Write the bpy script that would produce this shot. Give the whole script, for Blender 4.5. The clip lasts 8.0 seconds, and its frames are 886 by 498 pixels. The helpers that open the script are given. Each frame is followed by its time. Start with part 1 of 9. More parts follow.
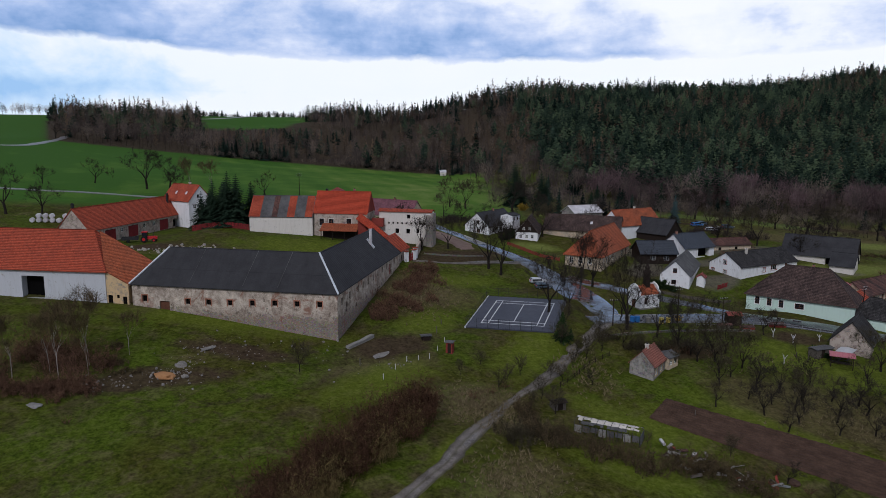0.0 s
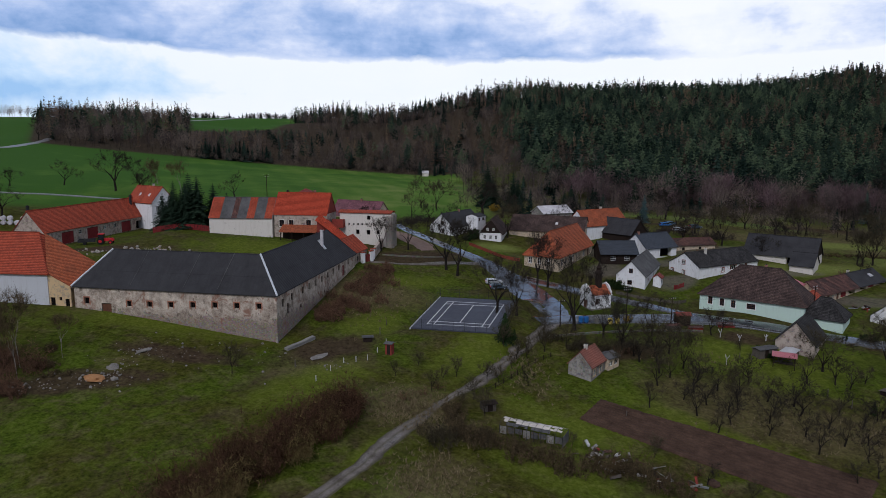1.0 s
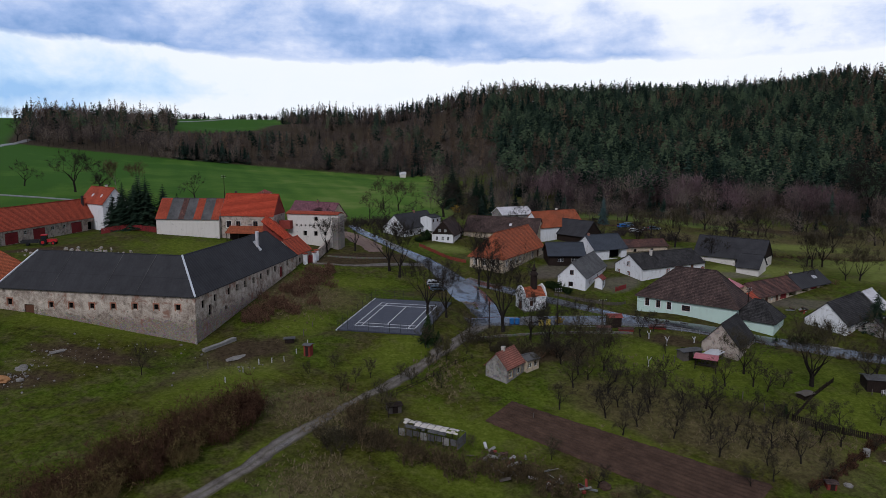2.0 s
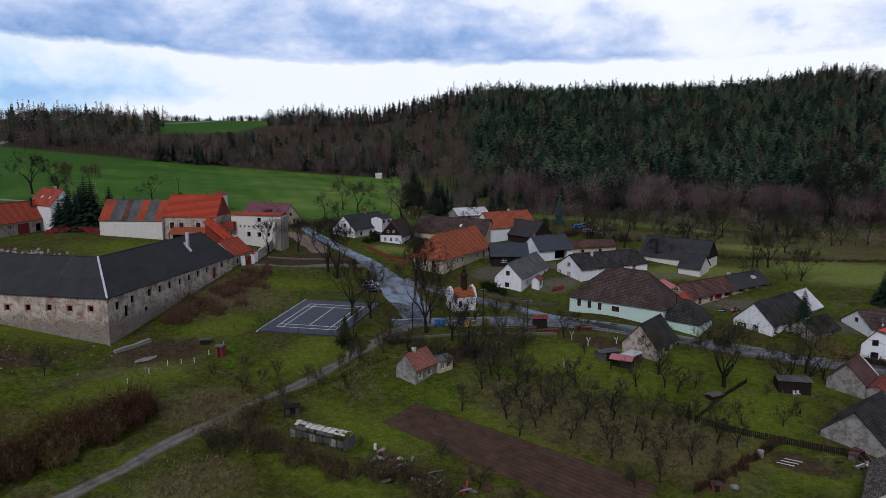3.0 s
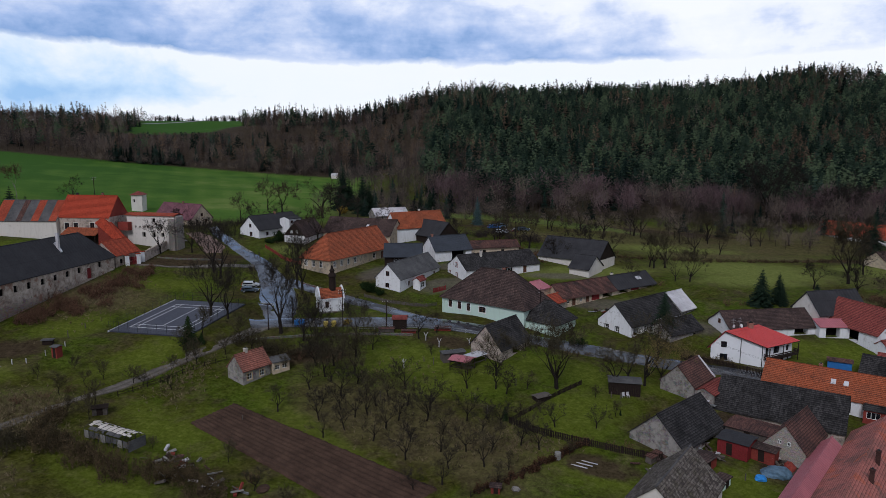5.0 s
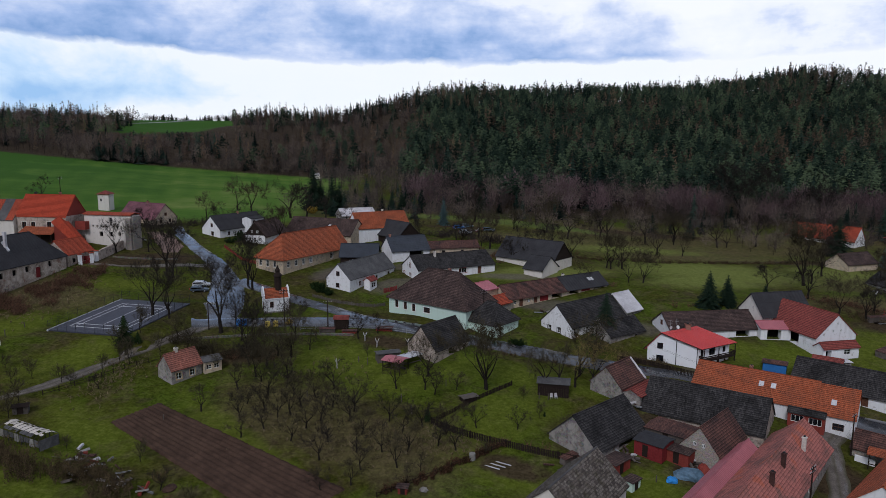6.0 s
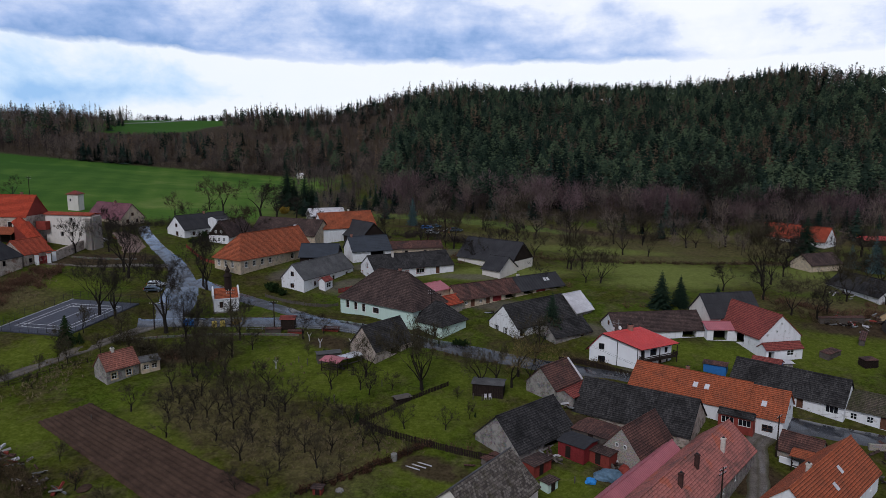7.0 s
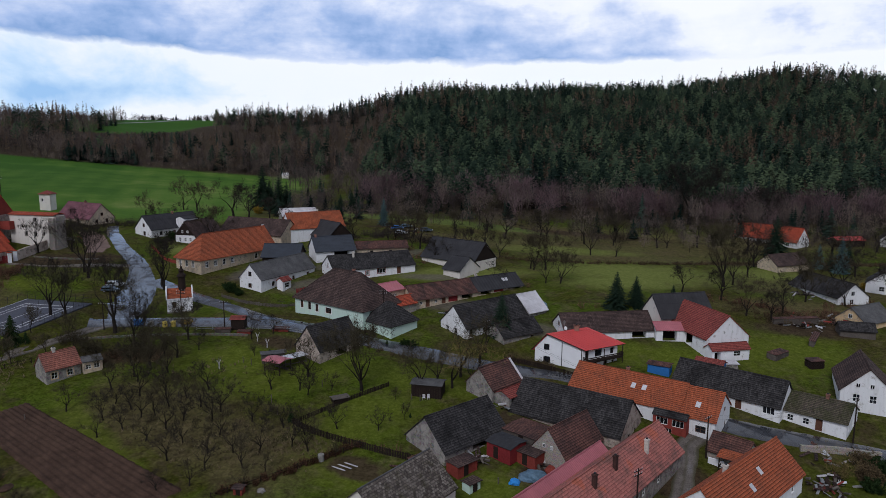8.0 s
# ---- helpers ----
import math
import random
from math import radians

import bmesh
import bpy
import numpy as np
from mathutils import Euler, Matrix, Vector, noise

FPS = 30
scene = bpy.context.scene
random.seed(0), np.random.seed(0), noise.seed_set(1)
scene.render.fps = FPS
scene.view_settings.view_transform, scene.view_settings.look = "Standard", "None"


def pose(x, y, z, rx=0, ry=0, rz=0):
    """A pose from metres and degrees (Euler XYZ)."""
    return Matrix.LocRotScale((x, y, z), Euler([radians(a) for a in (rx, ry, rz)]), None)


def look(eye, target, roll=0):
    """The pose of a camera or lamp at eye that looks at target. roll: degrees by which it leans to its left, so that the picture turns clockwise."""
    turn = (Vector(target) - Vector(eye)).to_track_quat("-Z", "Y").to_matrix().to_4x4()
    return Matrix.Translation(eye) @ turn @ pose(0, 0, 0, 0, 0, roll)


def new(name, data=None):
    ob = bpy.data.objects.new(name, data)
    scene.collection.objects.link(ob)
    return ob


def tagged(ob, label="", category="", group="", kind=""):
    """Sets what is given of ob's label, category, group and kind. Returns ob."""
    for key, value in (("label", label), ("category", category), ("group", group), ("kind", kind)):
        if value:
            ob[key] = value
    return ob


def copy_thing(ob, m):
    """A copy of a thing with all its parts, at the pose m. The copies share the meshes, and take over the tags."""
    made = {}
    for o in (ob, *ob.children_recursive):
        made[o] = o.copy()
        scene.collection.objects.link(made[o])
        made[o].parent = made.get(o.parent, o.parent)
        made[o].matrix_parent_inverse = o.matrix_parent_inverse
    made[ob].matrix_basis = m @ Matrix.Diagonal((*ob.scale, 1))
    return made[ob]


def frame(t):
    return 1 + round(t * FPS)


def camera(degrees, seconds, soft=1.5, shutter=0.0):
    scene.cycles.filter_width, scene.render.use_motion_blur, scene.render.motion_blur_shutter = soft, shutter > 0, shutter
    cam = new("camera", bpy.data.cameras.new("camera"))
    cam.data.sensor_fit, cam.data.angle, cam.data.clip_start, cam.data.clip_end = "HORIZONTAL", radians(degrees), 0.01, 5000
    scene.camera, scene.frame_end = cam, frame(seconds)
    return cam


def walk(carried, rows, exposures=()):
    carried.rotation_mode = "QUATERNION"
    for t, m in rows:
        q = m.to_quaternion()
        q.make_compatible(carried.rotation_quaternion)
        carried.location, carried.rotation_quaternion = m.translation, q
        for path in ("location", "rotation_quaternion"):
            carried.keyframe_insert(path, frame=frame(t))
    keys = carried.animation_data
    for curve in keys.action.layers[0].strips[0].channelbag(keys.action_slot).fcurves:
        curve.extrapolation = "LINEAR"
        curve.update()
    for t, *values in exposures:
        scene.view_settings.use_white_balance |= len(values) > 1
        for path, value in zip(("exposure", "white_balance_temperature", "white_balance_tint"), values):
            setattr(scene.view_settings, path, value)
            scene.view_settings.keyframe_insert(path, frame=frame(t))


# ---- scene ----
cam = camera(66.0, 8.0, soft=0.5)
PATH = [
    (0, (-0.016, -0.024, 41.523), (0.03, 1.95, 41.206), 0.5),
    (0.5, (5.208, 0.008, 41.549), (5.253, 1.983, 41.233), 0.4),
    (1, (11.765, -0.008, 41.618), (11.809, 1.967, 41.303), 0.3),
    (1.5, (19.441, 0.001, 41.652), (19.482, 1.976, 41.338), 0.3),
    (2.8, (41.317, -0.221, 41.835), (41.353, 1.754, 41.526), 0.3),
    (3, (44.814, -0.132, 41.742), (44.846, 1.843, 41.433), 0.2),
    (3.5, (53.433, -0.228, 41.804), (53.461, 1.748, 41.496), 0.3),
    (4, (61.835, -0.176, 41.868), (61.859, 1.8, 41.559), 0.3),
    (4.5, (69.855, -0.215, 41.93), (69.875, 1.761, 41.621), 0.3),
    (4.7, (72.893, -0.149, 41.904), (72.911, 1.827, 41.594), 0.2),
    (5.8, (88.236, -0.249, 41.992), (88.247, 1.727, 41.686), 0.2),
    (6, (90.811, -0.233, 42.029), (90.819, 1.743, 41.72), 0.3),
    (6.5, (97.087, -0.169, 42.047), (97.092, 1.807, 41.738), 0.3),
    (7, (103.287, -0.148, 42.156), (103.287, 1.827, 41.847), 0.3),
    (7.5, (109.214, -0.087, 42.236), (109.211, 1.888, 41.927), 0.3),
    (8, (114.967, -0.063, 42.337), (114.959, 1.912, 42.027), 0.3),
]
walk(cam, [(t, look(eye, target, roll)) for t, eye, target, roll in PATH], [(0, 0.0, 6100, 10), (8, 0.0, 6100, 10)])


# ---- world and light ----
world = bpy.data.worlds.new("overcast_sky")
scene.world = world
world.use_nodes = True


class Nodes:
    """Short way to write a node tree."""

    def __init__(self, tree):
        self.tree = tree
        tree.nodes.clear()

    def add(self, kind, links=None, **props):
        n = self.tree.nodes.new(kind)
        for k, v in props.items():
            if k == "operation":
                n.operation = v
            elif k == "blend_type":
                n.blend_type = v
            elif k == "data_type":
                n.data_type = v
            elif k == "feature":
                n.feature = v
            elif k == "noise_dimensions":
                n.noise_dimensions = v
            elif k == "sky_type":
                n.sky_type = v
            elif k == "bands_direction":
                n.bands_direction = v
            elif k == "offset":
                n.offset = v
        for k, v in (links or {}).items():
            if isinstance(v, bpy.types.NodeSocket):
                self.tree.links.new(v, n.inputs[k])
            else:
                n.inputs[k].default_value = v
        return n

    def ramp(self, fac, stops):
        n = self.tree.nodes.new("ShaderNodeValToRGB")
        el = n.color_ramp.elements
        while len(el) < len(stops):
            el.new(0.5)
        for e, (p, c) in zip(el, stops):
            e.position = p
            e.color = (*c, 1) if len(c) == 3 else c
        self.tree.links.new(fac, n.inputs[0])
        return n.outputs[0]

    def mix(self, fac, a, b, blend="MIX"):
        n = self.tree.nodes.new("ShaderNodeMix")
        n.data_type, n.blend_type = "RGBA", blend
        for i, v in ((0, fac), (6, a), (7, b)):
            if isinstance(v, bpy.types.NodeSocket):
                self.tree.links.new(v, n.inputs[i])
            elif i == 0:
                n.inputs[0].default_value = v
            else:
                n.inputs[i].default_value = (*v, 1)
        return n.outputs[2]

    def math(self, op, a, b=0.0, c=None):
        n = self.tree.nodes.new("ShaderNodeMath")
        n.operation = op
        for i, v in enumerate((a, b) if c is None else (a, b, c)):
            if isinstance(v, bpy.types.NodeSocket):
                self.tree.links.new(v, n.inputs[i])
            else:
                n.inputs[i].default_value = v
        return n.outputs[0]

    def noise(self, vec, scale, detail=4.0, rough=0.55, dist=0.0):
        n = self.add("ShaderNodeTexNoise", {"Scale": scale, "Detail": detail, "Roughness": rough, "Distortion": dist})
        if vec is not None:
            self.tree.links.new(vec, n.inputs["Vector"])
        return n.outputs["Fac"]


def cloud_sky():
    """A heavy deck of cloud with a flat blue-grey underside, bright tops to the right, and a bright band between it and the horizon."""
    n = Nodes(world.node_tree)
    tc = n.add("ShaderNodeTexCoord")
    sep = n.add("ShaderNodeSeparateXYZ", {0: tc.outputs["Generated"]})
    x, y, z = sep.outputs
    puff = n.add("ShaderNodeMapping", {"Vector": tc.outputs["Generated"], "Scale": (1.0, 1.0, 1.6)}).outputs[0]
    flat = n.add("ShaderNodeMapping", {"Vector": tc.outputs["Generated"], "Scale": (1.0, 1.0, 5.0)}).outputs[0]
    big = n.noise(flat, 3.4, 6.0, 0.55, 0.2)
    curl = n.noise(puff, 6.5, 9.0, 0.55, 0.25)
    fine = n.noise(puff, 24.0, 8.0, 0.6, 0.2)
    wave = n.math("MULTIPLY", n.math("SUBTRACT", curl, 0.5), 0.030)
    wave = n.math("ADD", wave, n.math("MULTIPLY", n.math("SUBTRACT", fine, 0.5), 0.016))
    e = n.math("ADD", z, wave)
    sag = n.math("SUBTRACT", x, 0.15)
    e = n.math("ADD", n.math("SUBTRACT", e, n.math("MULTIPLY", n.math("MULTIPLY", sag, sag), 0.03)), 0.013)
    deck = n.ramp(e, [(0.0, (0.0,) * 3), (0.1215, (0.0,) * 3), (0.1275, (1.0,) * 3), (1.0, (1.0,) * 3)])
    # the underside is darkest over the middle; towards the right the tops stand in the light
    left = n.math("MULTIPLY", n.math("MAXIMUM", n.math("SUBTRACT", -0.28, x), 0.0), 0.55)
    right = n.math("MULTIPLY", n.math("MAXIMUM", n.math("SUBTRACT", x, -0.02), 0.0), 0.80)
    body = n.math("ADD", n.math("MULTIPLY", n.math("SUBTRACT", big, 0.5), 0.9), n.math("MULTIPLY", n.math("SUBTRACT", curl, 0.5), 1.25))
    body = n.math("ADD", body, n.math("MULTIPLY", n.math("SUBTRACT", fine, 0.5), 0.35))
    body = n.math("ADD", body, n.math("ADD", left, right))
    body = n.math("ADD", body, n.math("MULTIPLY", n.math("SUBTRACT", e, 0.125), 5.6))
    grey = n.ramp(n.math("ADD", body, 0.25), [(0.0, (0.15, 0.27, 0.52)), (0.26, (0.24, 0.38, 0.66)), (0.44, (0.40, 0.52, 0.79)), (0.62, (0.64, 0.71, 0.90)), (0.80, (0.92, 0.93, 0.99)), (1.0, (1.0, 0.99, 1.0))])
    belly = n.ramp(curl, [(0.35, (0.24, 0.34, 0.54)), (0.65, (0.44, 0.54, 0.74))])
    grey = n.mix(n.ramp(z, [(0.19, (0.0,) * 3), (0.27, (1.0,) * 3)]), grey, belly)
    top = n.ramp(curl, [(0.35, (0.23, 0.24, 0.285)), (0.65, (0.46, 0.475, 0.53))])
    grey = n.mix(n.ramp(z, [(0.34, (0.0,) * 3), (0.60, (1.0,) * 3)]), grey, top)
    blue = n.math("ADD", n.math("MULTIPLY", curl, 0.9), n.math("MULTIPLY", n.math("ABSOLUTE", n.math("SUBTRACT", z, 0.062)), 3.4))
    blue = n.math("ADD", blue, n.math("MULTIPLY", x, 0.42))
    low = n.ramp(blue, [(0.16, (0.36, 0.57, 0.86)), (0.27, (0.60, 0.76, 0.95)), (0.40, (0.93, 0.95, 1.0)), (1.0, (1.0, 0.985, 1.0))])
    clouds = n.mix(deck, low, grey)
    # the clear strip lies ahead; behind, the deck comes down to the land
    behind = n.ramp(n.math("ADD", n.math("MULTIPLY", y, 0.5), 0.5), [(0.30, (1.0,) * 3), (0.66, (0.0,) * 3)])
    dim = n.ramp(curl, [(0.35, (0.26, 0.275, 0.33)), (0.65, (0.44, 0.46, 0.52))])
    clouds = n.mix(n.mix(1.0, behind, n.ramp(z, [(0.30, (1.0,) * 3), (0.60, (0.0,) * 3)]), "MULTIPLY"), clouds, dim)
    sky = n.add("ShaderNodeTexSky", sky_type="NISHITA")
    sky.sun_disc, sky.sun_elevation, sky.sun_rotation = False, radians(SUN_UP), radians(SUN_TURN)
    glow = n.mix(1.0, sky.outputs[0], (SKY_PART,) * 3, "MULTIPLY")
    lit = n.mix(1.0, clouds, (CLOUD_PART,) * 3, "MULTIPLY")
    both = n.mix(1.0, lit, glow, "ADD")
    bg = n.add("ShaderNodeBackground", {"Color": both, "Strength": 1.0})
    n.add("ShaderNodeOutputWorld", {"Surface": bg.outputs[0]})


SUN_TURN, SUN_UP, SKY_PART, CLOUD_PART = 199.0, 43.0, 0.004, 0.96
cloud_sky()
sun = new("sun", bpy.data.lights.new("sun", "SUN"))
sun.data.energy, sun.data.angle, sun.data.color = 1.35, radians(16), (1.0, 0.97, 0.97)
sun.matrix_world = look((0, 0, 198), (70, 200, 0))
scene.view_settings.exposure = 0.0


# ---- shared building code ----
def smooth(a, b, v):
    t = np.clip((v - a) / (b - a), 0, 1)
    return t * t * (3 - 2 * t)


# gentle swells of the village ground: x, y, radius, height
SWELLS = [(-17, 127, 28, -0.33), (-60, 138, 35, 1.5), (98, 245, 35, 1.76), (165, 165, 35, 1.47), (250, 255, 50, -2.58), (0, 80, 40, 2.62), (116, 189, 30, 0.33), (22, 165, 22, -2.2), (-100, 120, 40, -3.37), (163, 108, 25, -0.67), (-30, 200, 30, 0.39), (97, 93, 25, -0.06), (52, 156, 22, -0.28), (188, 245, 40, -2.05), (60, 205, 30, -1.17), (24, 150, 17, 2.14), (79, 166, 9, -2.3)]


def hill_foot(x):
    return 430 - 140 * smooth(0, 110, x)


def crest(x):
    dip = 9 * np.exp(-(((x + 190) / 55) ** 2))
    return 61 + 1.5 * np.sin(x / 37) + 24 * smooth(-30, 115, x) + 16 * smooth(300, 455, x) - 15 * smooth(490, 600, x) - dip + 3.5 * np.exp(-(((x - 485) / 45) ** 2))


def ground_z(x, y):
    """The height of the land: a slope that rises away from the valley, and wooded hills behind it."""
    x, y = np.asarray(x, float), np.asarray(y, float)
    a, b = np.clip(x, -260, 300), np.clip(y, 55, hill_foot(x))
    u, v = a / 100, (b - 150) / 100
    w = np.maximum(0, 0.4 - u)
    w = w * w / (w + 0.3)
    s = np.tanh(2.2 * v)
    z = 3.64 - 3.45 * u + 8.64 * v + 0.9 * u * v - 2.7 * v * v + 0.29 * v**3 + 0.58 * u * u + 4.33 * w + 1.16 * w * v + 3.9 * s - 3.12 * w * s - 1.88 * u * s
    for p, q, r, h in SWELLS:
        z = z + h * np.exp(-((a - p) ** 2 + (b - q) ** 2) / r**2)
    # the levelled terrace of the sports court
    p, q = ((x - 8.2) * 19.6 - (y - 139.6) * 6.6) / 381.2, ((y - 139.6) * 17.9 + (x - 8.2) * 4.6) / 381.2
    inside = smooth(-0.3, -0.06, p) * smooth(1.3, 1.06, p) * smooth(-0.3, -0.06, q) * smooth(1.3, 1.06, q)
    z = z + (2.25 + 0.15 * p + 2.1 * q - z) * inside
    # the level farmyard before the long barn
    p, q = (x + 88.2) * 0.201 + (y - 178) * 0.98, (x + 88.2) * 0.98 - (y - 178) * 0.201
    inside = smooth(-10, -2, p) * smooth(58, 49, p) * smooth(-14, -9, q) * smooth(26, 7, q)
    z = z + (13.25 - z) * inside
    z = z + (crest(x) - z) * smooth(hill_foot(x) - 10, 765, y)
    return z + (np.maximum(crest(x), 69) - z) * smooth(775, 930, y)


FINE_X, FINE_Y = np.arange(-260, 300.1, 1.0), np.arange(60, 480.1, 1.0)
FINE_Z = ground_z(*np.meshgrid(FINE_X, FINE_Y)).tolist()


def gz(x, y):
    """The land's height at one place, from a fine grid where the village stands."""
    if not (-260 <= x < 300 and 60 <= y < 480):
        return float(ground_z(x, y))
    i, j = int(x + 260), int(y - 60)
    u, v = x + 260 - i, y - 60 - j
    a, b = FINE_Z[j], FINE_Z[j + 1]
    return (a[i] * (1 - u) + a[i + 1] * u) * (1 - v) + (b[i] * (1 - u) + b[i + 1] * u) * v


def uv_all(bm):
    """UVs in metres: u level, v up the slope."""
    lay = bm.loops.layers.uv.verify()
    for f in bm.faces:
        n = f.normal
        t = Vector((0, 0, 1)).cross(n)
        t = t.normalized() if t.length > 0.05 else Vector((1, 0, 0))
        b = n.cross(t)
        for l in f.loops:
            p = l.vert.co
            l[lay].uv = (p.dot(t), p.dot(b))


def link_mesh(name, bm, mats, soft=False):
    bm.normal_update()
    uv_all(bm)
    me = bpy.data.meshes.new(name)
    bm.to_mesh(me)
    bm.free()
    for m in mats if isinstance(mats, (list, tuple)) else [mats]:
        me.materials.append(m)
    if soft:
        me.shade_smooth()
    return new(name, me)


def part(name, bm, mat, parent, label=""):
    ob = link_mesh(name, bm, mat)
    ob.parent = parent
    return tagged(ob, label)


def thing(name, m, label, category, group="", kind=""):
    ob = new(name)
    ob.empty_display_size = 0.3
    ob.matrix_world = m
    return tagged(ob, label, category, group, kind)


def box(bm, x0, y0, z0, x1, y1, z1, m=None, mat=0):
    vs = [bm.verts.new(Vector(p) if m is None else m @ Vector(p)) for p in
          [(x0, y0, z0), (x1, y0, z0), (x1, y1, z0), (x0, y1, z0), (x0, y0, z1), (x1, y0, z1), (x1, y1, z1), (x0, y1, z1)]]
    for f in ((3, 2, 1, 0), (4, 5, 6, 7), (0, 1, 5, 4), (1, 2, 6, 5), (2, 3, 7, 6), (3, 0, 4, 7)):
        bm.faces.new([vs[i] for i in f]).material_index = mat
    return vs


def boxes(*args):
    bm = bmesh.new()
    for a in args:
        box(bm, *a)
    return bm


def slab(tops, thick):
    """A solid sheet: top polygons that share corners, and their underside thick below."""
    bm, up, down, count = bmesh.new(), {}, {}, {}
    key = lambda p: tuple(round(c, 3) for c in p)  # noqa: E731
    for poly in tops:
        for p in poly:
            if key(p) not in up:
                up[key(p)] = bm.verts.new(p)
                down[key(p)] = bm.verts.new((p[0], p[1], p[2] - thick))
    for poly in tops:
        ks = [key(p) for p in poly]
        bm.faces.new([up[k] for k in ks])
        bm.faces.new([down[k] for k in reversed(ks)])
        for a, b in zip(ks, ks[1:] + ks[:1]):
            count[(a, b)] = 1
    for a, b in count:
        if (b, a) not in count:
            bm.faces.new((up[b], up[a], down[a], down[b]))
    return bm


def tube(bm, pts, radii, sides=6, cap=True):
    rings = []
    pts = [Vector(p) for p in pts]
    for i, p in enumerate(pts):
        d = (pts[min(i + 1, len(pts) - 1)] - pts[max(i - 1, 0)]).normalized()
        a = d.orthogonal().normalized()
        b = d.cross(a)
        rings.append([bm.verts.new(p + radii[i] * (a * math.cos(2 * math.pi * k / sides) + b * math.sin(2 * math.pi * k / sides))) for k in range(sides)])
    for r, s in zip(rings, rings[1:]):
        for k in range(sides):
            bm.faces.new((r[k], r[(k + 1) % sides], s[(k + 1) % sides], s[k]))
    if cap:
        bm.faces.new(list(reversed(rings[0])))
        bm.faces.new(rings[-1])
    return bm


# ---- materials ----
def material(name, rough=0.85, metal=0.0, spec=0.08):
    """A new material: its nodes, its shader, and metric coordinates."""
    m = bpy.data.materials.new(name)
    m.use_nodes = True
    n = Nodes(m.node_tree)
    sh = n.add("ShaderNodeBsdfPrincipled", {"Roughness": rough, "Metallic": metal, "Specular IOR Level": spec})
    n.add("ShaderNodeOutputMaterial", {"Surface": sh.outputs[0]})
    geo = n.add("ShaderNodeNewGeometry")
    return m, n, sh, geo.outputs["Position"]


def bump(n, sh, height, strength, dist):
    b = n.add("ShaderNodeBump", {"Height": height, "Strength": strength, "Distance": dist})
    n.tree.links.new(b.outputs[0], sh.inputs["Normal"])


def paint(n, sh, color):
    n.tree.links.new(color, sh.inputs["Base Color"])


def plain(name, color, rough=0.7, metal=0.0, vary=0.25, scale=3.0):
    """Painted or bare stuff with slight stains and grain."""
    m, n, sh, pos = material(name, rough, metal)
    a = n.noise(pos, scale, 5, 0.6)
    b = n.noise(pos, scale * 0.12, 3, 0.5)
    f = n.math("ADD", n.math("MULTIPLY", a, 0.5), n.math("MULTIPLY", b, 0.5))
    dark, lite = [c * (1 - vary) for c in color], [min(1, c * (1 + vary)) for c in color]
    paint(n, sh, n.ramp(f, [(0.35, dark), (0.65, lite)]))
    bump(n, sh, a, 0.25, 0.03)
    return m


def tiles(name, base, worn, dark, row=0.4, col=0.28, rough=0.85, patch=0.5, relief=0.06):
    """Rows of roof tiles, with single tiles off in colour, moss and streaks."""
    m, n, sh, pos = material(name, rough, 0, 0.15)
    uv = n.add("ShaderNodeUVMap").outputs[0]
    br = n.add("ShaderNodeTexBrick", {"Vector": uv, "Color1": (0, 0, 0, 1), "Color2": (1, 1, 1, 1), "Mortar": (0.5, 0.5, 0.5, 1),
                                      "Scale": 1.0, "Mortar Size": 0.02, "Brick Width": col, "Row Height": row, "Bias": 0.0}, offset=0.5)
    one = n.ramp(br.outputs[0], [(0.0, base), (0.55, worn), (1.0, [0.8 * c for c in base])])
    big = n.noise(pos, 0.35, 5, 0.6, 0.5)
    streak = n.add("ShaderNodeMapping", {"Vector": uv, "Scale": (2.2, 0.25, 1.0)})
    st = n.noise(streak.outputs[0], 1.6, 5, 0.65)
    c = n.mix(n.ramp(big, [(0.42, (0,) * 3), (0.68, (patch,) * 3)]), one, dark)
    c = n.mix(n.ramp(st, [(0.45, (0,) * 3), (0.75, (patch,) * 3)]), c, dark)
    gap = n.ramp(br.outputs["Fac"], [(0.0, (1,) * 3), (1.0, (0.55,) * 3)])
    c = n.mix(1.0, c, gap, "MULTIPLY")
    sep = n.add("ShaderNodeSeparateXYZ", {0: uv})
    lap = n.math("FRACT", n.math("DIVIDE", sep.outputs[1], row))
    # lower edges worn paler; shade under the row above is painted in
    worn_lap_shade = n.ramp(lap, [(0.0, (1.5,) * 3), (0.3, (1.1,) * 3), (0.75, (0.75,) * 3), (0.95, (0.25,) * 3)])
    paint(n, sh, n.mix(1.0, c, worn_lap_shade, "MULTIPLY"))
    hump = n.math("ABSOLUTE", n.math("SINE", n.math("MULTIPLY", sep.outputs[0], math.pi / col)))
    h = n.math("ADD", n.math("MULTIPLY", n.math("SUBTRACT", 1.0, lap), 0.8), n.math("MULTIPLY", hump, 0.35))
    h = n.math("ADD", h, n.math("MULTIPLY", n.noise(pos, 2.0, 3), 0.8))
    bump(n, sh, h, 0.9, relief)
    return m


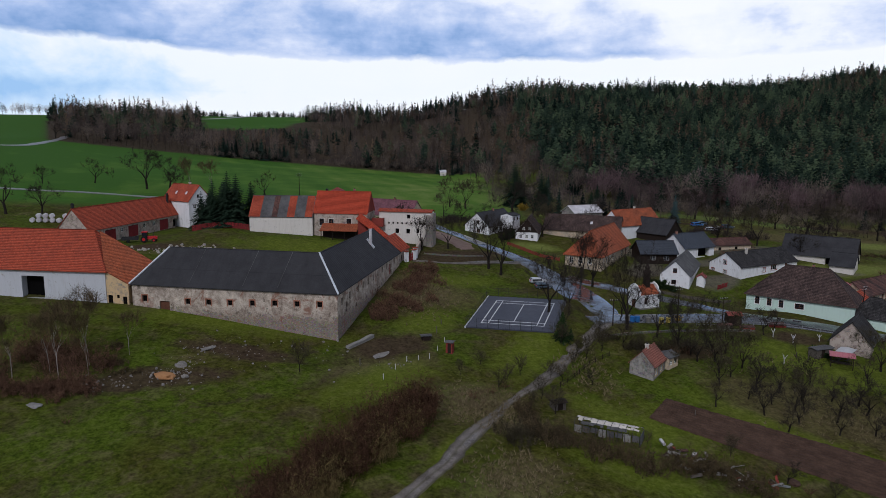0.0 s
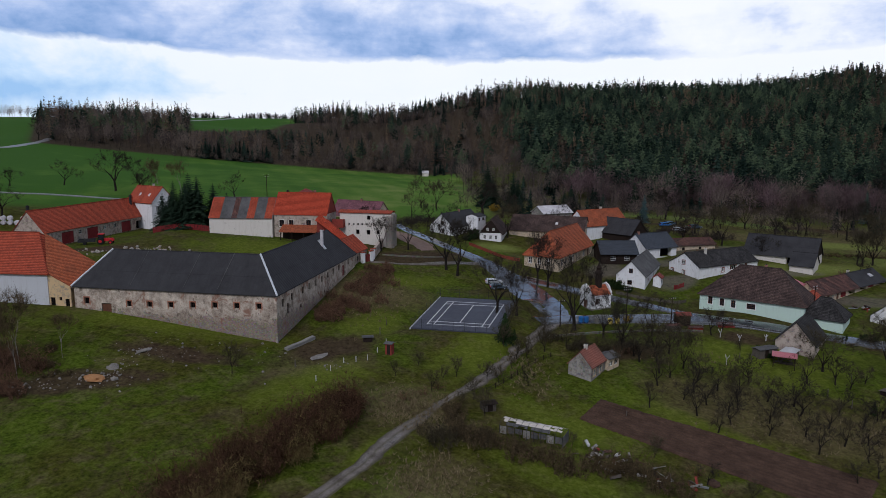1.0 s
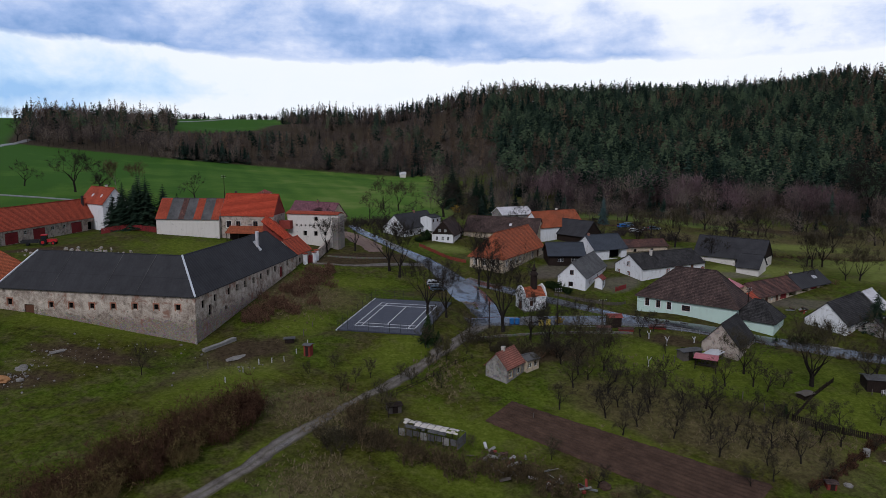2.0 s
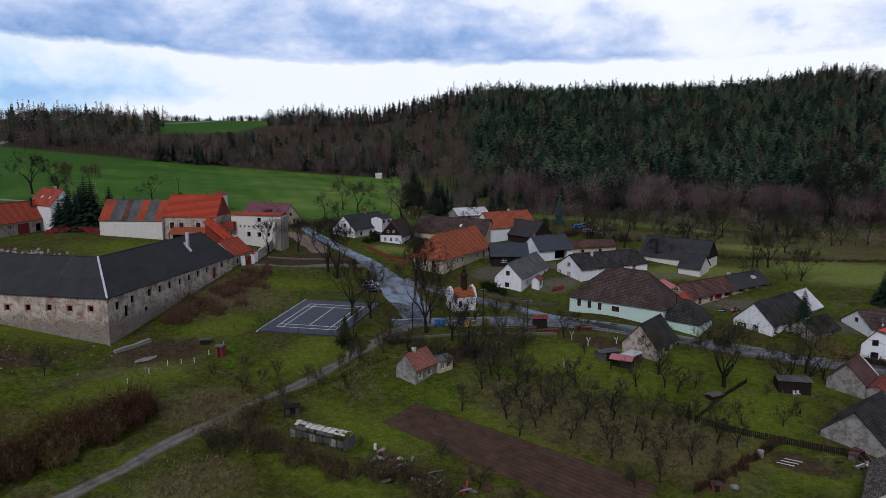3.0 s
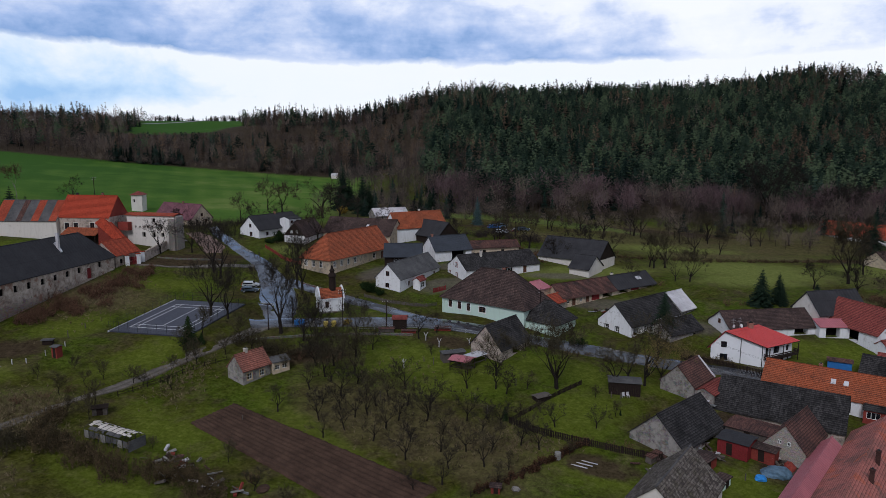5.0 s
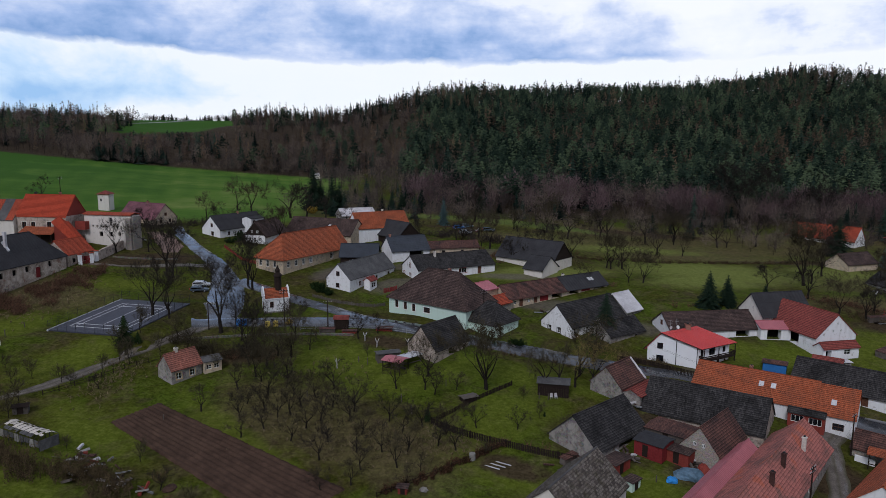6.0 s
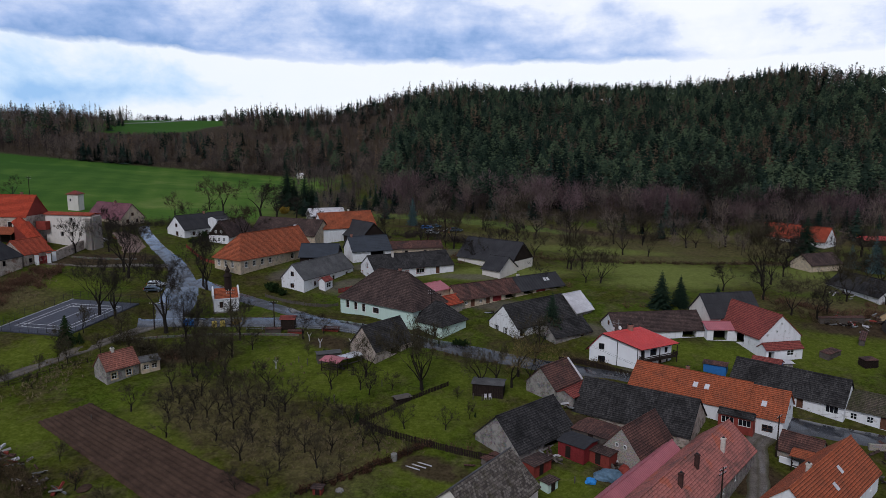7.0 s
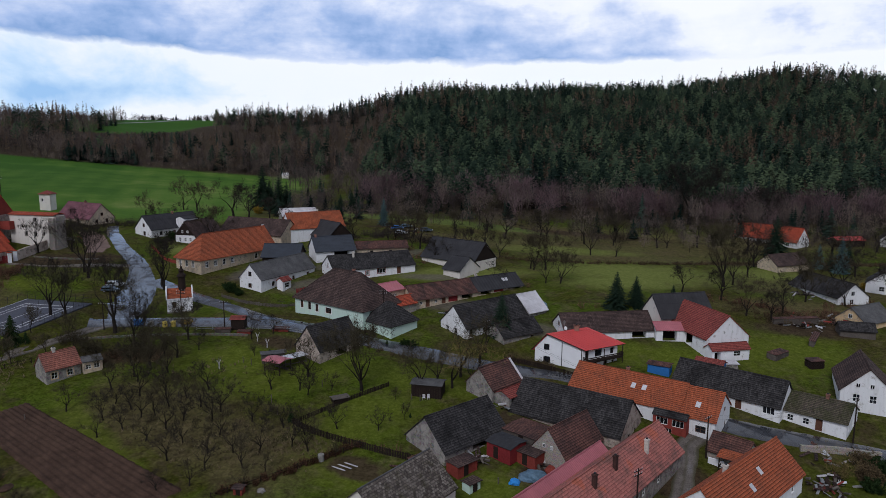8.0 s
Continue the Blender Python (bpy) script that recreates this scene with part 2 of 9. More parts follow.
def sheet(name, base, dark, pitch=0.18, seam=2.0, rough=0.45, metal=0.0):
    """Ribbed sheets, roofing felt or asbestos waves, with seams and stains."""
    m, n, sh, pos = material(name, rough, metal, 0.25)
    uv = n.add("ShaderNodeUVMap").outputs[0]
    sep = n.add("ShaderNodeSeparateXYZ", {0: uv})
    wave = n.math("SINE", n.math("MULTIPLY", sep.outputs[0], 2 * math.pi / pitch))
    lap = n.math("FRACT", n.math("DIVIDE", sep.outputs[1], seam))
    line = n.ramp(lap, [(0.0, (0.6,) * 3), (0.03, (1,) * 3), (1.0, (1,) * 3)])
    f = n.math("ADD", n.math("MULTIPLY", n.noise(pos, 0.4, 5, 0.6), 0.6), n.math("MULTIPLY", n.noise(pos, 4.0, 4, 0.6), 0.4))
    c = n.ramp(f, [(0.35, dark), (0.62, base)])
    paint(n, sh, n.mix(1.0, c, line, "MULTIPLY"))
    bump(n, sh, n.math("ADD", wave, n.math("MULTIPLY", f, 3.0)), 0.7, 0.03)
    return m


def render_wall(name, color, stain, bare=0.0, under=(0.3, 0.26, 0.22), rough=0.9):
    """Rendered wall: grain, rain stains and, where bare > 0, patches of rubble stone laid open."""
    m, n, sh, pos = material(name, rough, 0, 0.08)
    grain = n.noise(pos, 6.0, 5, 0.65)
    big = n.noise(pos, 0.9, 8, 0.72, 0.25)
    drip = n.add("ShaderNodeMapping", {"Vector": pos, "Scale": (1.4, 1.4, 0.22)})
    d = n.noise(drip.outputs[0], 1.0, 5, 0.65)
    c = n.mix(n.ramp(d, [(0.5, (0,) * 3), (0.85, (0.55,) * 3)]), color, stain)
    c = n.mix(n.math("MULTIPLY", n.math("SUBTRACT", grain, 0.5), 0.5), c, stain)
    h = grain
    if bare:
        vo = n.add("ShaderNodeTexVoronoi", {"Vector": n.add("ShaderNodeMapping", {"Vector": pos, "Scale": (1, 1, 1.7)}).outputs[0], "Scale": 2.6})
        ed = n.add("ShaderNodeTexVoronoi", {"Vector": n.add("ShaderNodeMapping", {"Vector": pos, "Scale": (1, 1, 1.7)}).outputs[0], "Scale": 2.6}, feature="DISTANCE_TO_EDGE")
        joint = n.ramp(ed.outputs["Distance"], [(0.0, (0.55,) * 3), (0.1, (1,) * 3)])
        stone = n.mix(0.75, vo.outputs["Color"], under)
        stone = n.mix(1.0, n.mix(0.7, stone, under), joint, "MULTIPLY")
        fac = n.ramp(big, [(0.60 - 0.3 * bare, (0,) * 3), (0.74 - 0.3 * bare, (1,) * 3)])
        c = n.mix(fac, c, stone)
        h = n.mix(fac, h, joint)
    paint(n, sh, c)
    bump(n, sh, h, 0.5, 0.05)
    return m


def granary_wall():
    """Old lime render that has come off low down, where rubble shows, with brick-red scars and rain streaks."""
    m, n, sh, pos = material("granary_render", 0.92, 0, 0.08)
    z = n.add("ShaderNodeSeparateXYZ", {0: pos}).outputs[2]
    grain = n.noise(pos, 7.0, 6, 0.7)
    blot = n.noise(pos, 0.55, 9, 0.68, 0.4)
    scar = n.noise(pos, 0.33, 7, 0.7, 0.8)
    squash = n.add("ShaderNodeMapping", {"Vector": pos, "Scale": (1, 1, 1.6)}).outputs[0]
    vo = n.add("ShaderNodeTexVoronoi", {"Vector": squash, "Scale": 3.4})
    ed = n.add("ShaderNodeTexVoronoi", {"Vector": squash, "Scale": 3.4}, feature="DISTANCE_TO_EDGE")
    joint = n.ramp(ed.outputs["Distance"], [(0.0, (0.45,) * 3), (0.09, (1,) * 3)])
    stone = n.mix(0.78, vo.outputs["Color"], (0.25, 0.19, 0.145))
    stone = n.mix(1.0, n.mix(0.40, stone, (0.24, 0.18, 0.14)), joint, "MULTIPLY")
    lime = n.ramp(n.math("ADD", n.math("MULTIPLY", blot, 0.7), n.math("MULTIPLY", grain, 0.3)), [(0.38, (0.20, 0.15, 0.12)), (0.48, (0.42, 0.345, 0.285)), (0.60, (0.66, 0.57, 0.48))])
    drip = n.add("ShaderNodeMapping", {"Vector": pos, "Scale": (1.3, 1.3, 0.16)}).outputs[0]
    lime = n.mix(n.ramp(n.noise(drip, 1.1, 6, 0.65), [(0.50, (0,) * 3), (0.78, (0.6,) * 3)]), lime, (0.20, 0.165, 0.14))
    off = n.math("ADD", n.math("MULTIPLY", n.math("SUBTRACT", blot, 0.5), 5.0), n.math("MULTIPLY", n.math("SUBTRACT", 7.2, z), 0.42))
    bare = n.ramp(n.math("ADD", n.math("MULTIPLY", off, 0.5), 0.5), [(0.46, (0,) * 3), (0.58, (0.9,) * 3)])
    c = n.mix(bare, lime, stone)
    c = n.mix(n.ramp(scar, [(0.56, (0,) * 3), (0.63, (0.8,) * 3)]), c, (0.25, 0.115, 0.08))
    c = n.mix(n.ramp(n.math("ADD", scar, n.math("MULTIPLY", n.math("SUBTRACT", grain, 0.5), 0.2)), [(0.36, (0.75,) * 3), (0.42, (0,) * 3)]), c, (0.12, 0.09, 0.072))
    paint(n, sh, c)
    bump(n, sh, n.mix(bare, grain, joint), 0.6, 0.08)
    return m


def mottled(name):
    """Old slates with pale lichen, moss and missing tone."""
    m, n, sh, pos = material(name, 0.9, 0, 0.08)
    uv = n.add("ShaderNodeUVMap").outputs[0]
    br = n.add("ShaderNodeTexBrick", {"Vector": uv, "Color1": (0, 0, 0, 1), "Color2": (1, 1, 1, 1), "Mortar": (0.2, 0.2, 0.2, 1), "Scale": 1.0, "Mortar Size": 0.03,
                                      "Brick Width": 0.45, "Row Height": 0.38, "Bias": 0.0}, offset=0.5)
    c = n.ramp(br.outputs[0], [(0.0, (0.055, 0.045, 0.040)), (0.5, (0.115, 0.095, 0.083)), (1.0, (0.19, 0.165, 0.145))])
    spots = n.noise(pos, 2.4, 6, 0.75)
    c = n.mix(n.ramp(spots, [(0.54, (0,) * 3), (0.62, (0.8,) * 3)]), c, (0.27, 0.25, 0.215))
    c = n.mix(n.ramp(n.noise(pos, 0.7, 5, 0.65), [(0.5, (0,) * 3), (0.7, (0.6,) * 3)]), c, (0.055, 0.05, 0.022))
    paint(n, sh, n.mix(1.0, c, n.ramp(br.outputs["Fac"], [(0.0, (1,) * 3), (1.0, (0.4,) * 3)]), "MULTIPLY"))
    bump(n, sh, n.math("ADD", spots, br.outputs["Fac"]), 0.8, 0.08)
    return m


def faded_tiles(name):
    """Old painted tiles: pink-red coat gone grey-brown in broad patches and bright orange where new tiles were set."""
    m, n, sh, pos = material(name, 0.88, 0, 0.1)
    uv = n.add("ShaderNodeUVMap").outputs[0]
    br = n.add("ShaderNodeTexBrick", {"Vector": uv, "Color1": (0, 0, 0, 1), "Color2": (1, 1, 1, 1), "Mortar": (0.5, 0.5, 0.5, 1), "Scale": 1.0, "Mortar Size": 0.02,
                                      "Brick Width": 0.28, "Row Height": 0.4, "Bias": 0.0}, offset=0.5)
    c = n.ramp(br.outputs[0], [(0.0, (0.34, 0.125, 0.105)), (0.5, (0.42, 0.155, 0.130)), (1.0, (0.28, 0.100, 0.085))])
    grey = n.noise(pos, 0.22, 6, 0.68, 0.8)
    c = n.mix(n.ramp(grey, [(0.46, (0,) * 3), (0.60, (0.75,) * 3)]), c, (0.155, 0.090, 0.078))
    fresh = n.noise(pos, 0.33, 3, 0.5, 0.3)
    c = n.mix(n.ramp(fresh, [(0.60, (0,) * 3), (0.66, (0.7,) * 3)]), c, (0.46, 0.125, 0.070))
    soot = n.noise(pos, 1.5, 6, 0.72)
    c = n.mix(n.ramp(soot, [(0.52, (0,) * 3), (0.70, (0.6,) * 3)]), c, (0.11, 0.060, 0.052))
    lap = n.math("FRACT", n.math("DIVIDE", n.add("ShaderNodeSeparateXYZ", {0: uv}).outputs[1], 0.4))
    # painted shade: each row's colour darkens where the next row overlaps it
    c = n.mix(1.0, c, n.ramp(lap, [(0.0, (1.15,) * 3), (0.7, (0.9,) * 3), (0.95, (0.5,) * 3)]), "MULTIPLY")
    paint(n, sh, c)
    bump(n, sh, n.math("ADD", n.math("SUBTRACT", 1.0, lap), soot), 0.8, 0.05)
    return m


def glass(name="window_glass", tint=(0.008, 0.009, 0.012)):
    m, n, sh, pos = material(name, 0.08, 0, 0.6)
    paint(n, sh, n.ramp(n.noise(pos, 0.9, 2), [(0.4, tint), (0.7, [2.2 * t for t in tint])]))
    return m


M = {
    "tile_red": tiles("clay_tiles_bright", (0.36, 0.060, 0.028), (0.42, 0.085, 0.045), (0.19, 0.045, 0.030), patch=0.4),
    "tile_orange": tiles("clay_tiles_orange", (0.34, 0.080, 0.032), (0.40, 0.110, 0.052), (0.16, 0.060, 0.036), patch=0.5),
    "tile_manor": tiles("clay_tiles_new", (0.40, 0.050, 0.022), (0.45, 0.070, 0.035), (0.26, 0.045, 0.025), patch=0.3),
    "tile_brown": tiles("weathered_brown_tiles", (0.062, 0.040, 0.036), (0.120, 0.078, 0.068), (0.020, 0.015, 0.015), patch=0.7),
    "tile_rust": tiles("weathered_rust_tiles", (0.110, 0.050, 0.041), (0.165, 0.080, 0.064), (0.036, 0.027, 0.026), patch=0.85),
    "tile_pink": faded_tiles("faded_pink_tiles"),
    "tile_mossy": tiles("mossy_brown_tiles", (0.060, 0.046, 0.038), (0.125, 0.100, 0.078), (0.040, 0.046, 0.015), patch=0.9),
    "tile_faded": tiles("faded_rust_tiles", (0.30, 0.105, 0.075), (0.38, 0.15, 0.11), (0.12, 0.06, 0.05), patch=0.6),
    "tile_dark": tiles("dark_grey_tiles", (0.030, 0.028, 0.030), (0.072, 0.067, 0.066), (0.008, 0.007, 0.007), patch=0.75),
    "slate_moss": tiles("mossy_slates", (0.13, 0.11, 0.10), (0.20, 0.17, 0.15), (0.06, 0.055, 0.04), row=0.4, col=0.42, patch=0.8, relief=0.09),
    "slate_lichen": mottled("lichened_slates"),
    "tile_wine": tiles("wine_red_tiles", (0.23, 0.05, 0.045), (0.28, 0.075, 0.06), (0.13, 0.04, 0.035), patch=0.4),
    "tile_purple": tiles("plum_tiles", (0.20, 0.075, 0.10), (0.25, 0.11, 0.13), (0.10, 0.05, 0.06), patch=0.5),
    "felt": sheet("dark_roofing_sheet", (0.042, 0.041, 0.045), (0.024, 0.023, 0.026), 0.9, 6.0, 0.85),
    "felt_blue": sheet("blue_black_roofing", (0.045, 0.052, 0.066), (0.03, 0.034, 0.043), 0.3, 1.6, 0.5),
    "asbestos": sheet("grey_wavy_sheet", (0.125, 0.122, 0.122), (0.050, 0.048, 0.050), 0.18, 1.2, 0.85),
    "tin_pink": sheet("pink_painted_tin", (0.46, 0.15, 0.17), (0.34, 0.11, 0.13), 0.4, 3.0, 0.5),
    "tin_red": sheet("red_painted_tin", (0.60, 0.075, 0.07), (0.50, 0.06, 0.06), 0.35, 9.0, 0.45),
    "tin_white": sheet("pale_corrugated_sheet", (0.68, 0.66, 0.68), (0.45, 0.42, 0.44), 0.2, 1.5, 0.5),
    "wall_white": render_wall("white_render", (0.78, 0.775, 0.79), (0.40, 0.37, 0.35), 0.08, (0.36, 0.31, 0.27)),
    "wall_villa": plain("smooth_white_render", (0.80, 0.80, 0.82), 0.85, 0, 0.05, 0.8),
    "wall_limewash": render_wall("old_limewash", (0.54, 0.545, 0.575), (0.36, 0.34, 0.33), 0.05, (0.34, 0.29, 0.25)),
    "wall_grey": render_wall("grey_render", (0.33, 0.305, 0.28), (0.13, 0.118, 0.108), 0.55, (0.17, 0.15, 0.135)),
    "wall_cream": render_wall("cream_render", (0.56, 0.45, 0.33), (0.26, 0.20, 0.155), 0.35),
    "wall_ochre": render_wall("ochre_render", (0.62, 0.44, 0.25), (0.42, 0.32, 0.22), 0.35),
    "wall_mint": render_wall("mint_render", (0.56, 0.70, 0.62), (0.40, 0.46, 0.40)),
    "wall_barn": render_wall("peeling_barn_render", (0.46, 0.385, 0.33), (0.19, 0.145, 0.125), 0.45, (0.23, 0.175, 0.145)),
    "wall_granary": granary_wall(),
    "wall_stone": render_wall("rubble_stone", (0.36, 0.32, 0.28), (0.22, 0.19, 0.17), 1.5, (0.33, 0.29, 0.25)),
    "wall_moss": render_wall("mossy_dark_stone", (0.14, 0.125, 0.10), (0.06, 0.065, 0.035), 1.5, (0.13, 0.12, 0.09)),
    "wall_pale": render_wall("pale_old_render", (0.68, 0.63, 0.58), (0.46, 0.40, 0.35), 0.04),
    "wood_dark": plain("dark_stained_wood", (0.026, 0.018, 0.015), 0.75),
    "wood_grey": plain("grey_weathered_wood", (0.11, 0.094, 0.082), 0.85),
    "wood_red": plain("red_brown_wood", (0.22, 0.045, 0.035), 0.7),
    "door_red": plain("oxide_red_boards", (0.20, 0.028, 0.03), 0.65),
    "frame_white": plain("white_paint", (0.75, 0.75, 0.74), 0.5, 0, 0.1),
    "frame_brown": plain("brown_paint", (0.12, 0.055, 0.035), 0.55),
    "trim_brick": plain("brick_surround", (0.34, 0.15, 0.10), 0.9, 0, 0.4, 6.0),
    # near-black colour that stands in for the shade inside rooms and barns
    "hole_shade": plain("unlit_inside", (0.004, 0.0036, 0.0036), 1.0),
    "zinc": plain("zinc_sheet", (0.62, 0.63, 0.66), 0.42, 0.35, 0.15),
    "steel": plain("galvanised_steel", (0.33, 0.34, 0.35), 0.5, 0.6, 0.2),
    "iron": plain("dark_iron", (0.04, 0.04, 0.042), 0.6, 0.3, 0.3),
    "brick": plain("chimney_brick", (0.26, 0.13, 0.10), 0.9, 0, 0.4, 5.0),
    "brick_soot": plain("sooty_chimney_brick", (0.060, 0.032, 0.028), 0.9, 0, 0.4, 5.0),
    "brick_pale": plain("pale_chimney_render", (0.55, 0.50, 0.45), 0.9, 0, 0.3),
    "concrete": plain("weathered_concrete", (0.22, 0.21, 0.195), 0.9, 0, 0.3, 2.0),
    "blue_paint": plain("blue_paint", (0.035, 0.15, 0.40), 0.5, 0, 0.15),
    "blue_sheet": plain("blue_tarpaulin", (0.04, 0.22, 0.55), 0.45, 0, 0.3, 2.0),
    "grey_sheet": plain("blue_grey_tarpaulin", (0.10, 0.16, 0.22), 0.4, 0, 0.4, 2.0),
    "yellow": plain("faded_yellow_plastic", (0.55, 0.42, 0.10), 0.6, 0, 0.2),
    "red_paint": plain("bright_red_paint", (0.50, 0.03, 0.035), 0.45, 0, 0.2),
    "rubber": plain("tyre_rubber", (0.02, 0.02, 0.02), 0.8),
    "white_mark": plain("white_line_paint", (0.55, 0.55, 0.56), 0.6, 0, 0.1, 8.0),
    "bark": plain("bark", (0.022, 0.018, 0.015), 0.95, 0, 0.4, 5.0),
    "bark_pale": plain("pale_birch_bark", (0.24, 0.21, 0.185), 0.9, 0, 0.4, 5.0),
    "twig": plain("bare_twigs", (0.032, 0.026, 0.021), 0.95, 0, 0.35, 1.0),
    "glass": glass(),
}


# ---- ground, roads and fields ----
def grass_material():
    """Meadow, orchard straw, trodden earth, sown slopes and the forest floor, each where it lies."""
    m, n, sh, pos = material("meadow_grass", 0.95, 0, 0.03)
    fine = n.noise(pos, 1.8, 6, 0.72)
    mid = n.noise(pos, 0.2, 6, 0.65, 0.6)
    big = n.noise(pos, 0.035, 4, 0.55, 0.5)
    sep = n.add("ShaderNodeSeparateXYZ", {0: pos})
    X, Y = sep.outputs[0], sep.outputs[1]
    tuft = n.noise(pos, 0.7, 7, 0.7, 0.3)
    fine = n.math("ADD", n.math("MULTIPLY", fine, 0.55), n.math("MULTIPLY", tuft, 0.45))
    c = n.ramp(fine, [(0.36, (0.014, 0.015, 0.003)), (0.5, (0.048, 0.050, 0.008)), (0.64, (0.092, 0.092, 0.020))])
    lush = n.ramp(fine, [(0.36, (0.018, 0.030, 0.003)), (0.5, (0.052, 0.080, 0.007)), (0.64, (0.100, 0.132, 0.018))])
    straw = n.ramp(fine, [(0.36, (0.058, 0.043, 0.022)), (0.64, (0.185, 0.145, 0.080))])
    lawn = n.ramp(fine, [(0.34, (0.048, 0.058, 0.007)), (0.5, (0.088, 0.110, 0.013)), (0.66, (0.142, 0.166, 0.030))])
    earth = n.ramp(fine, [(0.36, (0.020, 0.012, 0.008)), (0.64, (0.080, 0.054, 0.036))])
    c = n.mix(n.ramp(big, [(0.42, (0,) * 3), (0.6, (0.8,) * 3)]), c, lush)
    c = n.mix(n.ramp(mid, [(0.52, (0,) * 3), (0.70, (0.55,) * 3)]), c, straw)
    worn = n.noise(pos, 0.085, 7, 0.68, 0.8)
    c = n.mix(n.ramp(worn, [(0.50, (0,) * 3), (0.66, (0.62,) * 3)]), c, earth)
    c = n.mix(n.ramp(worn, [(0.32, (0.7,) * 3), (0.44, (0,) * 3)]), c, lush)
    spots = n.noise(pos, 0.32, 6, 0.7, 0.5)
    c = n.mix(n.ramp(spots, [(0.53, (0,) * 3), (0.66, (0.5,) * 3)]), c, earth)

    ragged = n.math("ADD", n.math("MULTIPLY", n.math("SUBTRACT", mid, 0.5), 2.4), n.math("SUBTRACT", fine, 0.5))

    def zone(name, edge):
        """1 inside the ragged ovals of one kind of ground."""
        own = n.add("ShaderNodeAttribute")
        own.attribute_name = name
        d = n.math("ADD", own.outputs["Fac"], ragged)
        return n.ramp(n.math("MULTIPLY", d, 0.5), [(0.5 - edge / 2, (1,) * 3), (0.5 + edge / 2, (0,) * 3)])

    pasture = n.ramp(fine, [(0.34, (0.092, 0.104, 0.022)), (0.5, (0.138, 0.158, 0.038)), (0.66, (0.20, 0.215, 0.068))])
    yard = n.ramp(fine, [(0.3, (0.060, 0.048, 0.040)), (0.7, (0.17, 0.145, 0.125))])
    for name, edge, part_in, tint in (("straw", 0.7, 0.5, straw), ("lawn", 0.8, 0.85, lawn), ("earth", 0.45, 0.9, earth), ("pasture", 0.8, 0.95, pasture), ("yard", 0.45, 0.7, yard)):
        c = n.mix(n.math("MULTIPLY", zone(name, edge), part_in), c, tint)
    # sown fields on the slopes behind the village
    far = n.ramp(n.math("DIVIDE", n.math("SUBTRACT", Y, n.math("MULTIPLY", X, 0.25)), 1000.0), [(0.240, (0,) * 3), (0.248, (1,) * 3)])
    verge = n.math("MULTIPLY", n.math("SUBTRACT", n.noise(pos, 0.06, 5, 0.6), 0.5), 26.0)
    left = n.ramp(n.math("ADD", n.math("DIVIDE", n.math("ADD", X, verge), 1000.0), 0.5), [(0.530, (1,) * 3), (0.540, (0,) * 3)])
    drill = n.math("SINE", n.math("MULTIPLY", n.math("ADD", X, n.math("MULTIPLY", Y, 0.35)), 0.5))
    sown = n.ramp(n.math("ADD", n.math("MULTIPLY", fine, 0.35), n.math("ADD", n.math("ADD", n.math("MULTIPLY", big, 0.6), n.math("MULTIPLY", X, 0.0011)), n.math("MULTIPLY", drill, 0.02))),
                  [(0.32, (0.040, 0.098, 0.014)), (0.48, (0.076, 0.140, 0.022)), (0.62, (0.150, 0.190, 0.052))])
    c = n.mix(n.math("MULTIPLY", far, left), c, sown)
    strip = n.math("MULTIPLY", zone("green_strip", 0.3), 0.7)
    c = n.mix(strip, c, sown)
    woods = n.ramp(n.noise(pos, 0.5, 6, 0.75), [(0.3, (0.012, 0.009, 0.006)), (0.7, (0.085, 0.063, 0.042))])
    edge = n.math("ADD", Y, n.math("MULTIPLY", n.math("SUBTRACT", mid, 0.5), 20.0))
    wood = n.ramp(n.math("DIVIDE", edge, 1000.0), [(0.448, (0,) * 3), (0.455, (1,) * 3)])
    right = n.math("MULTIPLY", n.ramp(n.math("ADD", n.math("DIVIDE", X, 1000.0), 0.5), [(0.585, (0,) * 3), (0.61, (1,) * 3)]),
                   n.ramp(n.math("DIVIDE", edge, 1000.0), [(0.285, (0,) * 3), (0.30, (1,) * 3)]))
    wood = n.math("MAXIMUM", wood, right)
    open_hill = n.ramp(n.math("ADD", n.math("DIVIDE", n.math("ADD", X, n.math("MULTIPLY", Y, 0.54)), 1000.0), 0.5), [(0.495, (0,) * 3), (0.5, (1,) * 3)])
    far_field = n.math("MULTIPLY", n.ramp(n.math("DIVIDE", Y, 2000.0), [(0.322, (0,) * 3), (0.327, (1,) * 3)]),
                       n.ramp(n.math("ADD", n.math("DIVIDE", X, 1000.0), 0.5), [(0.36, (1,) * 3), (0.37, (0,) * 3)]))
    wood = n.math("MULTIPLY", n.math("MULTIPLY", wood, open_hill), n.math("SUBTRACT", 1.0, far_field))
    c = n.mix(wood, c, woods)
    paint(n, sh, c)
    bump(n, sh, n.math("ADD", fine, n.math("MULTIPLY", mid, 1.2)), 0.45, 0.12)
    return m


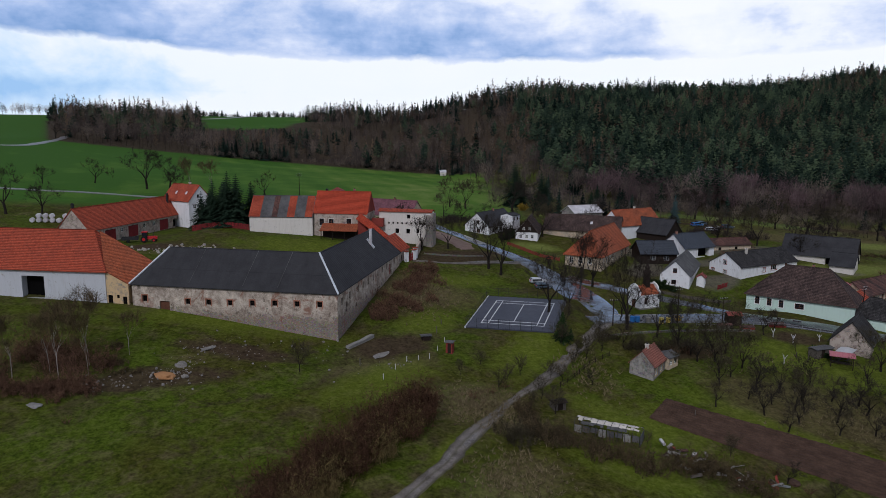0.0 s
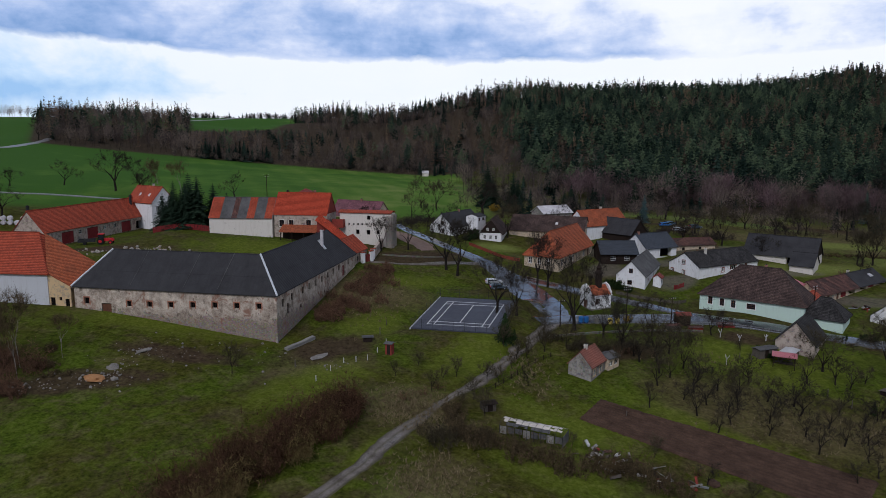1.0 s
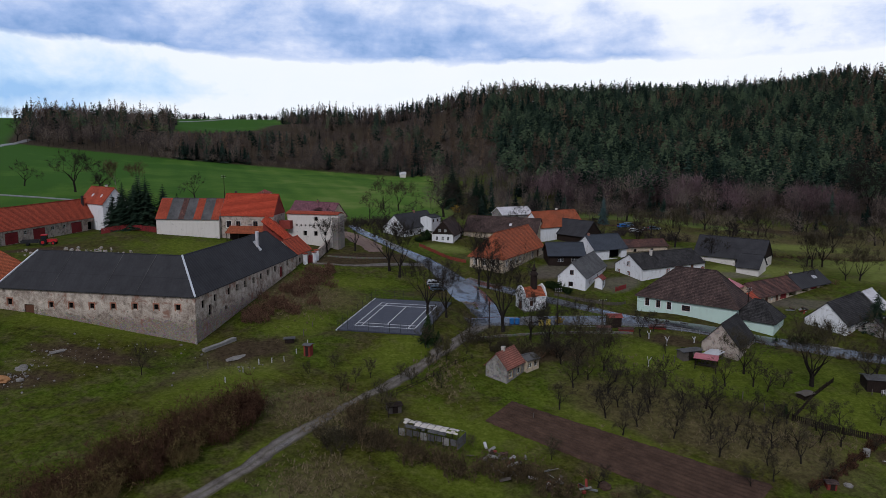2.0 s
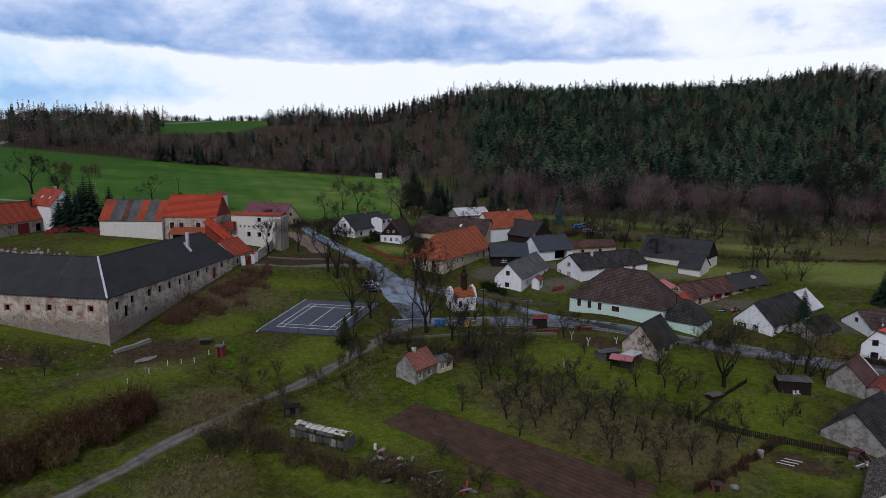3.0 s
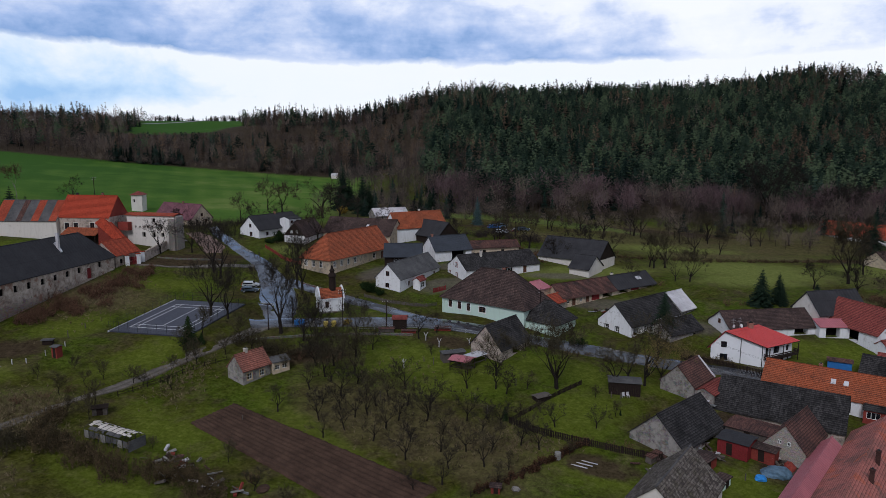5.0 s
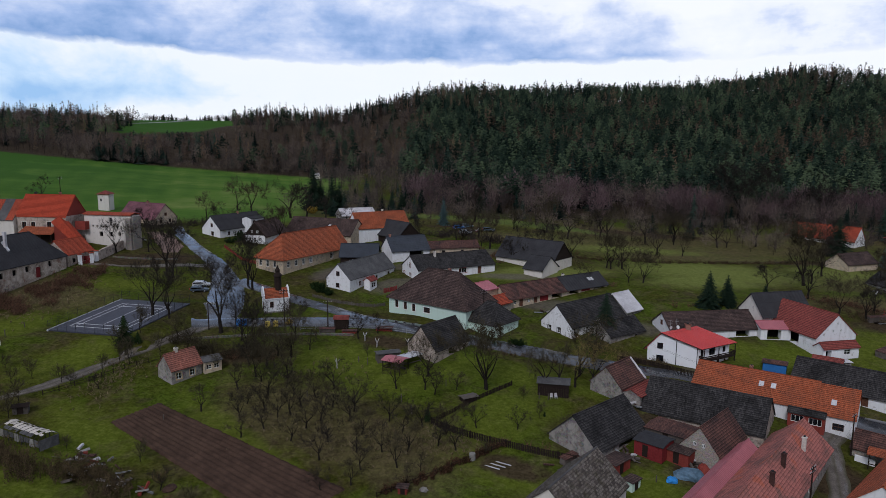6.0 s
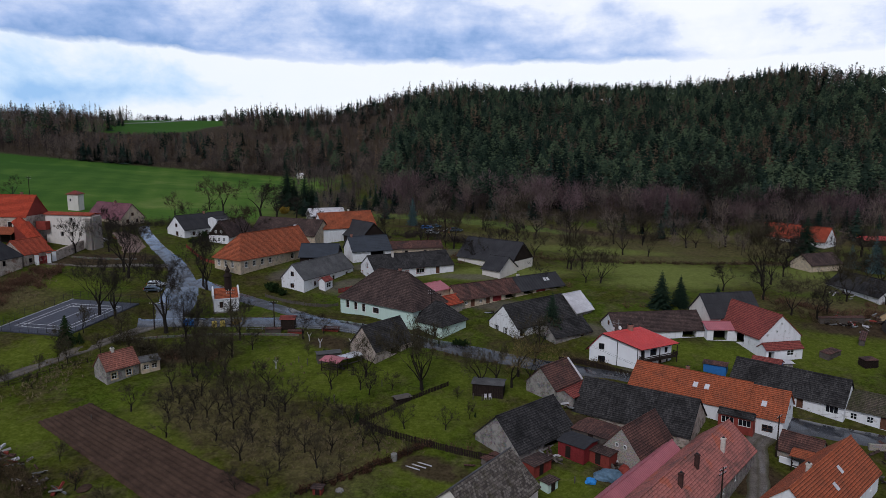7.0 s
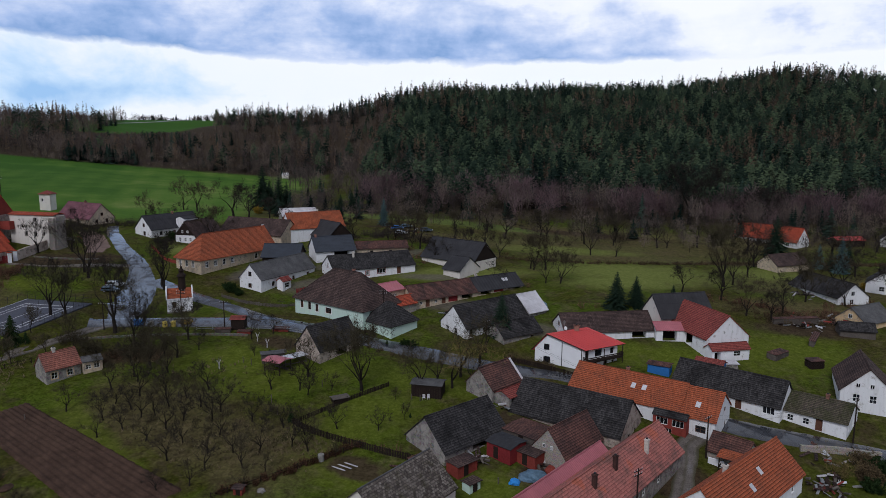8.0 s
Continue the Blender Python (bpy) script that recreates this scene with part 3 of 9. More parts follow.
def wet_asphalt():
    """Patched asphalt: wet sheets that mirror the sky between drier, rougher stretches and dark repairs."""
    m, n, sh, pos = material("wet_asphalt", 0.5, 0, 0.7)
    a = n.noise(pos, 3.0, 6, 0.65)
    b = n.noise(pos, 0.13, 7, 0.66, 1.0)
    d = n.noise(pos, 0.5, 6, 0.65, 0.6)
    c = n.ramp(a, [(0.3, (0.020, 0.022, 0.028)), (0.7, (0.044, 0.046, 0.054))])
    c = n.mix(n.ramp(d, [(0.5, (0,) * 3), (0.66, (0.7,) * 3)]), c, (0.070, 0.064, 0.060))
    wet = n.math("ADD", n.math("MULTIPLY", b, 0.7), n.math("MULTIPLY", d, 0.3))
    paint(n, sh, c)
    n.tree.links.new(n.ramp(wet, [(0.42, (0.07,) * 3), (0.50, (0.20,) * 3), (0.60, (0.58,) * 3)]), sh.inputs["Roughness"])
    n.tree.links.new(n.ramp(wet, [(0.44, (0.75,) * 3), (0.56, (0,) * 3)]), sh.inputs["Coat Weight"])
    sh.inputs["Coat Roughness"].default_value = 0.07
    bump(n, sh, a, 0.12, 0.012)
    return m


def rutted_track():
    """Grit in two worn wheel ruts, with puddles in them and grass and mud between and beside."""
    m, n, sh, pos = material("rutted_gravel_track", 0.6, 0, 0.4)
    own = n.add("ShaderNodeAttribute")
    own.attribute_name = "across"
    w = n.math("ADD", own.outputs["Fac"], n.math("MULTIPLY", n.math("SUBTRACT", n.noise(pos, 0.5, 5, 0.6), 0.5), 0.16))
    f = n.math("ADD", n.math("MULTIPLY", n.noise(pos, 5.0, 6, 0.7), 0.5), n.math("MULTIPLY", n.noise(pos, 0.5, 5, 0.6), 0.5))
    grit = n.ramp(f, [(0.36, (0.060, 0.048, 0.040)), (0.62, (0.185, 0.160, 0.142))])
    mud = n.ramp(f, [(0.36, (0.030, 0.026, 0.013)), (0.62, (0.085, 0.076, 0.040))])
    rut = n.ramp(w, [(0.08, (0,) * 3), (0.24, (1,) * 3), (0.38, (1,) * 3), (0.50, (0.35,) * 3), (0.62, (1,) * 3), (0.76, (1,) * 3), (0.92, (0,) * 3)])
    paint(n, sh, n.mix(rut, mud, grit))
    pool = n.math("MULTIPLY", rut, n.ramp(n.noise(pos, 0.28, 5, 0.6, 0.5), [(0.52, (0,) * 3), (0.60, (1,) * 3)]))
    n.tree.links.new(n.ramp(pool, [(0.3, (0.8,) * 3), (0.8, (0.12,) * 3)]), sh.inputs["Roughness"])
    bump(n, sh, f, 0.5, 0.06)
    return m


def gravel(name, a, b, rough=0.85):
    m, n, sh, pos = material(name, rough, 0, 0.12)
    f = n.math("ADD", n.math("MULTIPLY", n.noise(pos, 5.0, 6, 0.7), 0.5), n.math("MULTIPLY", n.noise(pos, 0.5, 5, 0.6), 0.5))
    paint(n, sh, n.ramp(f, [(0.36, a), (0.62, b)]))
    bump(n, sh, f, 0.6, 0.08)
    return m


M["grass"] = grass_material()
M["asphalt"] = wet_asphalt()
M["rutted"] = rutted_track()
M["gravel"] = gravel("pale_gravel_track", (0.040, 0.034, 0.029), (0.19, 0.175, 0.165), 0.35)
M["earth"] = gravel("ploughed_earth", (0.030, 0.017, 0.012), (0.088, 0.052, 0.036))
M["brown_grit"] = gravel("reddish_grit", (0.13, 0.085, 0.07), (0.22, 0.155, 0.13))
M["court"] = gravel("blue_grey_court", (0.045, 0.047, 0.062), (0.070, 0.073, 0.092), 0.45)
M["stones"] = gravel("loose_stones", (0.10, 0.09, 0.08), (0.27, 0.25, 0.23))
M["ochre_clay"] = gravel("ochre_clay", (0.26, 0.12, 0.05), (0.42, 0.22, 0.10))


def axis_steps(stops):
    """Grid lines: (start, step) pairs up to the last value."""
    out = []
    for (a, s), (b, _) in zip(stops, stops[1:]):
        out += list(np.arange(a, b, s))
    return np.array(out + [stops[-1][0]])


def raw_mesh(name, verts, faces, mats, soft=False, index=None):
    """A mesh from arrays of corners and of three- or four-cornered faces."""
    verts, faces = np.asarray(verts, np.float32), np.asarray(faces, np.int32)
    k = faces.shape[1]
    me = bpy.data.meshes.new(name)
    me.vertices.add(len(verts))
    me.vertices.foreach_set("co", verts.ravel())
    me.loops.add(faces.size)
    me.loops.foreach_set("vertex_index", faces.ravel())
    me.polygons.add(len(faces))
    me.polygons.foreach_set("loop_start", np.arange(0, faces.size, k, dtype=np.int32))
    for m in mats if isinstance(mats, (list, tuple)) else [mats]:
        me.materials.append(m)
    if index is not None:
        me.polygons.foreach_set("material_index", np.asarray(index, np.int32))
    me.update(calc_edges=True)
    if soft:
        me.shade_smooth()
    return me


def grid_mesh(name, X, Y, Z, mat):
    h, w = X.shape
    i = np.arange(w * (h - 1)).reshape(h - 1, w)[:, :-1].ravel()
    return raw_mesh(name, np.stack([X, Y, Z], -1).reshape(-1, 3), np.stack([i, i + 1, i + w + 1, i + w], -1), mat, True)


# ovals on the plan (x, y, half length, half width, turn) of each kind of ground
ZONES = {
    "straw": ((60, 290, 40, 26, 0), (180, 240, 60, 14, 4), (175, 222, 34, 6, 8), (205, 168, 20, 8, 0), (235, 190, 40, 12, 0), (200, 262, 110, 14, 0), (120, 232, 26, 8, -10), (64, 112, 12, 10, 0), (8, 107, 8, 6, 20), (-3, 160, 9, 16, 75), (70, 108, 22, 6, -38), (80, 103, 16, 7, -38), (12, 84, 8, 5, 50), (90, 104, 9, 4, -30), (-8, 118, 10, 3, 25)),
    "lawn": ((166, 150, 8, 3, 0), (152, 138, 10, 4, 10), (120, 258, 24, 3.5, -14), (101, 112, 12, 7, 35), (86, 125, 14, 5, 20), (107, 127, 16, 4, -25), (187, 140, 14, 9, 20), (163, 136, 9, 6, 0), (100, 96, 9, 4, -35), (20, 128, 12, 5, 60), (34, 104, 12, 4, -35),
             (30, 92, 9, 5, -30), (50, 103, 14, 3, -32), (8, 170, 10, 4, 20), (0, 140, 8, 5, 70), (-40, 132, 22, 4, -8), (-30, 185, 22, 8, 0), (122, 93, 6, 4, 20), (187, 97, 9, 5, 20), (57.5, 105, 19, 2.4, -43), (75, 132, 14, 7, 0), (4, 92, 6, 2, 58), (-8, 112, 12, 5, 45)),
    "earth": ((160, 262, 60, 5, -3), (230, 222, 40, 4, 4), (100, 246, 20, 4, -12), (-7, 127, 11, 4.5, 38), (-46, 108, 13, 4, 15), (-34, 120, 12, 3, -8), (129, 97, 5, 3, 45), (80, 140.5, 6, 3.5, -5), (102, 97, 7, 3, -20), (150, 96, 5, 10, 10), (-72, 176, 9, 4, 10),
              (3, 184, 16, 2.5, 8), (9, 190, 14, 5, 20), (130, 108, 12, 4, -35), (200, 153, 14, 5, 0), (52, 133, 10, 4, 15)),
    "pasture": ((171, 199, 27, 13, 0), (168, 187, 20, 8, 10), (158, 229, 22, 6, 8), (120, 190, 20, 6, 10), (212, 205, 14, 8, 0), (33, 207, 7, 5, 0), (62, 262, 20, 6, -10)),
    "yard": ((62, 188, 9, 5, 60), (78, 178, 8, 4, 30), (104, 172, 14, 4, 0), (88, 196, 12, 4, 10), (120, 163, 12, 4, -5), (66, 206, 12, 5, -20), (133, 150, 9, 4, -20), (138, 100, 10, 5, 45), (150, 125, 12, 3, -30),
             (98, 210, 14, 5, 10), (112, 186, 10, 3, 0)),
    "green_strip": ((108, 270, 48, 9, -16),),
}


def zone_values(X, Y, ovals):
    """How far each place lies out from the nearest oval: 1 on its rim."""
    best = np.full(X.shape, 9.0)
    for cx, cy, rx, ry, turn in ovals:
        a, dx, dy = radians(turn), X - cx, Y - cy
        p, q = (dx * math.cos(a) + dy * math.sin(a)) / rx, (dy * math.cos(a) - dx * math.sin(a)) / ry
        best = np.minimum(best, p * p + q * q)
    return best


def build_ground():
    xs = axis_steps([(-4000, 400), (-1200, 60), (-320, 8), (-110, 2.5), (240, 8), (520, 40), (1200, 400), (4000, 1)])
    ys = axis_steps([(-4000, 400), (-400, 60), (20, 5), (60, 2.5), (240, 8), (800, 40), (1400, 300), (4000, 1)])
    X, Y = np.meshgrid(xs, ys)
    me = grid_mesh("ground", X, Y, ground_z(X, Y), M["grass"])
    for name, ovals in ZONES.items():
        me.attributes.new(name, "FLOAT", "POINT").data.foreach_set("value", zone_values(X, Y, ovals).ravel().astype(np.float32))
    return tagged(new("ground", me), "rough green meadow and sown slopes with straw patches", "ground", kind="structure")


build_ground()


def smooth_line(pts, step=1.2):
    """Points along a smooth line through pts (x, y, width)."""
    p = np.array(pts, float)
    p = np.vstack([2 * p[0] - p[1], p, 2 * p[-1] - p[-2]])
    out = []
    for a, b, c, d in zip(p, p[1:], p[2:], p[3:]):
        k = max(2, int(np.hypot(*(c - b)[:2]) / step))
        t = np.linspace(0, 1, k, endpoint=False)[:, None]
        out.append(0.5 * (2 * b + (c - a) * t + (2 * a - 5 * b + 4 * c - d) * t**2 + (3 * b - a - 3 * c + d) * t**3))
    return np.vstack(out + [p[-2:-1]])


def strip(name, pts, mat, label, lift=0.06, ragged=0.25, across=6, seed=1):
    """A road or track that lies on the ground."""
    p = smooth_line(pts)
    d = np.gradient(p[:, :2], axis=0)
    d /= np.hypot(*d.T)[:, None]
    n = np.stack([-d[:, 1], d[:, 0]], 1)
    r = np.random.RandomState(seed)
    wob = lambda: np.convolve(r.randn(len(p) + 8), np.ones(9) / 3, "valid")[: len(p)] * ragged  # noqa: E731
    lo, hi = -p[:, 2] / 2 + wob(), p[:, 2] / 2 + wob()
    s = np.linspace(0, 1, across + 1)
    off = lo[:, None] + (hi - lo)[:, None] * s
    X = p[:, 0, None] + n[:, 0, None] * off
    Y = p[:, 1, None] + n[:, 1, None] * off
    Z = ground_z(X, Y) + lift
    Z[:, 0] -= lift + 0.1
    Z[:, -1] -= lift + 0.1
    me = grid_mesh(name, X[:, ::-1], Y[:, ::-1], Z[:, ::-1], mat)
    me.attributes.new("across", "FLOAT", "POINT").data.foreach_set("value", np.broadcast_to(s, X.shape).ravel().astype(np.float32))
    return tagged(new(name, me), label, "road", kind="structure")


strip("road", [(1.2, 231, 3.6), (3, 227, 4.0), (6, 221, 4.6), (14, 208.5, 5), (22, 198, 5.4), (29, 187.5, 6.5), (34, 177, 9), (37.5, 165, 11), (40.5, 155, 9), (41.5, 147.5, 6)],
      M["asphalt"], "wet grey asphalt village road", 0.10)
strip("road", [(36, 146, 5), (43, 148.5, 6), (50, 149.6, 6), (59, 150.6, 6), (68, 151.2, 6.5), (78, 150, 7), (87, 147, 6.5), (97, 143, 6), (105, 139.6, 6), (114, 135.6, 6), (122, 132.3, 5.6), (130, 130, 5.2),
               (137, 128.3, 5), (143, 125.5, 5), (152, 119.5, 5), (164, 112.2, 5.6), (173, 108, 5.6), (185, 102.8, 5.6), (205, 94, 5.6), (240, 80, 5.6)],
      M["asphalt"], "wet asphalt lane between gardens and houses", 0.14, seed=2)
strip("road", [(37, 178, 6), (45, 172.2, 5), (53, 165.8, 4.6), (62, 160.4, 4.6), (74, 154.2, 4.8), (82, 150, 5)], M["asphalt"], "wet asphalt branch road behind the chapel", 0.12, seed=3)
strip("track", [(-32, 38, 3.4), (-14, 63, 3.4), (-2.1, 80.9, 3.1), (2.8, 88.9, 2.9), (8.1, 97.3, 2.7), (14.1, 108, 2.6), (19.6, 115.5, 2.6), (24.4, 122.6, 2.7), (31.4, 132.8, 3.0), (38, 143, 4), (41, 147.5, 5)],
      M["rutted"], "pale rutted gravel track with puddles", 0.07, 0.35, 12, seed=4)
strip("track", [(159, 110, 4), (154.6, 105.5, 3.6), (152.9, 100.6, 3.2), (150.5, 95, 3), (147.5, 89, 3), (143, 80, 3)], M["rutted"], "worn lane with a grassy middle between two yards", 0.12, 0.3, 12, seed=5)
strip("track", [(-4, 181.5, 2), (6, 182.6, 2.4), (18, 186.7, 2.4), (28, 189, 3)], M["rutted"], "muddy gravel drive to the farm gate", 0.07, 0.5, 12, seed=6)
strip("track", [(-2, 220, 6), (4, 213, 8), (9, 204, 8), (12, 197, 5)], M["brown_grit"], "reddish gritty yard beside the road", 0.06, 0.6, seed=7)
strip("track", [(-330, 220, 3.4), (-230, 226, 3.4), (-143.8, 232.9, 3.4), (-118.6, 238.7, 3.4), (-94, 241, 3.2), (-80, 243, 3)], M["gravel"], "pale field lane across the sown slope", 0.12, 0.2, seed=8)
strip("track", [(-420, 352, 5), (-320, 358, 5), (-245, 368, 5), (-226, 385, 5), (-235, 430, 5), (-252, 490, 5)], M["gravel"], "pale field lane up the hill", 0.2, 0.3, seed=9)
strip("track", [(-300, 820, 6), (-250, 870, 7), (-232, 930, 7), (-230, 960, 7)], M["gravel"], "far pale field lane", 0.4, 0.3, seed=10)


def ploughed_plot():
    """A dug garden plot with furrows along it."""
    a, b, c, d = [Vector(p) for p in ((36.6, 106.2), (41.8, 113.2), (77.5, 91.2), (69.8, 82.6))]
    u, v = np.meshgrid(np.linspace(0, 1, 90), np.linspace(0, 1, 61))
    X = (1 - u) * ((1 - v) * a.x + v * b.x) + u * ((1 - v) * d.x + v * c.x)
    Y = (1 - u) * ((1 - v) * a.y + v * b.y) + u * ((1 - v) * d.y + v * c.y)
    r = np.random.RandomState(3)
    edge = np.minimum.reduce([u * 42, (1 - u) * 42, v * 9, (1 - v) * 9])
    lump = 0.20 * np.abs(np.sin(v * math.pi * 11 + 0.3 * np.sin(u * 9))) + 0.10 * r.rand(*u.shape)
    Z = ground_z(X, Y) + np.where(edge < 0.05, -0.1, 0.06 + lump)
    X = X + np.where(edge < 0.3, r.randn(*u.shape) * 0.15, 0)
    return tagged(new("ploughed_plot", grid_mesh("ploughed_plot", X[::-1], Y[::-1], Z[::-1], M["earth"])), "freshly dug dark brown plot with furrows", "ground", kind="structure")


ploughed_plot()


def sports_court():
    """A tilted sports pad with line marks and a wire fence round it."""
    o, ex, ey = Vector((8.2, 139.6, 2.45)), Vector((17.9, -4.6, 0.15)), Vector((6.6, 19.6, 2.1))
    up = ex.cross(ey).normalized()
    at = lambda u, v, h=0.0: o + ex * u + ey * v + up * h  # noqa: E731

    def plate(u0, v0, u1, v1, h0, h1):
        bm = bmesh.new()
        vs = [bm.verts.new(at(u, v, h)) for h in (h0, h1) for u, v in ((u0, v0), (u1, v0), (u1, v1), (u0, v1))]
        for f in ((3, 2, 1, 0), (4, 5, 6, 7), (0, 1, 5, 4), (1, 2, 6, 5), (2, 3, 7, 6), (3, 0, 4, 7)):
            bm.faces.new([vs[i] for i in f])
        return bm

    court = thing("sports_court", pose(0, 0, 0), "blue-grey sports court with white lines", "court")
    part("surface", plate(0, 0, 1, 1, -1.6, 0.06), M["court"], court)
    part("edging", plate(-0.014, -0.01, 0, 1.01, -1.6, 0.12), M["white_mark"], court, "white painted concrete edging")
    w = 0.006
    for u0, v0, u1, v1 in ((0.14, 0.14, 0.86, 0.14), (0.14, 0.86, 0.86, 0.86), (0.14, 0.14, 0.14, 0.86), (0.86, 0.14, 0.86, 0.86), (0.22, 0.14, 0.22, 0.86), (0.78, 0.14, 0.78, 0.86),
                           (0.14, 0.22, 0.86, 0.22), (0.14, 0.78, 0.86, 0.78), (0.5, 0.22, 0.5, 0.78)):
        part("line", plate(u0 - w, v0 - w, u1 + w, v1 + w, 0.066, 0.07), M["white_mark"], court)
    bm = boxes((-0.5, -0.5, -0.06, 0.5, 0.5, 0))
    fence = thing("court_fence", pose(0, 0, 0), "low green wire fence on thin steel posts", "fence")
    wire = bmesh.new()
    rim = [(i / 8, 0) for i in range(8)] + [(1, i / 8) for i in range(8)] + [(1 - i / 8, 1) for i in range(8)] + [(0, 1 - i / 8) for i in range(8)]
    bm.free()
    for k, (u, v) in enumerate(rim):
        p = at(u, v, 0.06)
        b = tube(bmesh.new(), [p, p + Vector((0, 0, 2.1))], [0.04, 0.04], 5)
        part("post", b, M["iron"], fence)
        q = at(*rim[(k + 1) % len(rim)], 0.06)
        for h in (0.1, 0.7, 1.3, 2.0):
            z = Vector((0, 0, h))
            tube(wire, [p + z, q + z], [0.012, 0.012], 3, False)
        for j in range(1, 6):
            s = p.lerp(q, j / 6)
            tube(wire, [s, s + Vector((0, 0, 2.0))], [0.008, 0.008], 3, False)
    part("mesh", wire, M["iron"], fence)


sports_court()


# ---- houses ----
def wall_with_holes(bm, L, z0, z1, holes, m, base_depth=0.22):
    """An upright wall along x from 0 to L whose outer side looks towards -y; holes (x0, z0, x1, z1) get reveals."""
    holes = [tuple(round(v, 3) for v in h) for h in holes]
    L, z0, z1 = round(L, 3), round(z0, 3), round(z1, 3)
    xs = sorted({0.0, L, *[v for h in holes for v in (h[0], h[2])]})
    zs = sorted({z0, z1, *[v for h in holes for v in (h[1], h[3])]})
    grid = {}

    def vert(x, z):
        k = (round(x, 4), round(z, 4))
        if k not in grid:
            grid[k] = bm.verts.new(m @ Vector((x, 0, z)))
        return grid[k]

    for a, b in zip(xs, xs[1:]):
        for c, d in zip(zs, zs[1:]):
            if any(h[0] < (a + b) / 2 < h[2] and h[1] < (c + d) / 2 < h[3] for h in holes):
                continue
            bm.faces.new((vert(a, c), vert(b, c), vert(b, d), vert(a, d)))
    for x0, c, x1, d, *deep in holes:
        depth = deep[0] if deep else base_depth
        o = [(x0, c), (x1, c), (x1, d), (x0, d)]
        a = [bm.verts.new(m @ Vector((x, 0, z))) for x, z in o]
        b = [bm.verts.new(m @ Vector((x, depth, z))) for x, z in o]
        for k in range(4):
            bm.faces.new((a[k], a[(k + 1) % 4], b[(k + 1) % 4], b[k]))
        # back of the recess is painted near black, as shade inside
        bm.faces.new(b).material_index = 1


def window(parent, m, w, h, frame, glassy, trim=None, bars=(1, 1), name="window", proud=0.0):
    """A window at the lower left corner m, looking towards -y: frame with bars, pane, and a surround if there is one."""
    y = 0.12 - proud
    bm = boxes((0, y, 0, 0.07, y + 0.07, h), (w - 0.07, y, 0, w, y + 0.07, h), (0, y, 0, w, y + 0.07, 0.07), (0, y, h - 0.07, w, y + 0.07, h))
    for i in range(bars[0]):
        x = w * (i + 1) / (bars[0] + 1)
        box(bm, x - 0.03, y + 0.01, 0.05, x + 0.03, y + 0.06, h - 0.05)
    for i in range(bars[1]):
        z = h * (i + 1) / (bars[1] + 1)
        box(bm, 0.05, y + 0.012, z - 0.025, w - 0.05, y + 0.058, z + 0.025)
    win = link_mesh(name, boxes((0.05, y + 0.055, 0.05, w - 0.05, y + 0.062, h - 0.05)), glassy)
    win.parent = parent
    win.matrix_local = m
    part("frame", bm, frame, win)
    if trim:
        t = 0.14
        bm = boxes((-t, -0.03, -t, 0, 0.02, h + t), (w, -0.03, -t, w + t, 0.02, h + t), (0, -0.03, h, w, 0.02, h + t), (-t, -0.06, -t, w + t, 0.02, 0))
        part("surround", bm, trim, win)
    return win


def door(parent, m, w, h, mat, boards=4, name="door"):
    bm = bmesh.new()
    for i in range(boards):
        box(bm, w * i / boards + 0.008, 0.12, 0, w * (i + 1) / boards - 0.008, 0.17, h)
    d = link_mesh(name, bm, mat)
    d.parent = parent
    d.matrix_local = m
    part("lintel", boxes((-0.06, 0.05, h - 0.12, w + 0.06, 0.19, h + 0.004)), M["wood_dark"], d)
    part("handle", boxes((w * 0.48, 0.08, 1.0, w * 0.48 + 0.05, 0.12, 1.2)), M["iron"], d)
    return d


def chimney(parent, x, y, z0, z1, mat, w=0.55):
    bm = boxes((x - w / 2, y - w / 2, z0, x + w / 2, y + w / 2, z1), (x - w / 2 - 0.07, y - w / 2 - 0.07, z1 - 0.22, x + w / 2 + 0.07, y + w / 2 + 0.07, z1 - 0.08))
    c = part("chimney", bm, mat, parent)
    part("flue", boxes((x - w / 4, y - w / 4, z1 - 0.05, x + w / 4, y + w / 4, z1 + 0.18)), M["iron"], c)


def roof_planes(L, W, zE, rise, over, hip0=0.0, hip1=0.0, split=0.5):
    """Top polygons of a saddle or hipped roof over 0..L by 0..W with the eaves at zE."""
    ym = W * split
    s0, s1 = rise / ym, rise / (W - ym)
    e0, e1 = zE - over * s0, zE - over * s1
    x0, x1 = -over * (0.6 if not hip0 else 1), L + over * (0.6 if not hip1 else 1)
    A, B, C, D = (x0, -over, e0), (x1, -over, e0), (x1, W + over, e1), (x0, W + over, e1)
    P, Q = (hip0 if hip0 else x0, ym, zE + rise), (L - hip1 if hip1 else x1, ym, zE + rise)
    tops = [[A, B, Q, P], [C, D, P, Q]]
    if hip0:
        tops.append([D, A, P])
    if hip1:
        tops.append([B, C, Q])
    return tops, P, Q


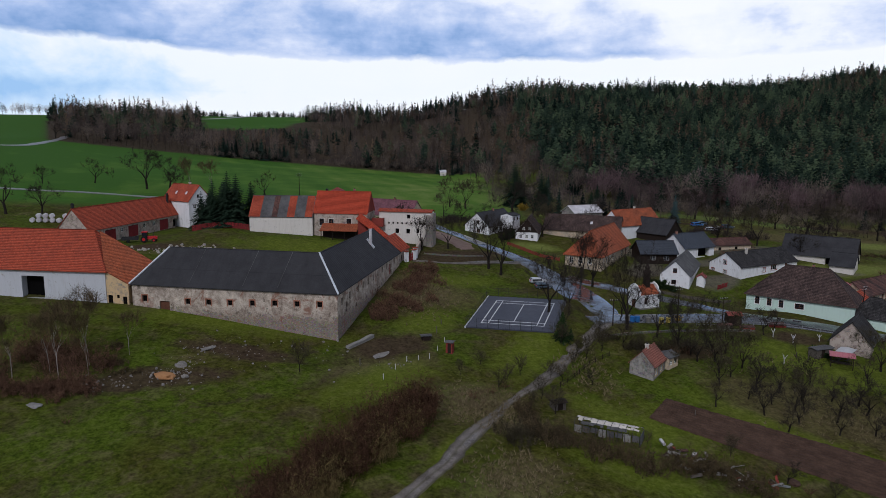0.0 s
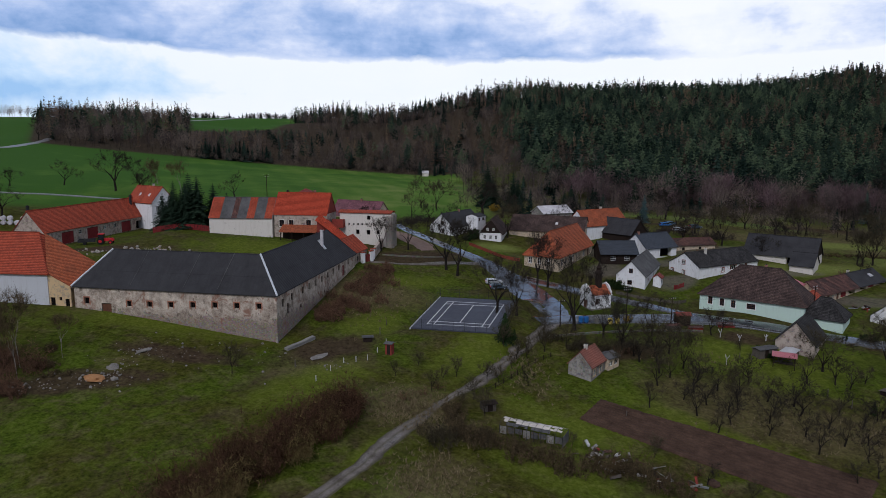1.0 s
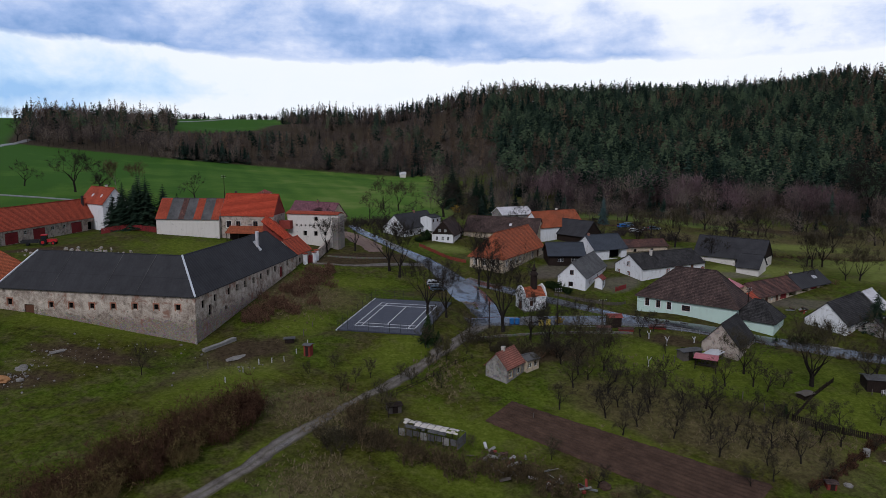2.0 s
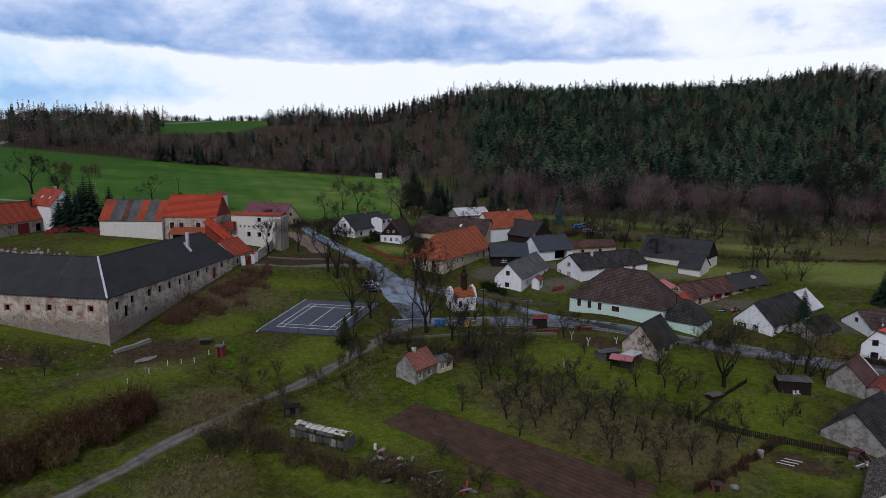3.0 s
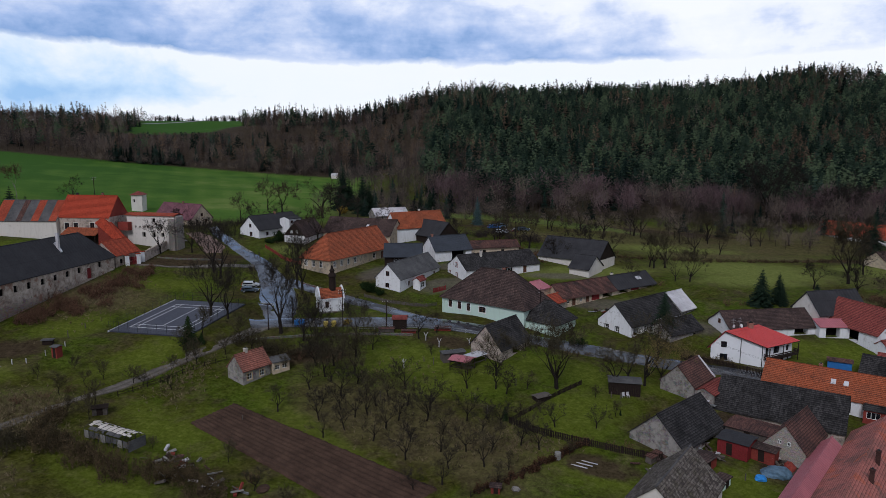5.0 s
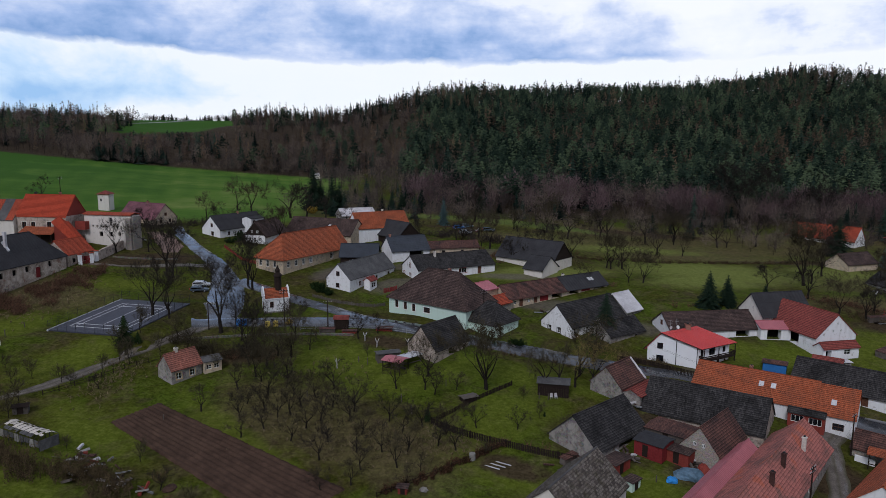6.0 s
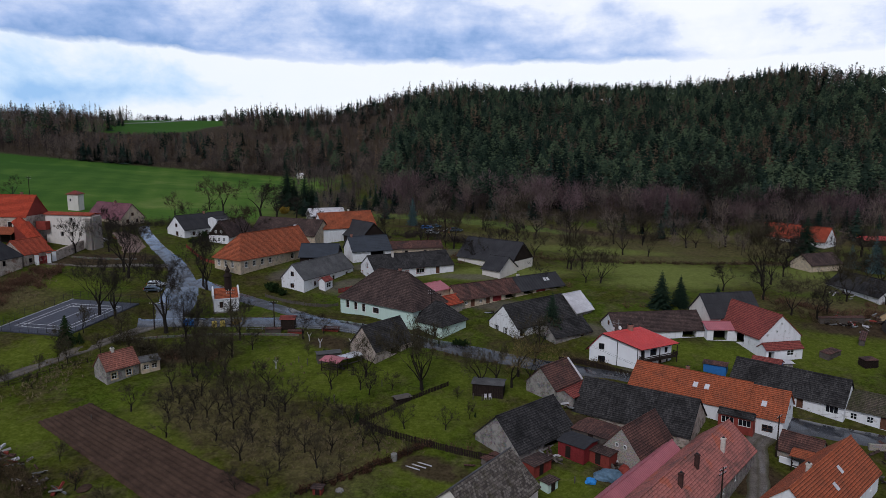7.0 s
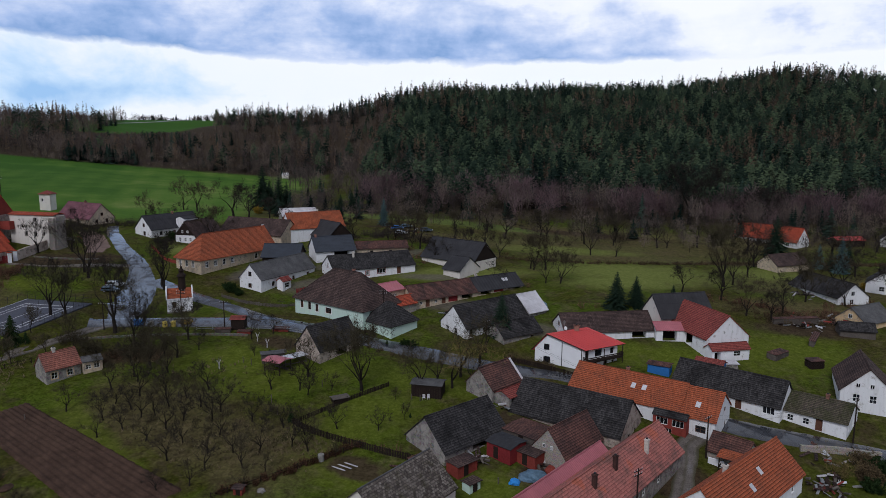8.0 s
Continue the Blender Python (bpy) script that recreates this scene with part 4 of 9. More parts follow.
def house(name, label, c1, yaw, L, W, zE, rise, wall, roof, category="house", hip0=0.0, hip1=0.0, over=0.35, holes=(), chim=(), trim=None,
          frame="frame_white", split=0.5, zb=None, gable_mat=None, group="", ridge_mat=None, attic=(), skylights=(), plinth=None, bars=(1, 1)):
    """A house whose seen long side runs from c1 along yaw; W > 0 lies to the left of that way, W < 0 to its right.
    holes: (side, along, up, wide, high, kind) with side f (seen long side), b, s (end at the start), e (far end); up is measured from the eaves down when negative."""
    d = Vector((math.cos(radians(yaw)), math.sin(radians(yaw))))
    if W < 0:
        c1 = (c1[0] + d.x * L, c1[1] + d.y * L)
        yaw, W = yaw + 180, -W
        hip0, hip1 = hip1, hip0
        flip = lambda s, u, w: ({"s": "e", "e": "s"}.get(s, s), (L if s in "fb" else 0) - u - w if s in "fb" else u)  # noqa: E731
        holes = [(*flip(h[0], h[1], h[3]), *h[2:]) for h in holes]
        attic = [({"s": "e", "e": "s"}[a[0]], *a[1:]) for a in attic]
        chim = [(L - c[0], *c[1:]) for c in chim]
        skylights = [(L - s[0] - 0.8, *s[1:]) for s in skylights]
    m = pose(c1[0], c1[1], 0, 0, 0, yaw)
    cs = [m @ Vector(p) for p in ((0, 0, 0), (L, 0, 0), (L, W, 0), (0, W, 0))]
    low = min(gz(p.x, p.y) for p in cs) - 0.6
    zb = low if zb is None else min(zb, low)
    h = thing(name, pose(c1[0], c1[1], zb, 0, 0, yaw), label, category, group)
    e = zE - zb
    sides = {"f": (pose(0, 0, 0), L), "e": (pose(L, 0, 0, 0, 0, 90), W), "b": (pose(L, W, 0, 0, 0, 180), L), "s": (pose(0, W, 0, 0, 0, -90), W)}
    cut = {k: [] for k in sides}
    made = []
    for s, u, up, w, hi, kind in holes:
        z = e + up if up < 0 else up
        q = sides[s][0] @ Vector((u + w / 2, 0, 0))
        q = m @ q
        if kind in ("door", "gate", "open"):
            z = max(0.3, gz(q.x, q.y) - zb + 0.05) if up == 0 else z
            hi = min(hi, e - z - 0.1)
        hi = min(hi, e - z - 0.05)
        if hi < 0.35 or u < 0.05 or u + w > sides[s][1] - 0.05:
            continue
        cut[s].append((u, z, u + w, z + hi, min(1.6, 0.45 * W)) if kind == "open" else (u, z, u + w, z + hi))
        made.append((s, u, z, w, hi, kind))
    bm = bmesh.new()
    for k, (mm, length) in sides.items():
        wall_with_holes(bm, length, 0, e, cut[k], mm)
    ym = W * split
    if not hip0:
        bm.faces.new([bm.verts.new(p) for p in ((0, W, e), (0, 0, e), (0, ym, e + rise - 0.02))])
    if not hip1:
        bm.faces.new([bm.verts.new(p) for p in ((L, 0, e), (L, W, e), (L, ym, e + rise - 0.02))])
    bmesh.ops.remove_doubles(bm, verts=bm.verts, dist=0.001)
    part("wall", bm, [M[wall], M["hole_shade"]], h)
    if gable_mat:
        for x, on in ((-0.03, not hip0), (L + 0.03, not hip1)):
            if on:
                bm = bmesh.new()
                t = 0.02 if x > 0 else -0.02
                a = [bm.verts.new((x, y, z)) for y, z in ((0.05, e + 0.05), (W - 0.05, e + 0.05), (ym, e + rise - 0.1))]
                bm.faces.new(a if x > 0 else a[::-1])
                part("gable_boarding", bm, M[gable_mat], h)
    tops, P, Q = roof_planes(L, W, e + 0.16, rise, over, hip0, hip1, split)
    r = part("roof", slab(tops, 0.16), M[roof], h)
    bm = bmesh.new()
    up = Vector((0, 0, 0.02))
    tube(bm, [Vector(P) + up, Vector(Q) + up], [0.12, 0.12], 6)
    for hipped, top, ends in ((hip0, P, (tops[0][0], tops[1][1])), (hip1, Q, (tops[0][1], tops[1][0]))):
        if hipped:
            for c in ends:
                tube(bm, [Vector(top) + up, Vector(c) + up], [0.11, 0.11], 5)
    part("ridge_cap", bm, M[ridge_mat or roof], r)
    for s, u, z, w, hi, kind in made:
        mm = sides[s][0] @ pose(u, 0, z)
        if kind == "door":
            door(h, mm, w, hi, M["frame_brown"])
        elif kind == "gate":
            door(h, mm, w, hi, M["door_red"], 6, "gate")
        elif kind == "dark":
            # pane coloured near black for the unlit room behind it
            window(h, mm, w, hi, M["wood_dark"], M["hole_shade"], M[trim] if trim else None, (1, 1))
        elif kind == "open":
            d = min(1.6, 0.45 * W)
            # added sheet that paints the shade inside the open doorway
            q = part("dark_backing", boxes((0, d - 0.06, 0, w, d - 0.01, hi)), M["hole_shade"], h)
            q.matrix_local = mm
        else:
            window(h, mm, w, hi, M[frame], M["glass"], M[trim] if trim else None, bars)
    for s, u, z, w, hi in attic:
        window(h, sides[s][0] @ pose(u, 0, e + z), w, hi, M[frame], M["glass"], M[trim] if trim else None, (1, 0), proud=0.20)
    for x, y, hi, mat in chim:
        side = rise * (1 - abs(y - ym) / max(ym, W - ym))
        chimney(h, x, y, e + side - 0.4, e + rise + hi, M[mat])
    for x, f in skylights:
        sl = math.atan2(rise, ym)
        mm = pose(x, ym * f, e + 0.16 + rise * f + 0.03, math.degrees(sl))
        win = link_mesh("skylight", boxes((0, 0, 0, 0.8, 1.1, 0.05)), M["zinc"])
        win.parent, win.matrix_local = h, mm
        part("pane", boxes((0.07, 0.07, 0.05, 0.73, 1.03, 0.058)), M["tin_white"], win)
    return h


# ---- the granary ----
def granary():
    """The long L-shaped granary with hipped sheet roofs and peeling walls."""
    yaw = -11.5
    La, Lb, W, e, rise, o = 43.5, 49.5, 11.0, 12.4, 6.5, 0.35
    zb = 1.2
    h = thing("granary", pose(-17.2, 127.9, zb, 0, 0, yaw), "long L-shaped granary with peeling stone walls and a dark sheet roof", "barn")
    e -= zb
    dark = lambda s, u, up, w, hi: (u, e + up, u + w, e + up + hi)  # noqa: E731
    front = [(40.2, -3.8, 1.1, 1.3), (30.8, -3.9, 1.0, 1.1), (26.3, -3.8, 1.0, 1.1), (21.7, -3.7, 1.0, 1.1), (17.0, -3.5, 1.0, 1.1), (12.3, -3.3, 1.0, 1.1), (7.7, -3.2, 1.0, 1.1), (3.1, -3.1, 1.0, 1.1)]
    gate = [(35.3, -5.9, 2.2, 2.4)]
    side = [(7.1, -2.9, 1.1, 1.5), (12.8, -2.8, 1.1, 1.5), (16.6, -2.8, 1.1, 1.5), (20.3, -2.8, 1.1, 1.5), (24.3, -2.7, 1.1, 1.4), (28.2, -2.5, 1.1, 1.4), (32.1, -2.4, 1.1, 1.4), (36.0, -2.2, 1.1, 1.4), (43.4, -2.1, 1.1, 1.4),
            (2.4, -3.2, 1.1, 1.6), (5.0, -5.2, 1.1, 2.2), (11.5, -5.6, 1.0, 0.9)]
    gate2 = [(39.2, -4.2, 1.6, 2.7)]
    bm = bmesh.new()
    mf = pose(-La, 0, 0)
    ms = pose(0, 0, 0, 0, 0, 90)
    hole = lambda s, L: [(L - u - w if L else u, e + up, L - u if L else u + w, e + up + hi) for u, up, w, hi in s]  # noqa: E731
    wall_with_holes(bm, La, 0, e, hole(front + gate, La), mf, 0.5)
    wall_with_holes(bm, Lb, 0, e, hole(side + gate2, 0), ms, 0.5)
    wall_with_holes(bm, W, 0, e, [], pose(0, Lb, 0, 0, 0, 180))
    wall_with_holes(bm, Lb - W, 0, e, [], pose(-W, Lb, 0, 0, 0, -90))
    wall_with_holes(bm, La - W, 0, e, [], pose(-W, W, 0, 0, 0, 180))
    wall_with_holes(bm, W, 0, e, [], pose(-La, W, 0, 0, 0, -90))
    bmesh.ops.remove_doubles(bm, verts=bm.verts, dist=0.001)
    part("wall", bm, [M["wall_granary"], M["hole_shade"]], h)
    k = W / 2
    lo, t = e + 0.16 - o * rise / k, e + 0.16 + rise
    A, B, C = (o, -o, lo), (-La - o, -o, lo), (-La - o, W + o, lo)
    V, D, E = (-W - o, W + o, lo), (-W - o, Lb + o, lo), (o, Lb + o, lo)
    H, P, Q = (-k, k, t), (-La + k, k, t), (-k, Lb - k, t)
    r = part("roof", slab([[B, A, H, P], [A, E, Q, H], [C, B, P], [V, C, P, H], [D, V, H, Q], [E, D, Q]], 0.18), M["felt"], h)
    for a, b in ((H, A), (P, B)):
        bm = bmesh.new()
        z = Vector((0, 0, 0.05))
        tube(bm, [Vector(a) + z, Vector(b) + z], [0.2, 0.2], 5)
        part("hip_flashing", bm, M["zinc"], r)
    bm = bmesh.new()
    for a, b in ((P, H), (H, Q), (Q, E), (Q, D)):
        tube(bm, [Vector(a), Vector(b)], [0.12, 0.12], 5)
    part("ridge_cap", bm, M["felt"], r)
    for x, wide in ((-12.2, 0.16), (-19.5, 0.1), (-31, 0.08)):
        s = rise / k
        bm = bmesh.new()
        tube(bm, [(x, 0.2, lo + (0.2 + o) * s + 0.03), (x + 1.2, k, t + 0.03)], [wide / 2, wide / 2], 4)
        part("seam_strip", bm, M["asbestos"], r)
    for u, up, w, hi in front:
        # near-black panes: the granary's inner shade is put into their colour
        window(h, mf @ pose(La - u - w, 0.2, e + up), w, hi, M["wood_dark"], M["hole_shade"], None, (1, 1))
        ob = boxes((-0.22, 0.17, -0.2, 0, 0.24, hi + 0.25), (w, 0.17, -0.2, w + 0.22, 0.24, hi + 0.25), (0, 0.17, hi, w, 0.24, hi + 0.25))
        q = part("brick_surround", ob, M["trim_brick"], h)
        q.matrix_local = mf @ pose(La - u - w, -0.2, e + up)
    for u, up, w, hi in side:
        # same painted interior shade on the long side
        window(h, ms @ pose(u, 0.2, e + up), w, hi, M["wood_dark"], M["hole_shade"], None, (0, 1))
    for m, u, w, hi, up in ((mf, La - 35.3 - 2.2, 2.2, 2.4, -5.9), (ms, 39.2, 1.6, 2.7, -4.2)):
        door(h, m @ pose(u, 0.1, e + up), w, hi, M["door_red"] if m is ms else M["frame_brown"])
    # chimney, its flashing on the east slope, a light parapet where the wings meet the farm roofs
    bm = boxes((-3.6, Lb - 15.6, t - 2.6, -3.0, Lb - 15.0, t + 1.2), (-3.68, Lb - 15.68, t + 1.1, -2.92, Lb - 14.92, t + 1.22))
    part("chimney", bm, M["tin_white"], h)
    bm = bmesh.new()
    tube(bm, [(-4.2, Lb - 15.3, t - 1.2), (-2.4, Lb - 15.3, t - 3.35)], [0.3, 0.3], 4)
    part("chimney_flashing", bm, M["zinc"], h)
    bm = boxes((-0.2, -0.25, 0, 0.16, 0, 2.8), (-0.25, -0.2, 0, 0, 0.9, 2.5))
    part("corner_buttress", bm, M["wall_stone"], h)


granary()


def flat_poly(parent, name, polys, thick, mat, label=""):
    return part(name, slab(polys, thick), M[mat], parent, label)


def ochre_link():
    """The low ochre-walled link between the big orange barn and the granary."""
    m = pose(-65.4, 137.3, 6.4, 0, 0, -8)
    h = thing("farm_link", m, "ochre-rendered low link building with a sloping orange roof", "barn")
    F, G, K, R = (0.0, 0.0, 8.3), (5.2, 0.0, 5.6), (7.6, 8.0, 8.1), (-5.0, 7.0, 15.4)
    flat_poly(h, "roof", [[F, G, K, R]], 0.18, "tile_orange")
    bm = bmesh.new()
    wall_with_holes(bm, 4.8, 0, 5.5, [(0.3, 1.4, 1.3, 3.2), (2.2, 2.6, 2.8, 3.3), (3.5, 1.1, 4.4, 3.0)], pose(0, 0.15, 0))
    vs = [bm.verts.new(p) for p in ((0, 0.15, 5.5), (4.8, 0.15, 5.5), (0, 0.15, 8.1))]
    bm.faces.new(vs)
    box(bm, 0.0, 0.4, 0, 4.8, 6, 5.0)
    part("wall", bm, [M["wall_ochre"], M["hole_shade"]], h)
    for x, z, w, hi in ((0.3, 1.4, 1.0, 1.8), (2.2, 2.6, 0.6, 0.7), (3.5, 1.1, 0.9, 1.9)):
        # panes painted near black in place of the shade indoors
        window(h, pose(x, 0.15, z), w, hi, M["wood_dark"], M["hole_shade"], None, (1, 0))


house("farm_barn", "big white barn with a hipped orange tiled roof", (-65.4, 137.3), 172, 36, -13.6, 14.8, 7.0, "wall_limewash", "tile_red", "barn", hip0=6.2, over=0.5,
      holes=[("f", 13.5, 0, 5.0, 4.6, "open"), ("f", 27, 0, 4.0, 4.0, "gate")])
ochre_link()

# ---- the farm on the slope ----
house("manor", "old stone manor with a steep bright red tiled roof", (-17.4, 196.2), 171.2, 16.0, -9.2, 20.3, 5.7, "wall_barn", "tile_manor", "manor", over=0.25,
      holes=[("f", 12.9, -3.7, 1.4, 1.9, "w"), ("f", 10.0, -3.7, 1.4, 1.9, "w"), ("f", 4.8, -3.6, 1.4, 1.9, "w")], chim=[(5, 5.0, 0.9, "brick"), (13.5, 5.5, 0.7, "iron")], gable_mat="wood_red", frame="frame_brown",
      trim="wall_pale")
house("farm_barn", "pale barn with a roof of grey sheets and red strips", (-33.4, 197.4), 178.0, 18.3, -11.0, 19.1, 5.4, "wall_pale", "asbestos", "barn", over=0.25)


def roof_strips():
    """Red tile bands on the grey roof of the pale barn."""
    d = pose(-33.4, 197.4, 0, 0, 0, 178.0)
    h = thing("tile_bands", d, "orange-red tile bands on the grey barn roof", "roof")
    for u, w in ((0.0, 2.2), (5.2, 2.2), (10.2, 1.6), (15.2, 3.3)):
        y0, z0, y1, z1 = 0.26, 19.06, -5.5, 24.72
        flat_poly(h, "band", [[(u + w, y0, z0), (u, y0, z0), (u, y1, z1), (u + w, y1, z1)]], 0.05, "tile_rust" if w < 2 else "tile_red")


roof_strips()


TOWER_EAVE = 22.5


def manor_extras():
    """Porch, covered stair, bricked annex and the ruined wall with its tower."""
    g = pose(-17.4, 196.2, 0, 0, 0, -8.8)
    h = thing("manor_porch", g, "orange tiled porch roof on posts before the manor", "porch")
    flat_poly(h, "roof", [[(-13.2, -3.6, 15.5), (-2.2, -3.6, 15.5), (-2.2, -0.1, 17.2), (-13.2, -0.1, 17.2)]], 0.15, "tile_orange")
    for x in (-12.8, -9.4, -6.0, -2.6):
        part("post", boxes((x - 0.1, -3.4, 10.0, x + 0.1, -3.2, 15.4)), M["wood_dark"], h)
    part("back_wall", boxes((-13.0, -0.9, 9.5, -2.4, -0.6, 15.8)), M["wood_dark"], h)
    s = thing("stair_roof", g, "red tiled roof over the covered stair", "porch")
    flat_poly(s, "roof", [[(-2.6, -2.8, 19.0), (7.2, -6.6, 13.4), (7.8, -4.4, 13.9), (-2.0, -0.4, 20.4)], [(-2.0, -0.4, 20.4), (7.8, -4.4, 13.9), (8.2, -2.4, 13.3), (-1.2, 1.6, 19.6)]], 0.15, "tile_manor")
    part("side_wall", boxes((-2.2, -2.4, 9.5, 0.4, -0.2, 18.4), (0.4, -3.6, 9.5, 4.0, -1.4, 15.9), (4.0, -5.0, 9.5, 7.0, -3.2, 13.7)), M["wood_red"], s)
    w = thing("ruined_wing", pose(-14.2, 200.2, 0, 0, 0, -13), "pale ruined wing with a red coping and blind windows", "ruin")
    holes = [(u, 16.9, u + 0.55, 17.5) for u in np.arange(2.6, 13.5, 1.35)] + [(4.9, 14.2, 6.0, 15.6), (8.2, 14.2, 9.3, 15.6), (11.2, 14.4, 12.1, 15.6), (8.3, 18.6, 9.4, 19.8)]
    bm = bmesh.new()
    wall_with_holes(bm, 15.6, 9.5, 20.6, holes, pose(0, 0, 0), 0.6)
    box(bm, 0.0, 0.7, 9.5, 15.6, 4.0, 20.5)
    part("wall", bm, [M["wall_pale"], M["hole_shade"]], w)
    part("coping", slab([[(-0.4, -0.4, 20.7), (15.9, -0.4, 20.7), (15.9, 1.8, 21.3), (-0.4, 1.8, 21.3)], [(-0.4, 1.8, 21.3), (15.9, 1.8, 21.3), (15.9, 4.3, 20.7), (-0.4, 4.3, 20.7)]], 0.16), M["tile_red"], w)
    part("end_pier", boxes((14.2, -0.8, 9.0, 16.0, -0.01, 19.8), (15.62, -0.01, 9.0, 16.3, 3.6, 20.2)), M["wall_stone"], w)
    part("balcony", boxes((-1.8, -1.8, 16.2, 1.6, -0.05, 18.6)), M["wood_red"], w)
    t = thing("lookout_tower", pose(-35.3, 251, 0), "slim white tower with a small red roof", "tower")
    bm = bmesh.new()
    wall_with_holes(bm, 4.0, 12, TOWER_EAVE, [(0.8, TOWER_EAVE - 2.6, 1.4, TOWER_EAVE - 1.6), (0.7, TOWER_EAVE - 7.4, 1.2, TOWER_EAVE - 6.6), (3.0, TOWER_EAVE - 7.4, 3.5, TOWER_EAVE - 6.6)], pose(0, 0, 0), 0.3)
    box(bm, 0, 0.35, 12, 4.0, 4.0, TOWER_EAVE)
    part("wall", bm, [M["wall_pale"], M["hole_shade"]], t)
    e, k = TOWER_EAVE + 0.1, [(-0.45, -0.45), (4.45, -0.45), (4.45, 4.45), (-0.45, 4.45)]
    part("roof", slab([[(*k[i], e), (*k[(i + 1) % 4], e), (2.0, 2.0, e + 1.3)] for i in range(4)], 0.12), M["tile_wine"], t)


manor_extras()
house("outbuilding", "low stone annex with an orange roof beside the granary", (-7.4, 177.4), 76, 9.5, 8.0, 12.2, 3.4, "wall_barn", "tile_red", "outbuilding", over=0.3,
      holes=[("f", 1.6, -2.4, 1.0, 1.2, "dark"), ("f", 5.6, -2.4, 1.0, 1.2, "dark")])
house("farm_barn", "long stone barn with red gates and a red roof", (-88.2, 178.0), 78.4, 45, 9, 17.5, 5.2, "wall_barn", "tile_red", "barn", over=0.4,
      holes=[("f", 6.4, 0, 4.6, 3.2, "gate"), ("f", 16.4, 0, 4.6, 3.2, "gate"), ("f", 31.6, 0, 4.6, 3.2, "gate"), ("f", 13.0, -2.2, 1.2, 1.1, "w"), ("f", 23.4, -2.2, 1.2, 1.1, "w"), ("f", 28.1, -2.2, 1.2, 1.1, "w"),
             ("f", 38.8, 0, 4.4, 2.6, "open")], chim=[(41, 3, 1.2, "iron"), (1, 5, 1.4, "iron")])
house("house", "white gabled house with a bright red roof", (-74.9, 215.3), 144.8, 13.5, -8.4, 21.8, 4.6, "wall_white", "tile_red", over=0.35, holes=[("s", 1.6, -2.5, 1.1, 1.3, "w"), ("s", 4.6, -2.5, 1.1, 1.3, "w")],
      attic=[("s", 3.0, 0.6, 1.0, 1.3)], chim=[(5, 4.4, 0.9, "brick_pale")], skylights=[(3.2, 0.35), (8.2, 0.35)])

# ---- houses along the village road ----
house("cottage", "cream cottage with a plum-coloured tiled roof", (-5.9, 229.7), 150, 19, -9, 15.9, 4.6, "wall_cream", "tile_purple", over=0.4, holes=[("s", 5.7, -1.7, 1.0, 1.3, "w"), ("s", 2.0, -1.7, 1.0, 1.3, "w")],
      attic=[("s", 4.0, 0.7, 0.9, 1.1)], chim=[(9, 4.5, 0.8, "brick")], frame="frame_brown")
house("cottage", "white cottage with a dark roof and dormer", (19.8, 218.2), 56.6, 19, 8.9, 13.9, 4.0, "wall_white", "felt", over=0.45, holes=[("s", 4.4, -2.3, 1.3, 1.4, "w"), ("f", 3.0, -2.2, 1.0, 1.2, "w"), ("f", 8.0, -2.2, 1.0, 1.2, "w")],
      attic=[("s", 4.4, 0.5, 1.0, 1.2)], chim=[(11, 4.4, 0.8, "brick")], frame="frame_brown")
house("dormer", "pale dormer on the dark cottage roof", (28.2, 224.5), 56.6, 5.5, 4.4, 16.6, 0.7, "wall_white", "felt", over=0.2, zb=13.5, holes=[("f", 0.6, -1.5, 1.2, 1.0, "w"), ("f", 3.2, -1.5, 1.2, 1.0, "w")], frame="frame_brown")
house("cottage", "white cottage with a dark boarded gable", (35.1, 214.6), 76, 15, 7, 12.4, 4.3, "wall_white", "tile_brown", gable_mat="wood_dark", over=0.5,
      holes=[("s", 1.2, -1.9, 0.8, 1.2, "w"), ("s", 3.1, -1.9, 0.8, 1.2, "w"), ("s", 4.9, -1.9, 0.8, 1.2, "w")], attic=[("s", 2.2, 0.8, 0.7, 0.8), ("s", 4.1, 0.8, 0.7, 0.8)])
house("barn", "long brown-roofed barn behind the cottages", (62.0, 217.2), 157, 25, -10, 12.4, 4.3, "wall_cream", "tile_brown", "barn", over=0.5, skylights=[(9, 0.4)])
house("farmhouse", "cream house with a hipped orange tiled roof", (47.8, 183.7), 58.3, 28.2, 10.4, 10.3, 5.9, "wall_cream", "tile_orange", hip0=5.2, over=0.5,
      holes=[("f", 1.6 + 3.0 * i, -2.6, 1.0, 1.5, "w") for i in range(4)] + [("f", 19.5, -2.6, 1.2, 1.5, "w"), ("f", 23.5, -3.2, 1.4, 2.2, "door")] + [("s", 1.3 + 2.7 * i, -2.6, 1.0, 1.7, "w") for i in range(3)], trim="wall_pale")
house("farmhouse", "white gabled farmhouse with an orange roof", (75.4, 240.0), -149.4, 19, 10, 13.9, 4.6, "wall_white", "tile_orange", over=0.35, holes=[("f", 4, -2.3, 1.0, 1.3, "w"), ("f", 8, -2.3, 1.0, 1.3, "w"), ("s", 6.5, -2.3, 1, 1.3, "w")],
      attic=[("s", 3.4, 0.4, 0.9, 1.2), ("s", 5.2, 0.4, 0.9, 1.2)], chim=[(8, 4.7, 0.9, "brick_pale")])
house("shed", "open shed with a pale sheet roof", (54.5, 251.0), 24, 13, 8, 15.0, 2.2, "wall_grey", "tin_white", "shed", over=0.5)
house("barn", "black timber barn with a dark gable", (77.3, 216.6), 129.5, 13, -9, 11.9, 4.2, "wood_dark", "felt", "barn", over=0.5)
